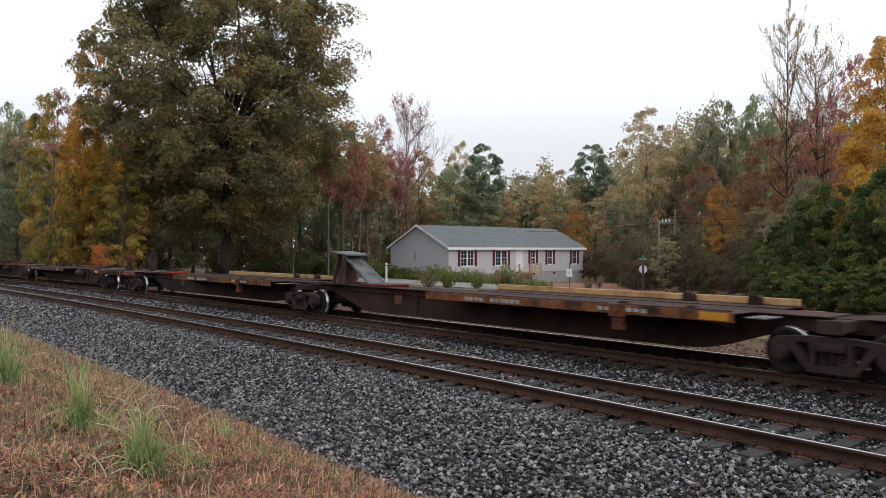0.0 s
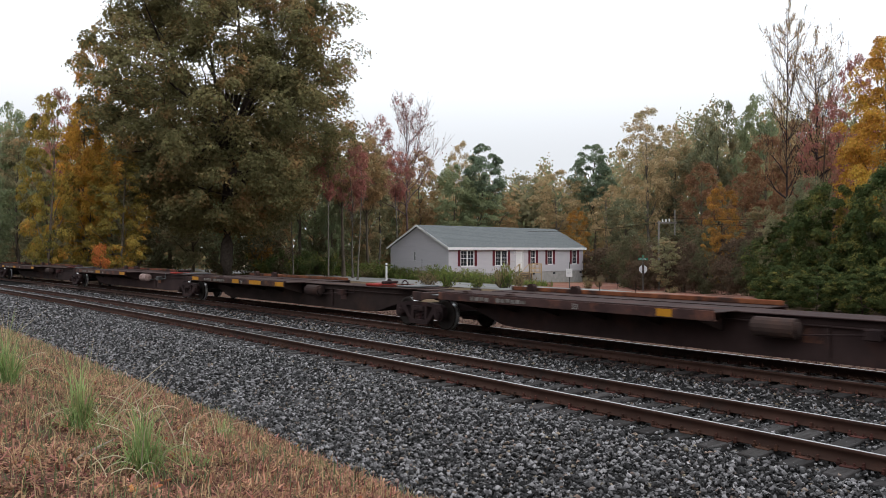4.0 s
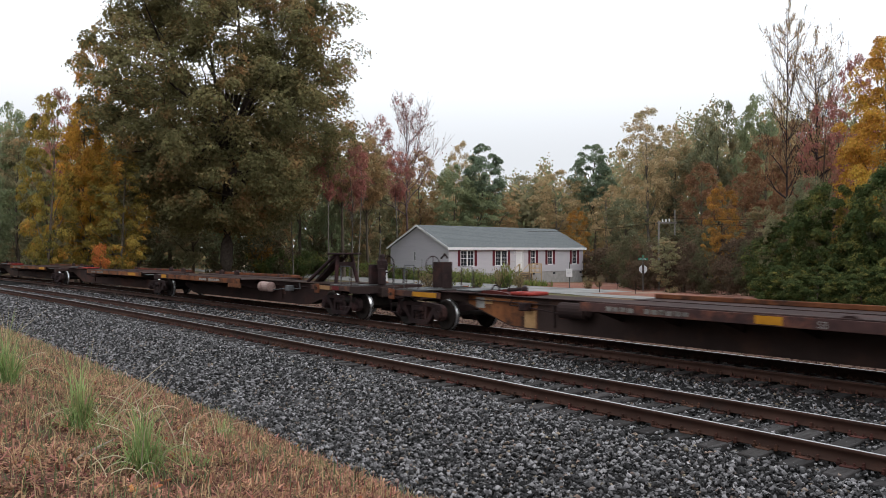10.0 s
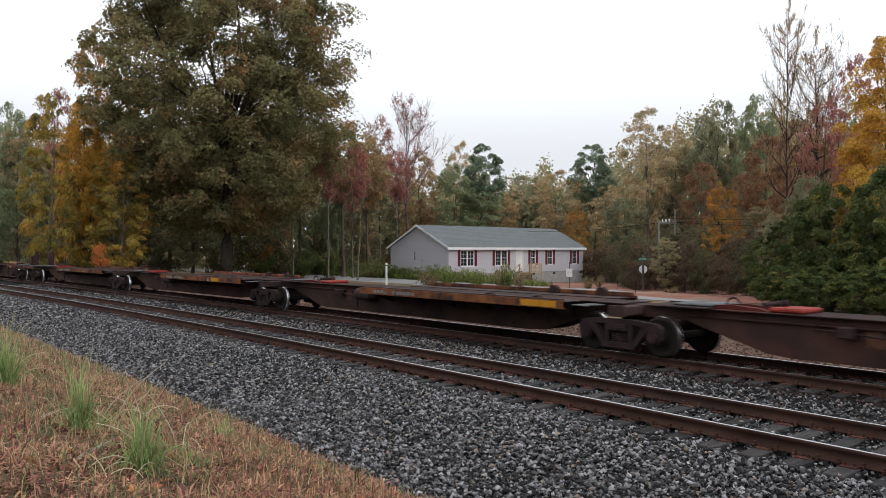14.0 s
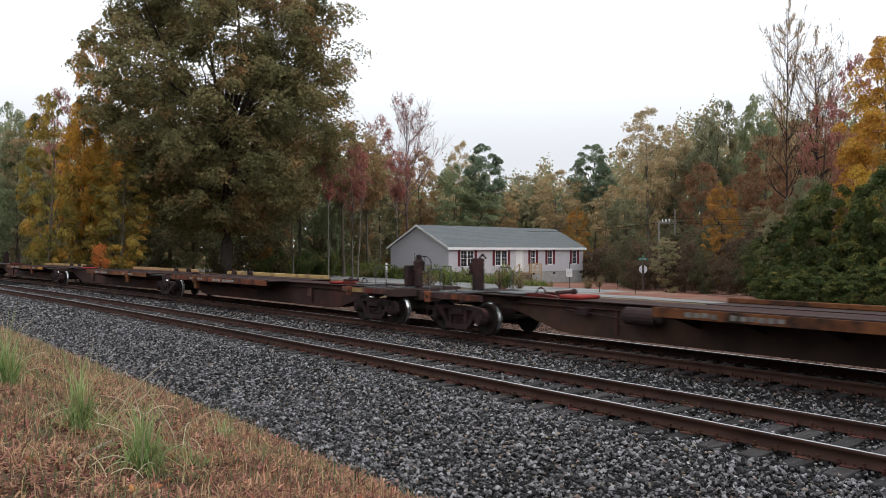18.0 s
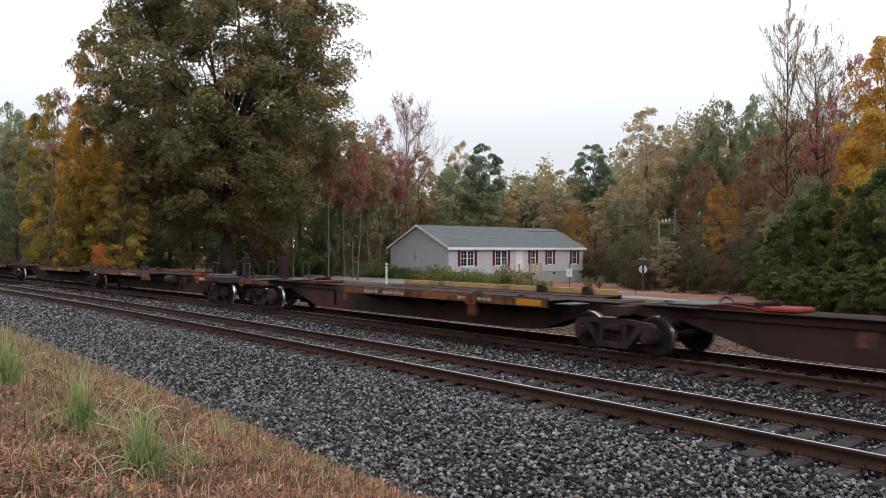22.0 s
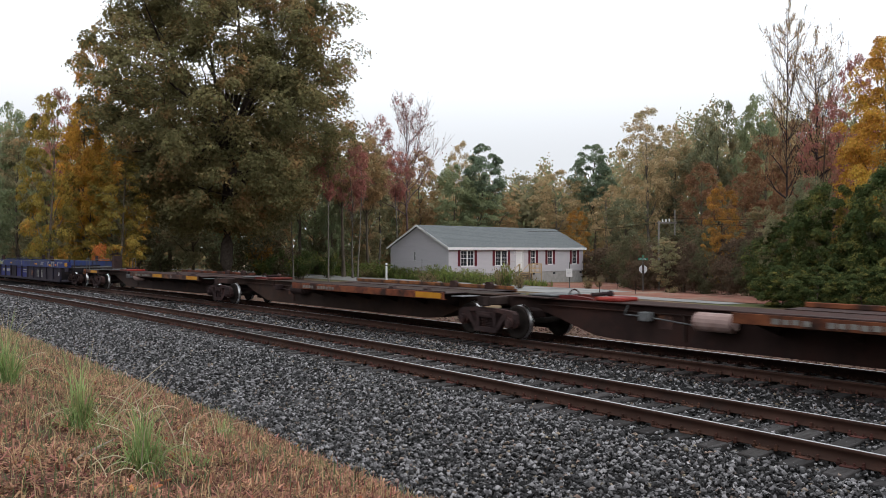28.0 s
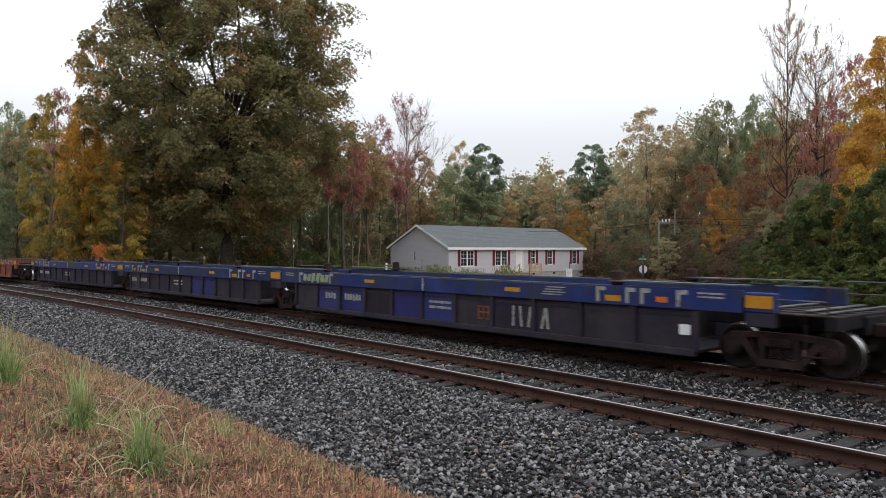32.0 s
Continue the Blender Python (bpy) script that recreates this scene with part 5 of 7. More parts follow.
def leaves_mesh(name, centres, size, material, rng, flat=0.0, long=1.0):
    """Small bent leaf sprays, one quad pair each, turned every way."""
    n = len(centres)
    d = rng.normal(size=(n, 3))
    d[:, 2] *= 1 - flat
    d /= np.linalg.norm(d, axis=1)[:, None]
    u = np.cross(d, rng.normal(size=(n, 3)))
    u /= np.linalg.norm(u, axis=1)[:, None]
    w = np.cross(d, u)
    s = (size * rng.uniform(0.55, 1.3, n))[:, None]
    a = centres - u * s * long
    b = centres + w * s * 0.55 + d * s * 0.15
    c = centres + u * s * long
    e = centres - w * s * 0.55 + d * s * 0.15
    v = np.stack([a, b, c, e], 1).reshape(-1, 3)
    q = np.arange(n * 4).reshape(n, 4)
    me = fill(name, v, q)
    me.materials.append(material)
    return me


def tree_meshes(kind, h, r, leaf, nleaf, size, seed, base=0.25, bark=None, trunk_r=None, lean=0.0, top=0.75):
    """Trunk with limbs and twigs, and a crown of leaf sprays gathered in clumps along the twigs. kind: broad, tall, pine, bare, bush."""
    rng = np.random.default_rng(seed)
    rnd = random.Random(seed)
    v, f = [], []
    tr = trunk_r or h * 0.016
    nseg = 7
    axis = []
    x = y = 0.0
    for i in range(nseg + 1):
        axis.append((x, y, h * 0.93 * i / nseg))
        x += rnd.uniform(-1, 1) * h * 0.012 + lean * h / nseg
        y += rnd.uniform(-1, 1) * h * 0.012
    rad = [tr * (1.35 if i == 0 else 1) * (1 - 0.9 * i / nseg) + 0.01 for i in range(nseg + 1)]
    if kind != "bush":
        tube(v, f, axis, rad, 9)

    def on_axis(z):
        k = min(max(z / (h * 0.93) * nseg, 0), nseg - 1e-6)
        i = int(k)
        return Vector(axis[i]).lerp(Vector(axis[i + 1]), k - i)
    tips = []
    n_limb = {"broad": 30, "tall": 22, "pine": 40, "bare": 30, "bush": 22}[kind]
    for k in range(n_limb):
        q = (k + rnd.random()) / n_limb
        if kind == "bush":
            p0 = Vector((rnd.uniform(-0.3, 0.3) * r, rnd.uniform(-0.3, 0.3) * r, 0))
            z = 0
        else:
            z = h * (base + (0.92 - base) * q)
            p0 = on_axis(z)
        ang = k * 2.399 + rnd.uniform(-0.5, 0.5)
        if kind == "pine":
            reach = r * (1.0 - 0.75 * q) * rnd.uniform(0.5, 1.1)
            rise = 0.15
        elif kind == "bush":
            reach = r * rnd.uniform(0.3, 1.0)
            rise = rnd.uniform(0.3, 1.0) * h / max(reach, 0.3)
        else:
            prof = math.sin(math.pi * min(1.0, (q * 0.80 + 0.20)) ** (0.85 if kind == "broad" else 0.7))
            reach = r * (0.35 + 0.75 * prof) * rnd.uniform(0.65, 1.15)
            rise = rnd.uniform(0.25, 0.65) if kind == "broad" else rnd.uniform(0.25, 0.95)
        d = Vector((math.cos(ang), math.sin(ang), rise)).normalized()
        pts, rr = [p0], [max(0.02, tr * (0.45 if kind != "pine" else 0.22) * (1 - 0.6 * q))]
        n = 5
        ln = reach * math.sqrt(1 + min(rise, 1.2) ** 2)
        if kind == "bush":
            ln = math.hypot(reach, h * rnd.uniform(0.45, 0.95))
        for i in range(n):
            d = (d + Vector((rnd.uniform(-1, 1), rnd.uniform(-1, 1), rnd.uniform(-0.3, 0.7))) * (0.34 if kind == "bare" else 0.16)).normalized()
            pts.append(pts[-1] + d * ln / n)
            rr.append(rr[0] * (1 - 0.85 * (i + 1) / n) + 0.008)
        tube(v, f, [tuple(p) for p in pts], rr, 3 if kind == "bush" else 5)
        nsub = {"broad": 6, "tall": 5, "pine": 5, "bare": 7, "bush": 3}[kind]
        for _ in range(nsub):
            i = rnd.randint(1, n)
            sd = (d + Vector((rnd.uniform(-1, 1), rnd.uniform(-1, 1), rnd.uniform(-0.3, 0.9))) * 0.9).normalized()
            sl = ln * rnd.uniform(0.18, 0.42)
            a = pts[i]
            b = a + sd * sl * 0.5
            c = b + (sd + Vector((rnd.uniform(-1, 1), rnd.uniform(-1, 1), rnd.uniform(-0.2, 0.8))) * 0.4).normalized() * sl * 0.5
            tube(v, f, [tuple(a), tuple(b), tuple(c)], [rr[i] * 0.5 + 0.007, rr[i] * 0.3 + 0.006, 0.005], 3)
            tips.append((b, sl))
            tips.append((c, sl))
            if kind == "bare":
                for _ in range(4):
                    e = c + (sd + Vector((rnd.uniform(-1, 1), rnd.uniform(-1, 1), rnd.uniform(0, 1)))).normalized() * sl * rnd.uniform(0.3, 0.7)
                    tube(v, f, [tuple(b.lerp(c, rnd.random())), tuple(e)], [0.020, 0.009], 3)
        tips.append((pts[-1], ln * 0.3))
    wood = fill("trunk", v, f, True)
    wood.materials.append(bark or BARK)
    cl = np.array([tuple(t[0]) for t in tips])
    sp = np.array([max(0.35, min(1.6, t[1] * 0.55)) for t in tips])
    pick = rng.integers(0, len(cl), nleaf)
    off = rng.normal(size=(nleaf, 3))
    off *= (rng.uniform(0, 1, (nleaf, 1)) ** 0.5) * sp[pick][:, None] * np.array([0.75, 0.75, 0.5])
    c = cl[pick] + off
    c = c[c[:, 2] > 0.15]
    crown = leaves_mesh("crown", c, size, leaf, rng, flat=0.3, long=1.6 if kind == "pine" else 1.0)
    return wood, crown


def sprays_mesh(name, centres, normals, size, material, rng, long=1.0):
    """Leaf sprays, one three-cornered piece each, whose faces lean with the given normals."""
    n = len(centres)
    d = normals / np.maximum(np.linalg.norm(normals, axis=1), 1e-6)[:, None]
    u = np.cross(d, rng.normal(size=(n, 3)))
    u /= np.maximum(np.linalg.norm(u, axis=1), 1e-6)[:, None]
    w = np.cross(d, u)
    s = (size * rng.uniform(0.6, 1.45, n))[:, None]
    a = centres + u * s * 1.15 * long
    b = centres - u * s * 0.55 * long + w * s * 0.85
    c = centres - u * s * 0.55 * long - w * s * 0.85
    me = fill(name, np.stack([a, b, c], 1).reshape(-1, 3), np.arange(n * 3).reshape(n, 3))
    me.materials.append(material)
    return me


def clump_tree(h, r, leaf, clumps, per, size, seed, base=0.2, bark=None, trunk_r=None, widest=0.5, spread=0.27, power=0.75, twigs=0,
               fork=0.0, gaps=0.10, flat=0.60, hollow=0.25, limb_count=14, long=1.0):
    """A broadleaf tree: trunk, limbs that fan out to clumps, and leaf sprays that roof each clump. base: foot of the crown; widest: where
    it is widest; fork: height at which the trunk parts into heavy limbs; gaps: how much of the crown is left open in holes."""
    rng = np.random.default_rng(seed)
    rnd = random.Random(seed)
    v, f = [], []
    tr = trunk_r or h * 0.014
    top = fork or 0.86
    axis, x, y = [], 0.0, 0.0
    for i in range(8):
        axis.append((x, y, h * top * i / 7))
        x += rnd.uniform(-1, 1) * h * 0.014 * (0.4 if fork else 1)
        y += rnd.uniform(-1, 1) * h * 0.014 * (0.4 if fork else 1)
    thin = 0.25 if fork else 0.88
    tube(v, f, axis, [tr * (1.5 if i == 0 else 1.0) * (1 - thin * i / 7) + 0.012 for i in range(8)], 9)
    cs, tries = [], 0
    while len(cs) < clumps:
        q = rnd.random()
        z = h * (base + (1 - base) * q)
        w = (q / widest) ** power if q < widest else max(0.0, 1 - ((q - widest) / (1 - widest)) ** 2) ** 0.5
        rr = r * w * math.sqrt(rnd.uniform(hollow, 1.0)) * rnd.uniform(0.85, 1.08)
        a = rnd.uniform(0, math.tau)
        if rnd.random() > w + 0.12:
            continue
        p = Vector((rr * math.cos(a), rr * math.sin(a), z - 0.05 * h * (rr / r) * rnd.random()))
        tries += 1
        if noise.noise(p * (3.4 / r) + Vector((seed * 1.7, 0, 0))) < gaps - 0.35 and tries < clumps * 6:
            continue
        cs.append(p)
    limbs = []
    for k in range(limb_count):
        c = cs[k * len(cs) // limb_count]
        if fork:
            t = fork * rnd.uniform(0.72, 1.0)
        else:
            t = min(0.80, max(base * 0.55, (c.z / h) - 0.12 - 0.5 * c.xy.length / h))
        i = min(6, int(t / top * 7))
        p0 = Vector(axis[i]).lerp(Vector(axis[i + 1]), t / top * 7 - i)
        mid = p0.lerp(c, 0.5) + Vector((rnd.uniform(-1, 1), rnd.uniform(-1, 1), rnd.uniform(0, 1.2))) * r * 0.07
        pts = [p0, p0.lerp(mid, 0.5) + Vector((0, 0, (0.03 if fork else -0.02) * h)), mid, mid.lerp(c, 0.5), c]
        r0 = max(0.03, tr * (0.46 if fork else 0.42 * (1 - 0.6 * t)))
        tube(v, f, [tuple(p) for p in pts], [r0, r0 * 0.75, r0 * 0.5, r0 * 0.3, 0.012], 6)
        limbs += pts[1:]
        if fork:
            for m in range(5):
                e = cs[rnd.randrange(len(cs))]
                g = pts[2 + m % 2]
                if (e - g).length < 0.55 * r and e.z > g.z - 1.0:
                    h1 = g.lerp(e, 0.5) + Vector((rnd.uniform(-1, 1), rnd.uniform(-1, 1), rnd.uniform(0, 1))) * r * 0.04
                    tube(v, f, [tuple(g), tuple(h1), tuple(e)], [r0 * 0.34, r0 * 0.2, 0.012], 5)
                    limbs += [h1, e]
    limbs += [Vector(p) for p in axis[3:]]
    for c in cs:
        near = min(limbs, key=lambda p: (p - c).length + 0.8 * max(0, p.z - c.z))
        if (near - c).length > 0.26 * r:
            near = c.lerp(Vector((0, 0, c.z - 0.08 * h)), 0.22)
        mid = near.lerp(c, 0.55) + Vector((rnd.uniform(-1, 1), rnd.uniform(-1, 1), rnd.uniform(-0.2, 1))) * 0.06 * r
        tube(v, f, [tuple(near), tuple(mid), tuple(c)], [0.014 + tr * 0.035, 0.011 + tr * 0.02, 0.008], 3)
        for _ in range(twigs):
            e = c + Vector((rnd.uniform(-1, 1), rnd.uniform(-1, 1), rnd.uniform(-0.5, 1))) * r * spread * 0.9
            tube(v, f, [tuple(mid.lerp(c, rnd.random())), tuple(e)], [0.012, 0.004], 3)
    wood = fill("trunk", v, f, True)
    wood.materials.append(bark or BARK)
    cc = np.array([tuple(c) for c in cs])
    cr = r * spread * rng.uniform(0.6, 1.35, len(cs))
    pick = np.repeat(np.arange(len(cs)), per)
    n = len(pick)
    d = rng.normal(size=(n, 3))
    d /= np.linalg.norm(d, axis=1)[:, None]
    under = (d[:, 2] < 0) & (rng.random(n) < 0.6)
    d[under, 2] *= -1
    # sprays roof the clump, a few hang below it or stray outwards
    rad = 0.45 + 0.55 * rng.random((n, 1)) ** 0.5 + np.where(rng.random((n, 1)) < 0.16, 0.5 * rng.random((n, 1)), 0)
    out = cc[pick] - np.array([0, 0, h * (base + 0.35 * (1 - base))])
    out /= np.maximum(np.linalg.norm(out, axis=1), 0.5)[:, None]
    wob = 0.75 + 0.5 * rng.random((len(cs), 3))[pick]
    c = cc[pick] + d * rad * cr[pick][:, None] * wob * np.array([1.0, 1.0, flat])
    c[:, 2] -= 0.25 * cr[pick] * (np.hypot(d[:, 0], d[:, 1]) * rad[:, 0]) ** 2
    nrm = d * 0.6 + out * 0.35 + np.array([0, 0, 0.32]) + rng.normal(0, 0.45, (n, 3))
    keep = c[:, 2] > 0.2
    return wood, sprays_mesh("crown", c[keep], nrm[keep], size, leaf, rng, long)


def tree(name, label, x, y, meshes, group="", turn=0.0, k=1.0, kz=1.0, category="tree"):
    m = pose(x, y, land(x, y) - 0.1, 0, 0, turn) @ Matrix.Diagonal((k, k, kz, 1))
    g = thing(name, label, category, at=m, group=group)
    part("trunk", meshes[0], None, g)
    part("crown", meshes[1], None, g)
    return g


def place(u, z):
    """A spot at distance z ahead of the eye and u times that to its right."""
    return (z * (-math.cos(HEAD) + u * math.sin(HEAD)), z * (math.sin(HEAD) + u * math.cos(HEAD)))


# the great oak beside the road
oak = clump_tree(31.5, 13.4, L_OAK, 760, 290, 0.125, 11, base=0.17, bark=BARK_DARK, trunk_r=0.60, widest=0.46, spread=0.100, power=0.34, fork=0.42, gaps=0.20,
                 hollow=0.12, limb_count=34, flat=0.70)
ox, oy = place(-0.284, 72)
tree("oak_tree", "huge spreading oak with olive and rust autumn leaves", ox, oy, oak)

# sorts of wood trees, each built once
V = {
    "green": ("green-leaved broad tree in the wood", clump_tree(20, 5.4, L_GREEN, 150, 122, 0.145, 21, 0.20, widest=0.62, spread=0.18, power=0.6)),
    "dark": ("dark green broad tree in the wood", clump_tree(20, 5.2, L_DARK, 150, 122, 0.145, 22, 0.12, widest=0.60, spread=0.18, power=0.6)),
    "olive": ("olive-green tree turning for autumn", clump_tree(20, 4.8, L_OLIVE, 150, 122, 0.145, 23, 0.10, widest=0.55, spread=0.17, power=0.5)),
    "yellow": ("yellow-green autumn poplar at the wood's edge", clump_tree(18, 4.4, L_YELLOW, 160, 133, 0.118, 24, 0.04, widest=0.35, spread=0.16, power=0.5)),
    "orange": ("orange autumn maple at the wood's edge", clump_tree(18, 4.8, L_ORANGE, 160, 133, 0.118, 25, 0.08, widest=0.4, spread=0.16, power=0.5)),
    "red": ("red autumn maple with thin foliage", clump_tree(18, 4.4, L_RED, 130, 81, 0.107, 26, 0.22, spread=0.16, twigs=2)),
    "brown": ("russet-brown autumn tree in the wood", clump_tree(20, 4.8, L_BROWN, 150, 122, 0.134, 27, 0.10, widest=0.60, spread=0.18, power=0.5)),
    "tan": ("pale tan autumn tree with thinning leaves", clump_tree(21, 4.8, L_TAN, 170, 107, 0.107, 28, 0.22, BARK_PALE, widest=0.68, spread=0.16, power=0.6, twigs=2)),
    "canopy": ("tall russet and olive tree with a bare lower trunk", clump_tree(20, 4.6, L_BROWN, 130, 105, 0.140, 39, 0.48, spread=0.19, power=0.5, twigs=1)),
    "redtop": ("slim maple with a thin pinkish-red top", clump_tree(19, 4.0, L_RED, 64, 52, 0.115, 40, 0.56, BARK_PALE, spread=0.20, power=0.5, twigs=2)),
    "pine": ("dark green pine above the wood", clump_tree(22, 4.2, L_PINE, 84, 170, 0.115, 29, 0.52, widest=0.40, spread=0.23, gaps=0.26, flat=0.55, power=0.4, long=1.6)),
    "bare": ("nearly bare tall tree with thin pinkish twigs", tree_meshes("bare", 22, 4.5, L_BROWN, 5200, 0.09, 30, 0.30, TWIG, 0.19)),
    "slender": ("slender tree with a long pale trunk and small reddish crown", clump_tree(17, 2.6, L_RED, 48, 104, 0.108, 35, 0.62, BARK_PALE, 0.16, spread=0.3, twigs=2)),
    "amber": ("large orange-yellow autumn maple at the wood's edge", clump_tree(18, 4.8, L_AMBER, 240, 198, 0.097, 36, 0.08, widest=0.45, spread=0.16, power=0.5)),
    "pinkbare": ("nearly bare maple with pinkish twigs and last red leaves", tree_meshes("bare", 22, 5.2, L_RED, 3600, 0.10, 37, 0.32, TWIG_PINK, 0.17)),
    "rust": ("rust-orange autumn oak in the wood", clump_tree(19, 4.8, L_RUST, 152, 122, 0.120, 38, 0.08, widest=0.58, spread=0.17, power=0.5)),
    "ember": ("small bright orange-red sapling at the wood's edge", clump_tree(3.6, 1.4, L_EMBER, 34, 60, 0.085, 43, 0.30, trunk_r=0.04, spread=0.30, power=0.5)),
    "shrub": ("rounded dark green roadside shrub", tree_meshes("bush", 3.2, 2.0, L_BUSH, 5000, 0.11, 31)),
    "under": ("brown-green undergrowth bush in the wood", clump_tree(5.0, 3.2, L_UNDER, 56, 130, 0.095, 32, 0.03, trunk_r=0.05, widest=0.4, spread=0.25, power=0.35)),
    "rustbush": ("russet undergrowth bush in the wood", clump_tree(4.5, 3.0, L_SCRUB, 56, 120, 0.095, 33, 0.03, trunk_r=0.05, widest=0.4, spread=0.25, power=0.35)),
    "bigbush": ("large dark green bush with yellowing leaf tips", clump_tree(9, 5.0, L_BUSH, 136, 273, 0.105, 34, 0.02, widest=0.45, spread=0.15, power=0.35)),
}
HGT = {"ember": 3.6, "canopy": 20, "redtop": 19, "green": 20, "dark": 20, "olive": 20, "yellow": 18, "orange": 18, "amber": 18, "rust": 19, "red": 18, "brown": 20, "tan": 21, "pine": 22, "bare": 22, "pinkbare": 22, "shrub": 3.2, "under": 5.0, "rustbush": 4.5, "bigbush": 9, "slender": 17}
RADI = {"ember": 1.7, "canopy": 5.2, "redtop": 4.6, "green": 6.5, "dark": 6.3, "olive": 5.6, "yellow": 5.4, "orange": 5.7, "amber": 5.7, "rust": 5.6, "red": 5.0, "brown": 5.6, "tan": 5.4, "pine": 4.6, "bare": 5.2, "pinkbare": 5.6, "shrub": 2.0, "under": 3.4, "rustbush": 3.2, "bigbush": 5.6, "slender": 3.4}
NAMES = {"ember": "sapling", "canopy": "tree", "redtop": "red_maple_tree", "green": "tree", "dark": "tree", "olive": "tree", "yellow": "poplar_tree", "orange": "maple_tree", "amber": "maple_tree", "rust": "oak_tree", "red": "red_maple_tree", "brown": "tree", "tan": "poplar_tree", "pine": "pine_tree", "bare": "bare_tree", "pinkbare": "bare_tree", "shrub": "shrub", "under": "shrub", "rustbush": "shrub", "bigbush": "bush", "slender": "slender_tree"}
tr_rng = random.Random(5)


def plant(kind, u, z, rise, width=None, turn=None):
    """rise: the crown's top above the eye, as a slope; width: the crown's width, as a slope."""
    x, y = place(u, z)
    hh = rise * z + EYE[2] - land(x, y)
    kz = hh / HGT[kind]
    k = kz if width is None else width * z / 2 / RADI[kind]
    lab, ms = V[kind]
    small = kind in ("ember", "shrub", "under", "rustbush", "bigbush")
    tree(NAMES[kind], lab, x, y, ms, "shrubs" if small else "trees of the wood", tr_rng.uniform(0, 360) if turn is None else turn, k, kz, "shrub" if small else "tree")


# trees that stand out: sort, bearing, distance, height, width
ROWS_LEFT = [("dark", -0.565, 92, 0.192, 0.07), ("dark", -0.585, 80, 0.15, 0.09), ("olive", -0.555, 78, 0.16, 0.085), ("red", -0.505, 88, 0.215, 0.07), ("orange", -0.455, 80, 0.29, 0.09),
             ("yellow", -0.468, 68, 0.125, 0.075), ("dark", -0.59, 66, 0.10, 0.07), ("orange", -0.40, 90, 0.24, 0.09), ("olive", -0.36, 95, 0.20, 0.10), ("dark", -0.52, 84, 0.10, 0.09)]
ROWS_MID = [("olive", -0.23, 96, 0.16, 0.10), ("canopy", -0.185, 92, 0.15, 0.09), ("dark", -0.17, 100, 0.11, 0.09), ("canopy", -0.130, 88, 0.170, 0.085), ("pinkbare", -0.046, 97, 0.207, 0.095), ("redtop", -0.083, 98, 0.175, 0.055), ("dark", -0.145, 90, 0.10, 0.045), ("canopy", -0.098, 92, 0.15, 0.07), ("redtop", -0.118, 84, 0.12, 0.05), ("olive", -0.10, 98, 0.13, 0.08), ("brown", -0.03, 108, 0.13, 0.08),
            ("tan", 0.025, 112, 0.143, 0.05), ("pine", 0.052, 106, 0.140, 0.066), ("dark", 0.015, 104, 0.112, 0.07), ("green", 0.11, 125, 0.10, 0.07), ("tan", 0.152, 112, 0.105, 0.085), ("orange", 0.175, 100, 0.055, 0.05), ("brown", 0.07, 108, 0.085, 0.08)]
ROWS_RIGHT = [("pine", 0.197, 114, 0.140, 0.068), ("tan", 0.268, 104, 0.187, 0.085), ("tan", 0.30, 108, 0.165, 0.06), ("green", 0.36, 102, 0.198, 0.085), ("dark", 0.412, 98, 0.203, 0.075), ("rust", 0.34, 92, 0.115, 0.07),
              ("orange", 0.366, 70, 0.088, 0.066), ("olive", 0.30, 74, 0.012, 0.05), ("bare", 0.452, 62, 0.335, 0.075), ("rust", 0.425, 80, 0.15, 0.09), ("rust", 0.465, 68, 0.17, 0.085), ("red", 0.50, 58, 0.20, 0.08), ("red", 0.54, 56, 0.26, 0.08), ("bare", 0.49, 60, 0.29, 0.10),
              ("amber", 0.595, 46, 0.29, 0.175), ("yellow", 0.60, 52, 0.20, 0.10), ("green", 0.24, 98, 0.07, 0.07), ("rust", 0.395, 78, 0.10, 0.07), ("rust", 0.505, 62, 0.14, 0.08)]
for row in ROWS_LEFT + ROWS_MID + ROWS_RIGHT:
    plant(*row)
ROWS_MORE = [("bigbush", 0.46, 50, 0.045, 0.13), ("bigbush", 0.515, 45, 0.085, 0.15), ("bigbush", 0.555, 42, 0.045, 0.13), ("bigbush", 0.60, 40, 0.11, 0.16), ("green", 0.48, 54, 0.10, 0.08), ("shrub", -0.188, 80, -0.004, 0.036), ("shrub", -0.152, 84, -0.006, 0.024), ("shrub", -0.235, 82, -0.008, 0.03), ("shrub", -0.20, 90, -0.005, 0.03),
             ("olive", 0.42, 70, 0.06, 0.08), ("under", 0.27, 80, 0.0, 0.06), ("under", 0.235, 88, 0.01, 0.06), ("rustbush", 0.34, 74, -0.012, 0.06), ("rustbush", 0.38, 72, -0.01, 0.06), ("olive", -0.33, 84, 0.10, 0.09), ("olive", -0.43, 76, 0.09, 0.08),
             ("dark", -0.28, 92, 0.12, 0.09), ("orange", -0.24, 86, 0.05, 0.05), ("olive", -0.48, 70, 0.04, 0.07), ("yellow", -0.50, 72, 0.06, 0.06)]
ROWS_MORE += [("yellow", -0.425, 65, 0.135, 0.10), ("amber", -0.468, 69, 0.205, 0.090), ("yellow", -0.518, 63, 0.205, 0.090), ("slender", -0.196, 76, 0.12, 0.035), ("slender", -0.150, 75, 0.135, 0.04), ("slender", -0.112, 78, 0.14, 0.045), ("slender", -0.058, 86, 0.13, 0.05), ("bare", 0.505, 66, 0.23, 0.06)]
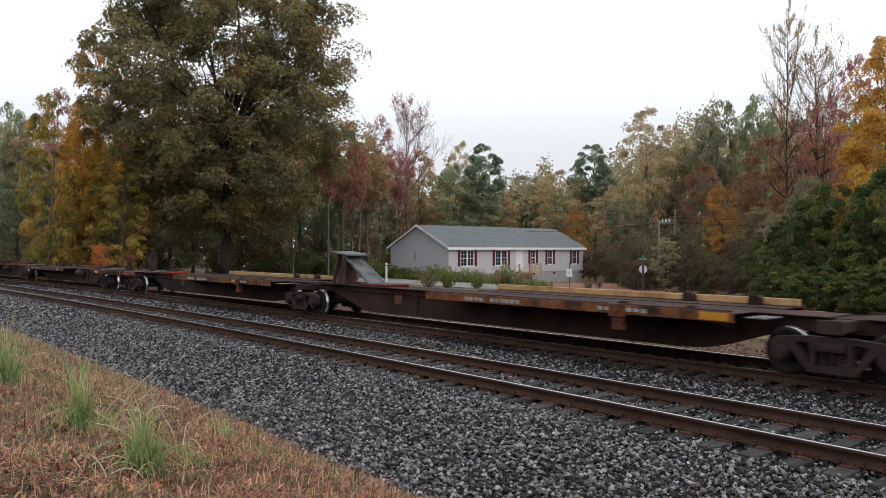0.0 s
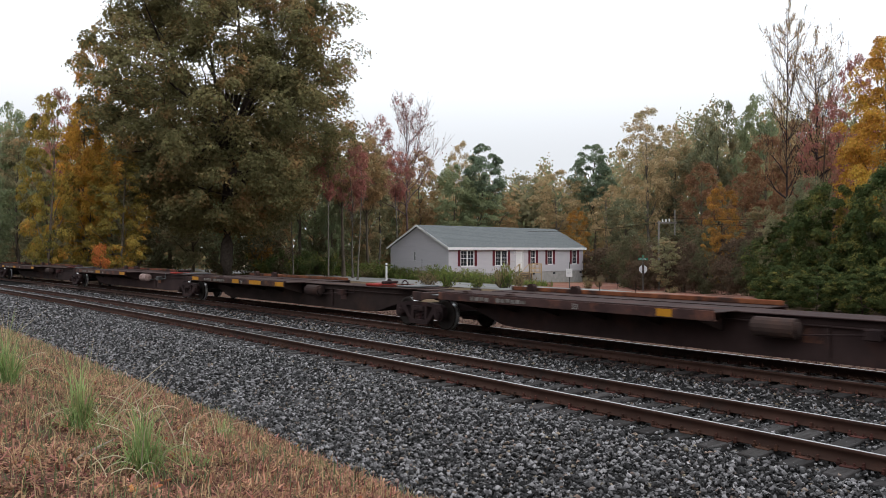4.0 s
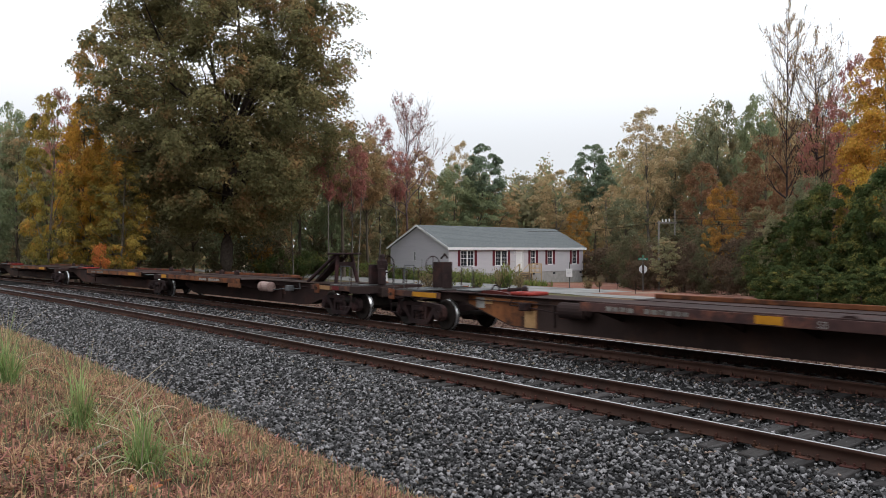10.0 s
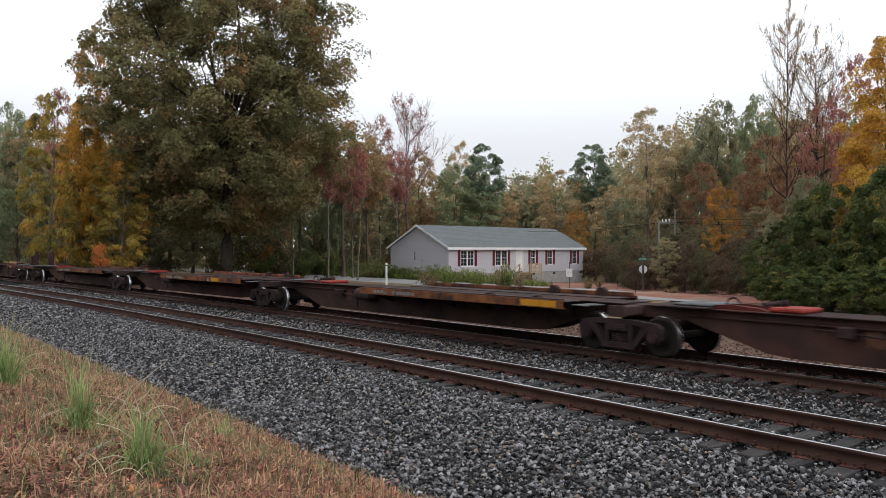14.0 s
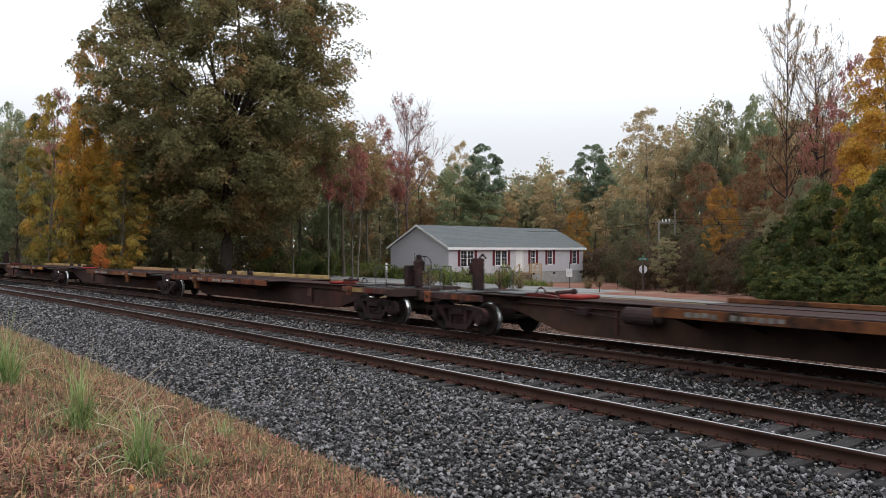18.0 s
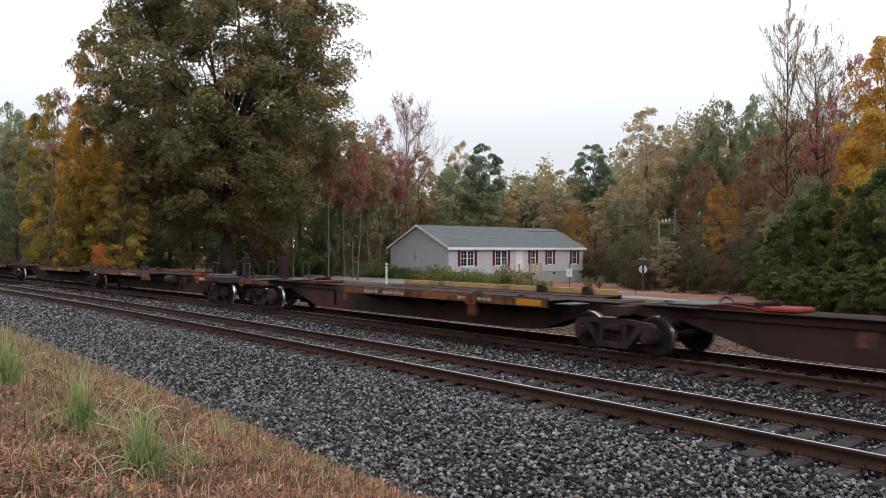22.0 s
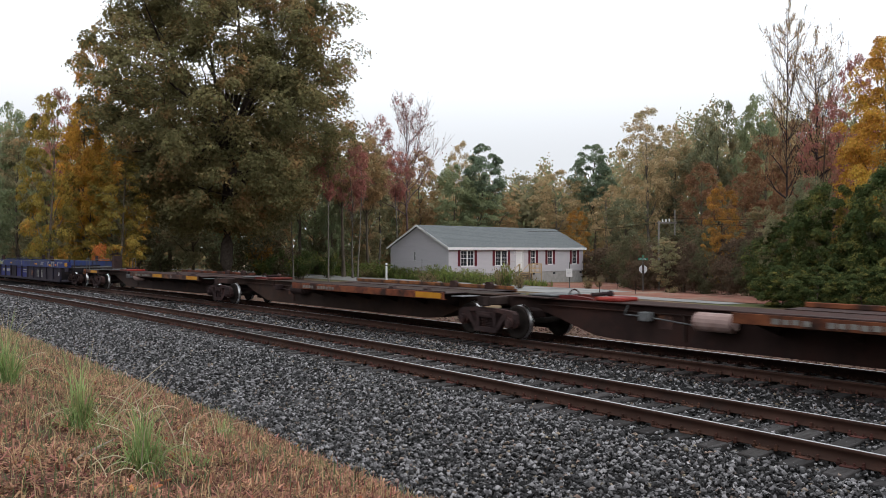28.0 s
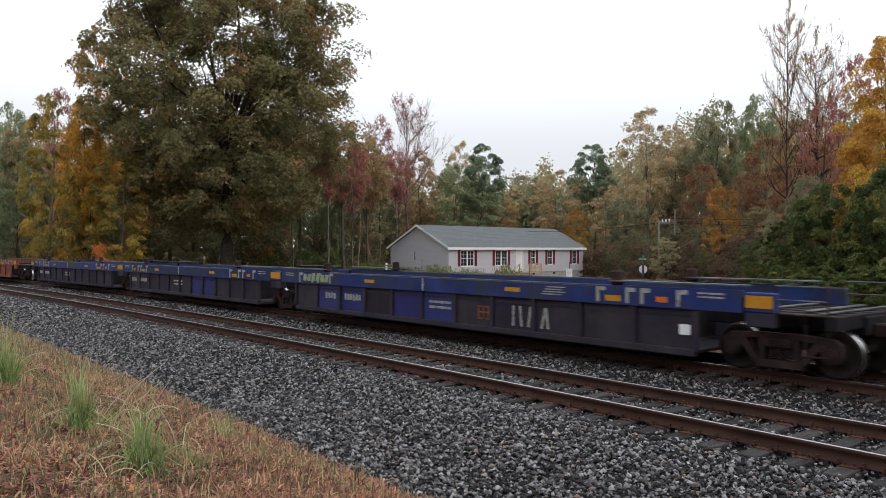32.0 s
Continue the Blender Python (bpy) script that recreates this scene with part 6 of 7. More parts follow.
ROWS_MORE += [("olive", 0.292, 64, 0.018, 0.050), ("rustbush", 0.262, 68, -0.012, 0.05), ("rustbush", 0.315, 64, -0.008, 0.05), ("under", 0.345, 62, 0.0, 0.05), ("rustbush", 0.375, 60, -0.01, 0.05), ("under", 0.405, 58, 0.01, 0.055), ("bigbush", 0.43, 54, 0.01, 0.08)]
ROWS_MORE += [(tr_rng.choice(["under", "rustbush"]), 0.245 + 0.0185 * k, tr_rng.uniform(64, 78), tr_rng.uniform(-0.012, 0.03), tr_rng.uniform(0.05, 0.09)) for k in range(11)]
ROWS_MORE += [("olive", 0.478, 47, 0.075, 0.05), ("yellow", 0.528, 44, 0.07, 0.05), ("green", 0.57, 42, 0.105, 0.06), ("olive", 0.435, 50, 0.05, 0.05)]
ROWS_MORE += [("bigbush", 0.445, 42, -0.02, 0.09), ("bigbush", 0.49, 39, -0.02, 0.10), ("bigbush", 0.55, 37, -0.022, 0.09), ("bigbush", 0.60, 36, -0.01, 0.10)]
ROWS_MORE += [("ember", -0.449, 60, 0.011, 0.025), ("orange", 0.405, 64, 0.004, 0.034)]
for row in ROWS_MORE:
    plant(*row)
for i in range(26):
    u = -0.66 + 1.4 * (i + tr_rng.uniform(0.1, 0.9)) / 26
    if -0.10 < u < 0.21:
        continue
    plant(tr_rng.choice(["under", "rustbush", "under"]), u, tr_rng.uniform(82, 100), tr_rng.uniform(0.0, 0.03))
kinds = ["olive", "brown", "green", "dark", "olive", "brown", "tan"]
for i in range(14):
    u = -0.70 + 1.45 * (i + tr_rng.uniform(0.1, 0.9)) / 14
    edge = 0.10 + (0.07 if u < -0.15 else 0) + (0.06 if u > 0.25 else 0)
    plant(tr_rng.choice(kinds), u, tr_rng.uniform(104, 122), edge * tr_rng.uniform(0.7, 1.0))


def far_wood(seed=9):
    """The depth of the wood behind the single trees: trunks and foliage to the ground, beyond counting."""
    rng = np.random.default_rng(seed)
    n = 150000
    u = rng.uniform(-0.85, 0.85, n)
    z = rng.uniform(118, 165, n)
    crest = 0.092 + 0.065 / (1 + np.exp((u + 0.12) * 30)) + 0.088 / (1 + np.exp(-(u - 0.27) * 30)) + 0.012 * np.sin(u * 61) + 0.010 * np.sin(u * 143 + 1)
    crest += 0.007 * np.sin(u * 331) * np.sin(u * 79 + 2) + 0.008 * np.sin(u * 211 + z * 0.21) + np.clip(rng.normal(0, 0.005, n), -0.01, 0.007)
    part_up = rng.uniform(0, 1, n) ** 0.95
    hgt = (crest * z + 4.2) * part_up
    fine = np.where(part_up > 0.86, 0.30, 0.54)
    c, s = math.cos(HEAD), math.sin(HEAD)
    p = np.stack([z * (-c + u * s), z * (s + u * c), hgt - 2.0], -1)
    sets = [(L_OLIVE, 0.40), (L_BROWN, 0.25), (L_DARK, 0.22), (L_GREEN, 0.13)]
    clump = (np.sin(u * 97) + np.sin(u * 53 + z * 0.3) + np.sin(hgt * 0.8 + u * 71)) / 3 * 0.5 + 0.5
    clump = np.argsort(np.argsort(clump + rng.normal(0, 0.13, n))) / n
    lo = 0.0
    for leaf, share in sets:
        m = (clump >= lo) & (clump < lo + share)
        lo += share
        tagged(new("far_wood", leaves_mesh("far_wood", p[m], fine[m], leaf, rng, flat=0.2)), "dense autumn wood behind the nearer trees", "wood", kind="stuff")


far_wood()


def shading_wood(seed=19):
    """Unseen wood added behind the eye and beyond the sides, to shade the near side of the track."""
    rng = np.random.default_rng(seed)
    n = 34000
    a = rng.uniform(radians(100), radians(262), n) + math.atan2(math.sin(HEAD), -math.cos(HEAD))
    d = rng.uniform(30, 46, n)
    crest = 13 + 3 * np.sin(a * 9) + 2 * np.sin(a * 23 + 1)
    hgt = crest * rng.uniform(0, 1, n) ** 0.8
    p = np.stack([d * np.cos(a), d * np.sin(a) - 4, hgt + 1.0], -1)
    off = p[:, 1] - KAP * p[:, 0] ** 2 / 2
    p = p[(off < -9) | (off > 34)]
    half = rng.random(len(p)) < 0.55
    for leaf, m in ((L_OLIVE, half), (L_BROWN, ~half)):
        tagged(new("far_wood", leaves_mesh("far_wood", p[m], 0.75, leaf, rng, flat=0.2)), "added unseen wood that shades the near side of the track", "wood", kind="stuff")


shading_wood()
# ---------------------------------------------------------------- road, yard and roadside things
tagged(sheet("road", steps(-220, -36, 4), steps(40.2, 46.6, 1.6), ASPHALT, 0.03, follow=False), "pale worn asphalt road", "road", kind="structure")
tagged(sheet("clay_yard", steps(-60, -20, 1.25), steps(46.9, 76, 1.2), CLAY, 0.02, follow=False, jag=1.2), "bare red clay yard beside the road", "yard", kind="structure")
tagged(sheet("road_edge", steps(-36, -24, 2), steps(39.6, 41.6, 1.0), ASPHALT, 0.03, follow=False, jag=0.3), "pale worn asphalt where the road bends off", "road", kind="structure")
tagged(sheet("dirt_shoulder", steps(-36, -23, 2), steps(41.7, 46.6, 1.2), CLAY, 0.028, follow=False, jag=0.6), "bare red clay where the paving ends", "yard", kind="structure")
tagged(sheet("driveway", steps(-58, -36, 2), steps(69.0, 72.0, 1.5), ASPHALT, 0.045, follow=False, jag=0.5), "pale gravel driveway across the clay", "driveway", kind="structure")

L_WEED = leafmat("leaf_weed", (0.123, 0.174, 0.046), (0.217, 0.261, 0.080), 0.5, 0.8, patch=(0.261, 0.217, 0.087))
L_DRYWEED = leafmat("dry_weed", (0.20, 0.15, 0.08), (0.30, 0.24, 0.13), 0.4, 0.8)
weed = tree_meshes("bush", 1.3, 0.9, L_WEED, 900, 0.085, 41)
weed2 = tree_meshes("bush", 1.0, 0.9, L_DRYWEED, 600, 0.075, 42)
wr = random.Random(8)
for i in range(44):
    x, y = -50 - 26 * (i + wr.random()) / 44, wr.uniform(46.9, 48.3)
    k = wr.uniform(0.5, 1.3)
    tree("weed_clump", "tall green weeds along the roadside", x, y, weed if wr.random() < 0.8 else weed2, "weeds before the house", wr.uniform(0, 360), k, k * wr.uniform(0.5, 1.25), "weeds")
for i in range(26):
    x, y = -76 - 34 * (i + wr.random()) / 26, wr.uniform(46.9, 50.5)
    k = wr.uniform(0.8, 1.7)
    tree("weed_clump", "tall green weeds along the roadside", x, y, weed if wr.random() < 0.7 else weed2, "weeds along the road", wr.uniform(0, 360), k, k, "weeds")
for i in range(12):
    x, y = -54 + 34 * (i + wr.random()) / 12, wr.uniform(47.5, 66)
    tree("weed_clump", "dry yellow weeds on the clay", x, y, weed2, "weeds on the clay", wr.uniform(0, 360), wr.uniform(0.4, 0.8), wr.uniform(0.4, 0.8), "weeds")
for u, z, k, kz, ms in ((0.077, 62.5, 1.0, 1.75, weed2), (0.083, 62.2, 0.8, 1.5, weed), (0.045, 62.0, 0.8, 1.25, weed), (0.006, 63.0, 0.9, 1.4, weed), (-0.02, 64.0, 0.9, 1.35, weed2), (0.10, 61.5, 0.7, 1.2, weed2)):
    x, y = place(u, z)
    tree("weed_clump", "tall straggling weed standing above the roadside growth", x, y, ms, "weeds before the house", wr.uniform(0, 360), k, kz, "weeds")
GRASS_BLADE = leafmat("grass_blade_green", (0.105, 0.154, 0.039), (0.196, 0.238, 0.070), 0.5, 0.6, patch=(0.308, 0.252, 0.112))


def blades(name, x, y, z, h, w, material, rng, lean=0.5):
    """Grass blades, each a strip bent over in two pieces; arrays of feet and heights."""
    n = len(x)
    a = rng.uniform(0, math.tau, n)
    side = np.stack([np.cos(a), np.sin(a), np.zeros(n)], -1) * (w / 2)[:, None]
    b = rng.uniform(0, math.tau, n)
    out = np.stack([np.cos(b), np.sin(b), np.zeros(n)], -1)
    ln = rng.uniform(0.1, 1.0, n) * lean
    p0 = np.stack([x, y, z], -1)
    p1 = p0 + (out * (ln * 0.35)[:, None] + np.array([0, 0, 1]) * (1 - 0.35 * ln[:, None] ** 2)) * (h * 0.55)[:, None]
    p2 = p1 + (out * (ln * 1.1)[:, None] + np.array([0, 0, 1]) * (0.75 - 1.0 * ln[:, None] ** 2)) * (h * 0.5)[:, None]
    v = np.stack([p0 - side, p0 + side, p1 + side * 0.8, p1 - side * 0.8, p2 + side * 0.15, p2 - side * 0.15], 1)
    f = np.array([(0, 1, 2, 3), (3, 2, 4, 5)])
    f = (np.arange(n) * 6)[:, None, None] + f[None]
    me = fill(name, v.reshape(-1, 3), f.reshape(-1, 4))
    me.materials.append(material)
    return me


gr = np.random.default_rng(17)
gx_, gy_ = gr.uniform(-80, -46, 5000), gr.uniform(46.7, 48.6, 5000)
gz_ = np.array([land(a, b) for a, b in zip(gx_, gy_)])
tagged(new("roadside_grass", blades("roadside_grass", gx_, gy_, gz_, gr.uniform(0.25, 0.7, 5000), np.full(5000, 0.05), GRASS_BLADE, gr)), "rough green grass along the road", "grass", kind="stuff")


def post(name, label, category, x, y):
    return thing(name, label, category, at=pose(x, y, land(x, y), 0, 0, 0))


FACE = math.degrees(HEAD)          # turns a sign's face to the track


def marker():
    x, y = place(-0.0741, 66)
    g = post("marker_post", "tall white marker post with a dark top", "post", x, y)
    bm = B()
    box(bm, -0.08, 0.08, -0.06, 0.06, -0.2, 2.0, 0.015)
    part("post", bm, WHITE, g)
    bm = B()
    box(bm, -0.083, 0.083, -0.063, 0.063, 1.72, 1.80)
    part("band", bm, IRON, g)


def stop_sign():
    x, y = place(0.2622, 58)
    g = thing("stop_sign", "stop sign seen from its bare back, under green street-name blades", "sign", at=pose(x, y, land(x, y), 0, 0, -FACE + 62))
    bm = B()
    rod(bm, (0, 0, -0.3), (0, 0, 2.55), 0.035, 8)
    part("post", bm, SIGN_STEEL, g, "dark steel sign post")
    bm = B()
    slab(bm, [(0.33 * math.cos(math.pi / 8 + k * math.pi / 4), 1.72 + 0.33 * math.sin(math.pi / 8 + k * math.pi / 4)) for k in range(8)], 0.04, 0.048)
    part("sign_plate", bm, surf("bare_aluminium", (0.48, 0.49, 0.50), (0.58, 0.59, 0.60), 0.5, 0.45, 0.4, 0.05), g, "bare pale aluminium sign back")
    bm = B()
    box(bm, -0.075, 0.075, 0.015, 0.07, 1.42, 2.02)
    part("strap", bm, IRON, g)
    green = surf("street_blade_green", (0.03, 0.13, 0.085), (0.04, 0.17, 0.11), 0.4, 0.5, 0, 0.02)
    bm = B()
    box(bm, -0.36, 0.36, -0.008, 0.008, 2.40, 2.58, 0.004)
    blade = part("name_blade", bm, green, g, "green street-name blade")
    bm = B()
    bars(bm, -0.26, -0.012, 2.46, 0.5, 0.06, 7)
    part("lettering", bm, WHITE, blade)
    bm = B()
    box(bm, -0.008, 0.008, -0.36, 0.36, 2.60, 2.78, 0.004)
    part("name_blade", bm, green, g, "green street-name blade")


def yard_sign():
    x, y = place(0.1659, 66)
    g = thing("yard_sign", "small square white sign on a thin dark post", "sign", at=pose(x, y, land(x, y), 0, 0, FACE - 90 + 52))
    bm = B()
    box(bm, -0.03, 0.03, -0.03, 0.03, -0.2, 2.25)
    part("post", bm, SIGN_STEEL, g)
    bm = B()
    box(bm, -0.36, 0.36, -0.055, -0.035, 0.96, 1.66, 0.008)
    pl = part("board", bm, WHITE, g, "white sign board")
    bm = B()
    for k in range(1, 4):
        box(bm, -0.22, 0.22 - 0.08 * (k % 2), -0.060, -0.054, 1.10 + 0.12 * k, 1.125 + 0.12 * k)
    part("lettering", bm, SIDING, pl, "faint unreadable lines")


def utility_pole():
    x, y = place(0.2829, 70)
    g = post("utility_pole", "weathered wooden utility pole with crossarm and insulators", "pole", x, y)
    g.rotation_euler = (0, 0, radians(FACE - 90 + 100))
    bm = B()
    rod(bm, (0, 0, -0.5), (0, 0, 6.35), 0.10, 10, 0.08)
    part("pole", bm, POLE_WOOD, g)
    bm = B()
    box(bm, -0.15, 1.65, -0.06, 0.06, 6.08, 6.24, 0.01)
    part("crossarm", bm, POLE_WOOD, g, "pale crossarm")
    bm = B()
    rod(bm, (0.05, 0.0, 6.0), (0.9, 0.0, 4.9), 0.025, 6)
    part("guy_brace", bm, SIGN_STEEL, g)
    for k in range(3):
        bm = B()
        rod(bm, (0.35 + 0.3 * k, 0, 6.22), (0.35 + 0.3 * k, 0, 6.5), 0.07, 8)
        part("fuse_can", bm, WHITE, g, "pale grey cut-out can")
    bm = B()
    rod(bm, (1.45, 0, 5.0), (1.45, 0, 7.3), 0.06, 8)
    part("arm_post", bm, POLE_WOOD, g)
    wire = bpy.data.curves.new("wire", "CURVE")
    wire.dimensions, wire.bevel_depth, wire.bevel_resolution = "3D", 0.018, 1
    for x1, y1, z1, dz in ((26, -8, 6.2, 0.0), (-12, 10, 6.4, 0.0), (26, -8, 6.9, 0.35)):
        sp = wire.splines.new("POLY")
        sp.points.add(10)
        for i in range(11):
            t = i / 10
            sp.points[i].co = (t * x1 + 0.6, t * y1, 6.25 + dz + (z1 - 0.8 - 6.25) * t - 1.2 * t * (1 - t), 1)
    tmp = bpy.data.objects.new("wire", wire)
    me = bpy.data.meshes.new_from_object(tmp)
    bpy.data.objects.remove(tmp)
    me.materials.append(IRON)
    part("wire", me, IRON, g, "thin sagging power wires")


def stake(u, z, h):
    x, y = place(u, z)
    g = post("stake", "thin dark survey stake in the clay", "stake", x, y)
    bm = B()
    rod(bm, (0, 0, -0.1), (0.03, 0.02, h), 0.025, 6, 0.018)
    part("stick", bm, IRON, g)


marker()
stop_sign()
yard_sign()
utility_pole()
for u, z, h in ((0.205, 56, 0.75), (0.252, 54, 0.8), (0.228, 60, 0.6), (-0.028, 72, 2.2), (0.006, 74, 1.3), (0.113, 68, 1.9)):
    stake(u, z, h)
# ---------------------------------------------------------------- the grassy bank in the foreground
tagged(sheet("bank", steps(-45, 8, 0.35), steps(-8, 4.95, 0.25), BANK, 0.045), "brown dry-grass bank beside the ballast", "bank", kind="structure")
STRAW = leafmat("straw", (0.2464, 0.1260, 0.0890), (0.5620, 0.3480, 0.2210), 0.75, 0.30, patch=(0.2033, 0.0875, 0.0680))
STRAW_PALE = leafmat("straw_pale", (0.450, 0.349, 0.191), (0.619, 0.506, 0.304), 0.35, 0.5)
GREEN_GRASS = leafmat("green_grass", (0.094, 0.140, 0.064), (0.176, 0.222, 0.118), 0.4, 0.4, patch=(0.247, 0.218, 0.095))


def scatter(count, x0, x1, n0, n1, rng, bias=1.0):
    x = x1 - (x1 - x0) * rng.uniform(0, 1, count) ** bias
    n = n0 + (n1 - n0) * rng.uniform(0, 1, count)
    edge = n1 - 0.40 * rng.uniform(0, 1, count) ** 2 + np.array([0.28 * noise.noise((a * 0.8, 1.5, 9.0)) + 0.16 * noise.noise((a * 2.7, 4.5, 9.0)) for a in x]) - 0.2 * np.clip((x + 13) / 5, 0, 1)
    n = np.minimum(n, edge)
    y = n + KAP * x * x / 2
    z = np.array([land(a, b) for a, b in zip(x, y)]) + 0.045
    return x, y, z


g1 = np.random.default_rng(51)
# matted straw lying nearly flat
c = 84000
x, y, z = scatter(c, -16, 3.0, -3.0, 5.0, g1, 1.0)
d = g1.uniform(0, math.tau, c)
ln, wd = g1.uniform(0.03, 0.15, c), g1.uniform(0.003, 0.0105, c)
tilt = g1.normal(0.12, 0.28, c)
dirv = np.stack([np.cos(d) * np.cos(tilt), np.sin(d) * np.cos(tilt), np.sin(tilt)], -1)
sid = np.stack([-np.sin(d), np.cos(d), np.zeros(c)], -1)
p = np.stack([x, y, z + g1.uniform(0, 0.03, c)], -1)
open_ground = np.array([noise.noise((a * 1.7, b * 1.7, 21.0)) + 0.5 * noise.noise((a * 5, b * 5, 22.0)) for a, b in zip(x, y)]) < -0.32
p[open_ground, 2] -= 0.12
v = np.stack([p - dirv * ln[:, None] - sid * wd[:, None], p - dirv * ln[:, None] + sid * wd[:, None], p + dirv * ln[:, None] + sid * wd[:, None], p + dirv * ln[:, None] - sid * wd[:, None]], 1)
me = fill("straw_mat", v.reshape(-1, 3), np.arange(c * 4).reshape(c, 4))
me.materials.append(STRAW)
tagged(new("straw_mat", me), "matted rust-brown dead grass and needles on the bank", "dry grass", kind="stuff")
# upright dead grass
x, y, z = scatter(28000, -34, 3.0, -3.0, 5.05, g1, 1.2)
me = blades("dead_grass", x, y, z, g1.uniform(0.05, 0.22, len(x)), g1.uniform(0.005, 0.014, len(x)), STRAW, g1, 0.9)
tagged(new("dead_grass", me), "short dry tan grass on the bank", "dry grass", kind="stuff")
x, y, z = scatter(15000, -34, 3.0, -3.0, 5.0, g1, 1.2)
me = blades("pale_grass", x, y, z, g1.uniform(0.08, 0.26, len(x)), g1.uniform(0.003, 0.009, len(x)), STRAW_PALE, g1, 1.0)
tagged(new("pale_grass", me), "bleached straw stalks on the bank", "dry grass", kind="stuff")
RUST_GRASS = leafmat("rust_grass", (0.1815, 0.0735, 0.0520), (0.3610, 0.1670, 0.1090), 0.7, 0.5)
x, y, z = scatter(16000, -34, 3.0, -3.0, 5.05, g1, 1.2)
keep = np.array([noise.noise((a * 0.45, b * 0.45, 12.0)) > -0.05 for a, b in zip(x, y)])
x, y, z = x[keep], y[keep], z[keep]
me = blades("rust_grass", x, y, z, g1.uniform(0.05, 0.20, len(x)), g1.uniform(0.006, 0.015, len(x)), RUST_GRASS, g1, 1.0)
tagged(new("rust_grass", me), "rust-brown withered grass in patches on the bank", "dry grass", kind="stuff")
# thin green growth in patches
x, y, z = scatter(33000, -34, 3.0, -3.0, 4.9, g1, 1.2)
keep = np.array([noise.noise((a * 0.8, b * 0.8, 7.0)) > -0.18 for a, b in zip(x, y)])
x, y, z = x[keep], y[keep], z[keep]
me = blades("green_grass", x, y, z, g1.uniform(0.05, 0.24, len(x)), g1.uniform(0.004, 0.011, len(x)), GREEN_GRASS, g1, 0.8)
tagged(new("green_grass", me), "thin green grass shoots among the straw", "grass", kind="stuff")


# short reddish-brown litter, thicker in some patches
LITTER = leafmat("brown_litter", (0.1685, 0.0785, 0.0570), (0.3480, 0.1970, 0.1430), 0.75, 0.3, patch=(0.1102, 0.0590, 0.0450))
c = 52000
x, y, z = scatter(c, -14, 3.0, -3.0, 5.1, g1, 1.0)
keep = np.array([noise.noise((a * 0.55, b * 0.55, 3.0)) + 0.25 * noise.noise((a * 2.1, b * 2.1, 4.0)) > -0.06 for a, b in zip(x, y)])
p = np.stack([x, y, z + g1.uniform(0.01, 0.05, c)], -1)[keep]
me = leaves_mesh("brown_litter", p, 0.019, LITTER, g1, flat=-1.2, long=1.9)
tagged(new("brown_litter", me), "reddish-brown needles and leaf crumbs on the bank", "litter", kind="stuff")


def meet(u, w):
    """Where a line from the eye with side slope u and downward slope w meets the bank."""
    z = 1.0
    while z < 60:
        px, py = place(u, z)
        if EYE[2] - w * z <= land(px, py):
            return px, py
        z += 0.02
    return place(u, 30)


def tuft(u, w, h, n, seed, spread=0.10):
    rng = np.random.default_rng(seed)
    px, py = meet(u, w)
    g = thing("grass_tuft", "clump of tall blue-green onion grass with pale tips", "grass", at=pose(px, py, land(px, py) + 0.04), group="green tufts on the bank")
    fx, fy = rng.normal(0, spread * 0.45, n), rng.normal(0, spread * 0.45, n)
    me = blades("blades", fx, fy, np.full(n, -0.02), h * rng.uniform(0.45, 1.1, n), rng.uniform(0.005, 0.011, n), TUFT, rng, 1.45)
    part("foliage", me, None, g)
    k = max(4, n // 8)
    me = blades("dry_blades", rng.normal(0, spread * 0.5, k), rng.normal(0, spread * 0.5, k), np.full(k, -0.02), h * rng.uniform(0.7, 1.25, k), rng.uniform(0.004, 0.008, k), STRAW_PALE, rng, 1.1)
    part("dry_foliage", me, None, g, "bleached bent blades")


TUFT = leafmat("tuft_blue_green", (0.190, 0.302, 0.095), (0.370, 0.482, 0.213), 0.4, 0.3, patch=(0.224, 0.246, 0.101))
for i, (u, w, h, n) in enumerate(((-0.475, 0.243, 0.95, 240), (-0.392, 0.300, 0.80, 260), (-0.570, 0.180, 1.15, 240), (-0.335, 0.288, 0.45, 34), (-0.292, 0.250, 0.45, 50), (-0.25, 0.275, 0.2, 24),
                                  (-0.555, 0.155, 0.3, 40), (-0.42, 0.20, 0.24, 40), (-0.45, 0.27, 0.16, 20), (-0.30, 0.22, 0.22, 30))):
    tuft(u, w, h, n, 60 + i, 0.10 + 0.07 * (i > 2))


def stick(u0, w0, u1, w1, r, label, mat, lift=0.03):
    a, b = meet(u0, w0), meet(u1, w1)
    pa, pb = Vector((*a, land(*a) + 0.075)), Vector((*b, land(*b) + 0.075))
    g = thing("twig", label, "twig", at=pose(pa.x, pa.y, pa.z))
    d = pb - pa
    mid = d * 0.5 + Vector((0.04, 0.02, lift))
    v, f = [], []
    tube(v, f, [(0, 0, 0), tuple(d * 0.25 + Vector((0.02, -0.02, lift * 0.6))), tuple(mid), tuple(d)], [r, r * 0.9, r * 0.7, r * 0.35], 6)
    me = fill("stem", v, f, True)
    me.materials.append(mat)
    part("stem", me, None, g)


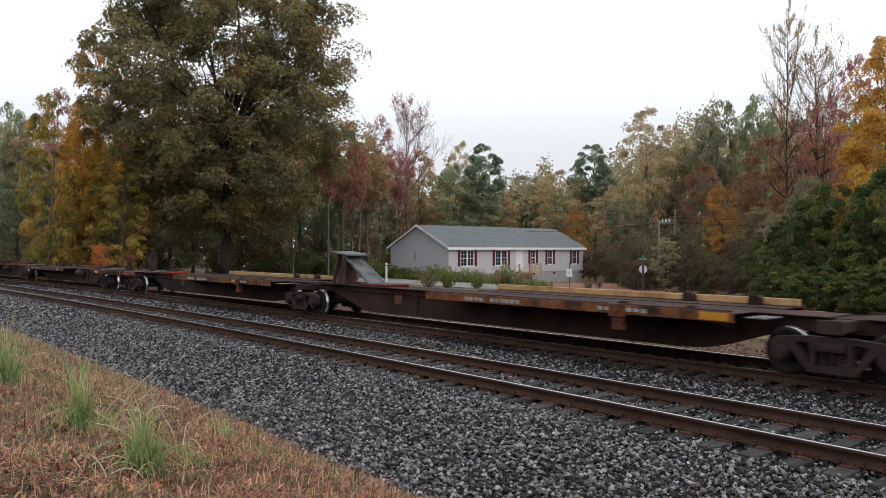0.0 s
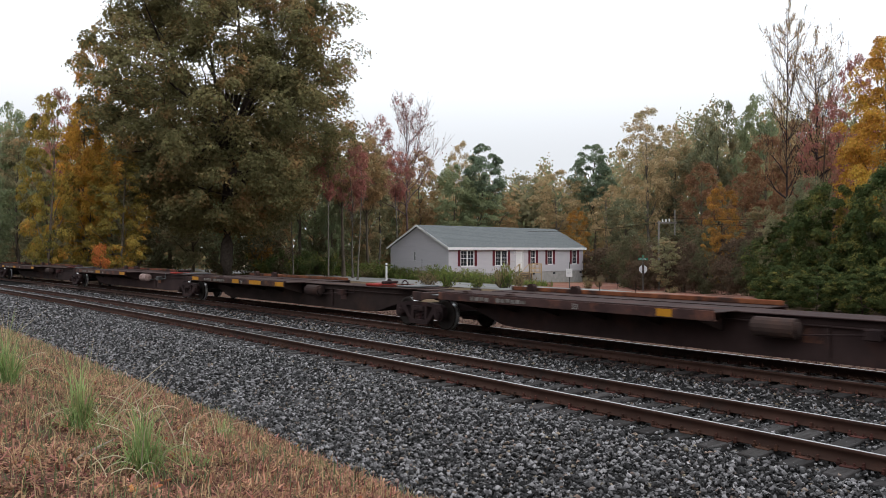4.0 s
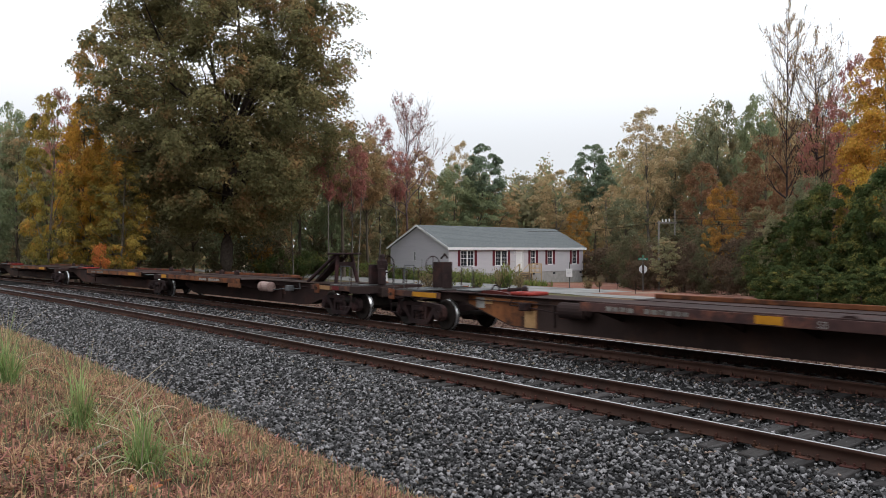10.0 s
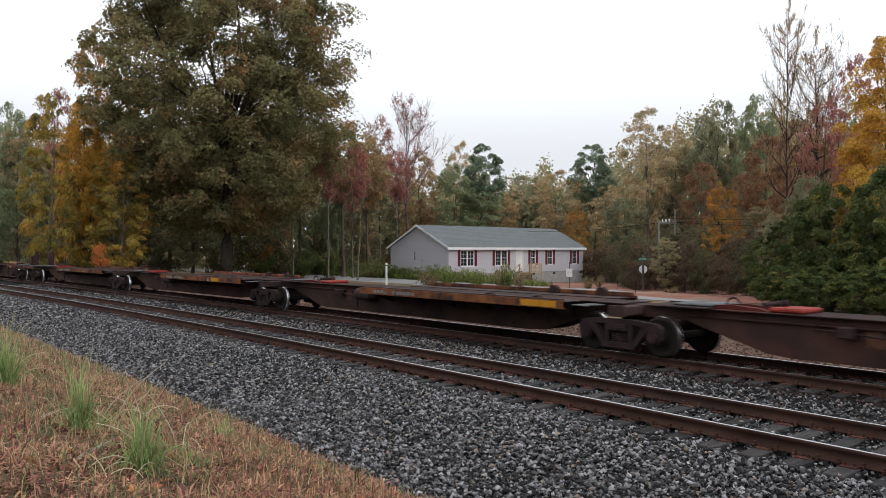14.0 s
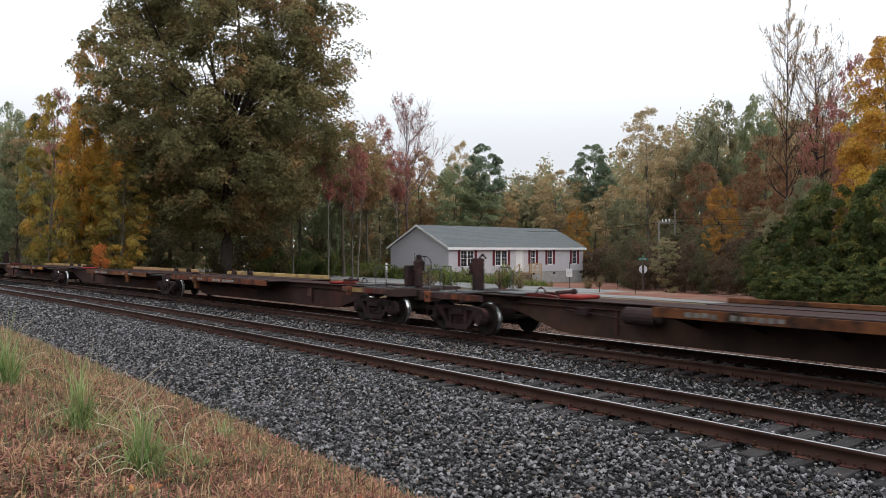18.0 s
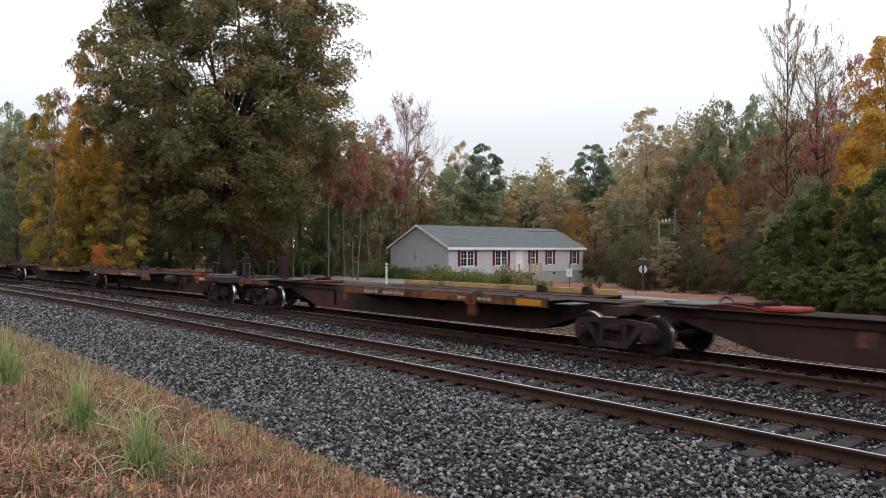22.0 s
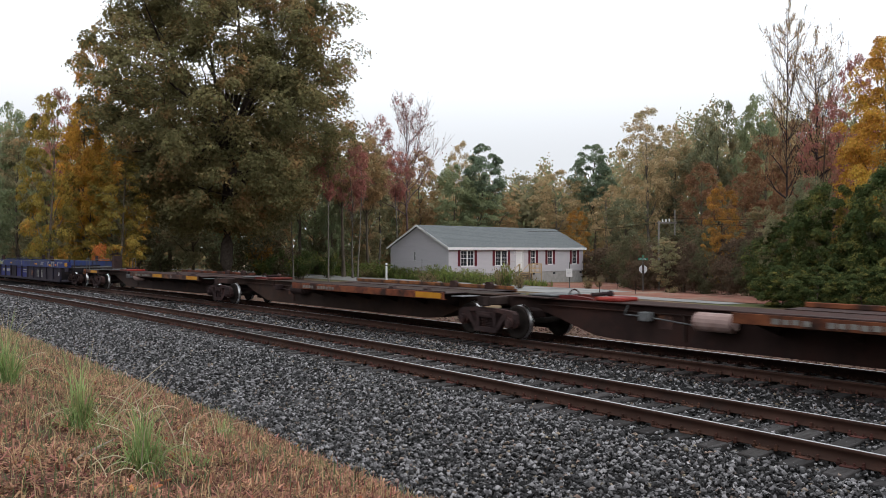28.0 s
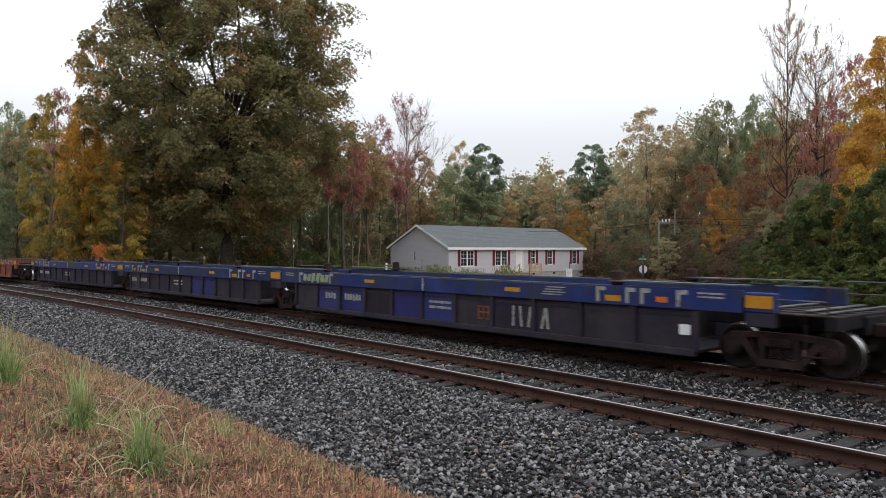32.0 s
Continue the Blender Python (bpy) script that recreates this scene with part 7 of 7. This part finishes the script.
DEADWOOD = surf("dead_twig", (0.24, 0.19, 0.15), (0.40, 0.34, 0.28), 0.1, 0.9, 0, 0.3)
stick(-0.485, 0.292, -0.425, 0.255, 0.014, "bleached dead branch lying on the dry grass", DEADWOOD)
stick(-0.425, 0.255, -0.36, 0.215, 0.008, "thin dead branch lying on the dry grass", DEADWOOD, 0.1)
stick(-0.46, 0.21, -0.40, 0.235, 0.007, "thin dark dead twig on the bank", BARK, 0.08)
stick(-0.40, 0.26, -0.30, 0.19, 0.006, "thin dark dead twig on the bank", BARK, 0.22)
stick(-0.58, 0.15, -0.54, 0.16, 0.008, "bleached dead branch lying on the dry grass", DEADWOOD, 0.12)


def leaf_litter(count=170, seed=71):
    """Single fallen leaves on the bank, curled a little, each its own piece of one litter."""
    rng = np.random.default_rng(seed)
    x, y, z = scatter(count, -14, -2.5, -1.0, 5.4, rng, 1.4)
    g = thing("fallen_leaves", "scattered fallen orange and brown leaves on the bank", "leaves")
    bm = B()
    ring = [bm.verts.new((0.045 * math.cos(k * math.tau / 10) * (1 + 0.25 * (k % 2)), 0.032 * math.sin(k * math.tau / 10) * (1 + 0.25 * (k % 2)), 0.012 * math.cos(2 * k * math.tau / 10))) for k in range(10)]
    mid = bm.verts.new((0, 0, 0.002))
    for k in range(10):
        bm.faces.new((mid, ring[k], ring[(k + 1) % 10]))
    leaf = mesh_of("leaf", bm, surf("fallen_leaf", (0.22, 0.075, 0.03), (0.36, 0.17, 0.06), 0.03, 0.8, 0, 0.1, vary=0.5))
    for a, b, c in zip(x, y, z):
        part("leaf", leaf, None, g, at=pose(a, b, c + 0.03, *rng.uniform(-30, 30, 2), rng.uniform(0, 360)))



STALK = surf("bleached_stalk", (0.50, 0.42, 0.28), (0.66, 0.58, 0.42), 0.2, 0.7, 0, 0.05, vary=0.25)


def stalks(u, w, h, n, seed, label):
    """Single long bleached stalks that rise from one foot and arch over."""
    rnd = random.Random(seed)
    px, py = meet(u, w)
    g = thing("dry_stalks", label, "grass", at=pose(px, py, land(px, py) + 0.04), group="arching stalks on the bank")
    for _ in range(n):
        a, lean, ln = rnd.uniform(0, math.tau), rnd.uniform(0.15, 0.75), h * rnd.uniform(0.6, 1.15)
        pts, q, up = [Vector((rnd.uniform(-0.1, 0.1), rnd.uniform(-0.1, 0.1), -0.02))], Vector((math.cos(a), math.sin(a), 0)), 1.35 - lean * 0.5
        for k in range(7):
            pts.append(pts[-1] + (q * math.cos(up) + Vector((0, 0, math.sin(up)))) * ln / 7)
            up -= lean * rnd.uniform(0.25, 0.75)
        r = rnd.uniform(0.0042, 0.0068)
        v, f = [], []
        tube(v, f, [tuple(p) for p in pts], [r * (1 - 0.09 * k) for k in range(8)], 4)
        me = fill("stalk", v, f, True)
        me.materials.append(STALK)
        part("stalk", me, None, g)


for i, (u, w, h, n) in enumerate(((-0.44, 0.245, 0.95, 6), (-0.385, 0.30, 0.85, 7), (-0.35, 0.27, 0.8, 4), (-0.49, 0.235, 0.8, 4), (-0.57, 0.18, 0.9, 5), (-0.40, 0.23, 0.6, 4), (-0.30, 0.255, 0.5, 4), (-0.46, 0.31, 0.45, 4))):
    stalks(u, w, h, n, 90 + i, "long bleached grass stalks arching over the bank")
leaf_litter()
# ---------------------------------------------------------------- what moves
def on_track(s):
    return Vector((s, FAR_Y + bend(s), 0.0))


def motions():
    for car, front, rear in UNITS:
        rows = []
        for k in range(33):
            a, b = on_track(front + SPEED * k), on_track(rear + SPEED * k)
            c, d = (a + b) / 2, a - b
            rows.append((float(k), pose(c.x, c.y, 0, 0, 0, math.degrees(math.atan2(d.y, d.x)))))
        walk(car, rows)
    step = math.degrees(SPEED / WHEEL_R / FPS)
    for w, dx, place in SPIN:
        t0 = max(0.0, (-78.0 - place) / SPEED)
        t1 = min(32.0, (3.0 - place) / SPEED)
        rows = [(0.0, pose(dx, 0, WHEEL_R))]
        if t1 > t0 + 0.2:
            k0, k1 = int(t0 * FPS) + 1, int(t1 * FPS)
            rows += [(k / FPS, pose(dx, 0, WHEEL_R) @ Matrix.Rotation(radians(step * (k - k0)), 4, "Y")) for k in range(k0, k1 + 1)]
            last = rows[-1][1]
        else:
            last = rows[0][1]
        if rows[-1][0] < 31.9:
            rows.append((32.0, last))
        walk(w, rows)


motions()
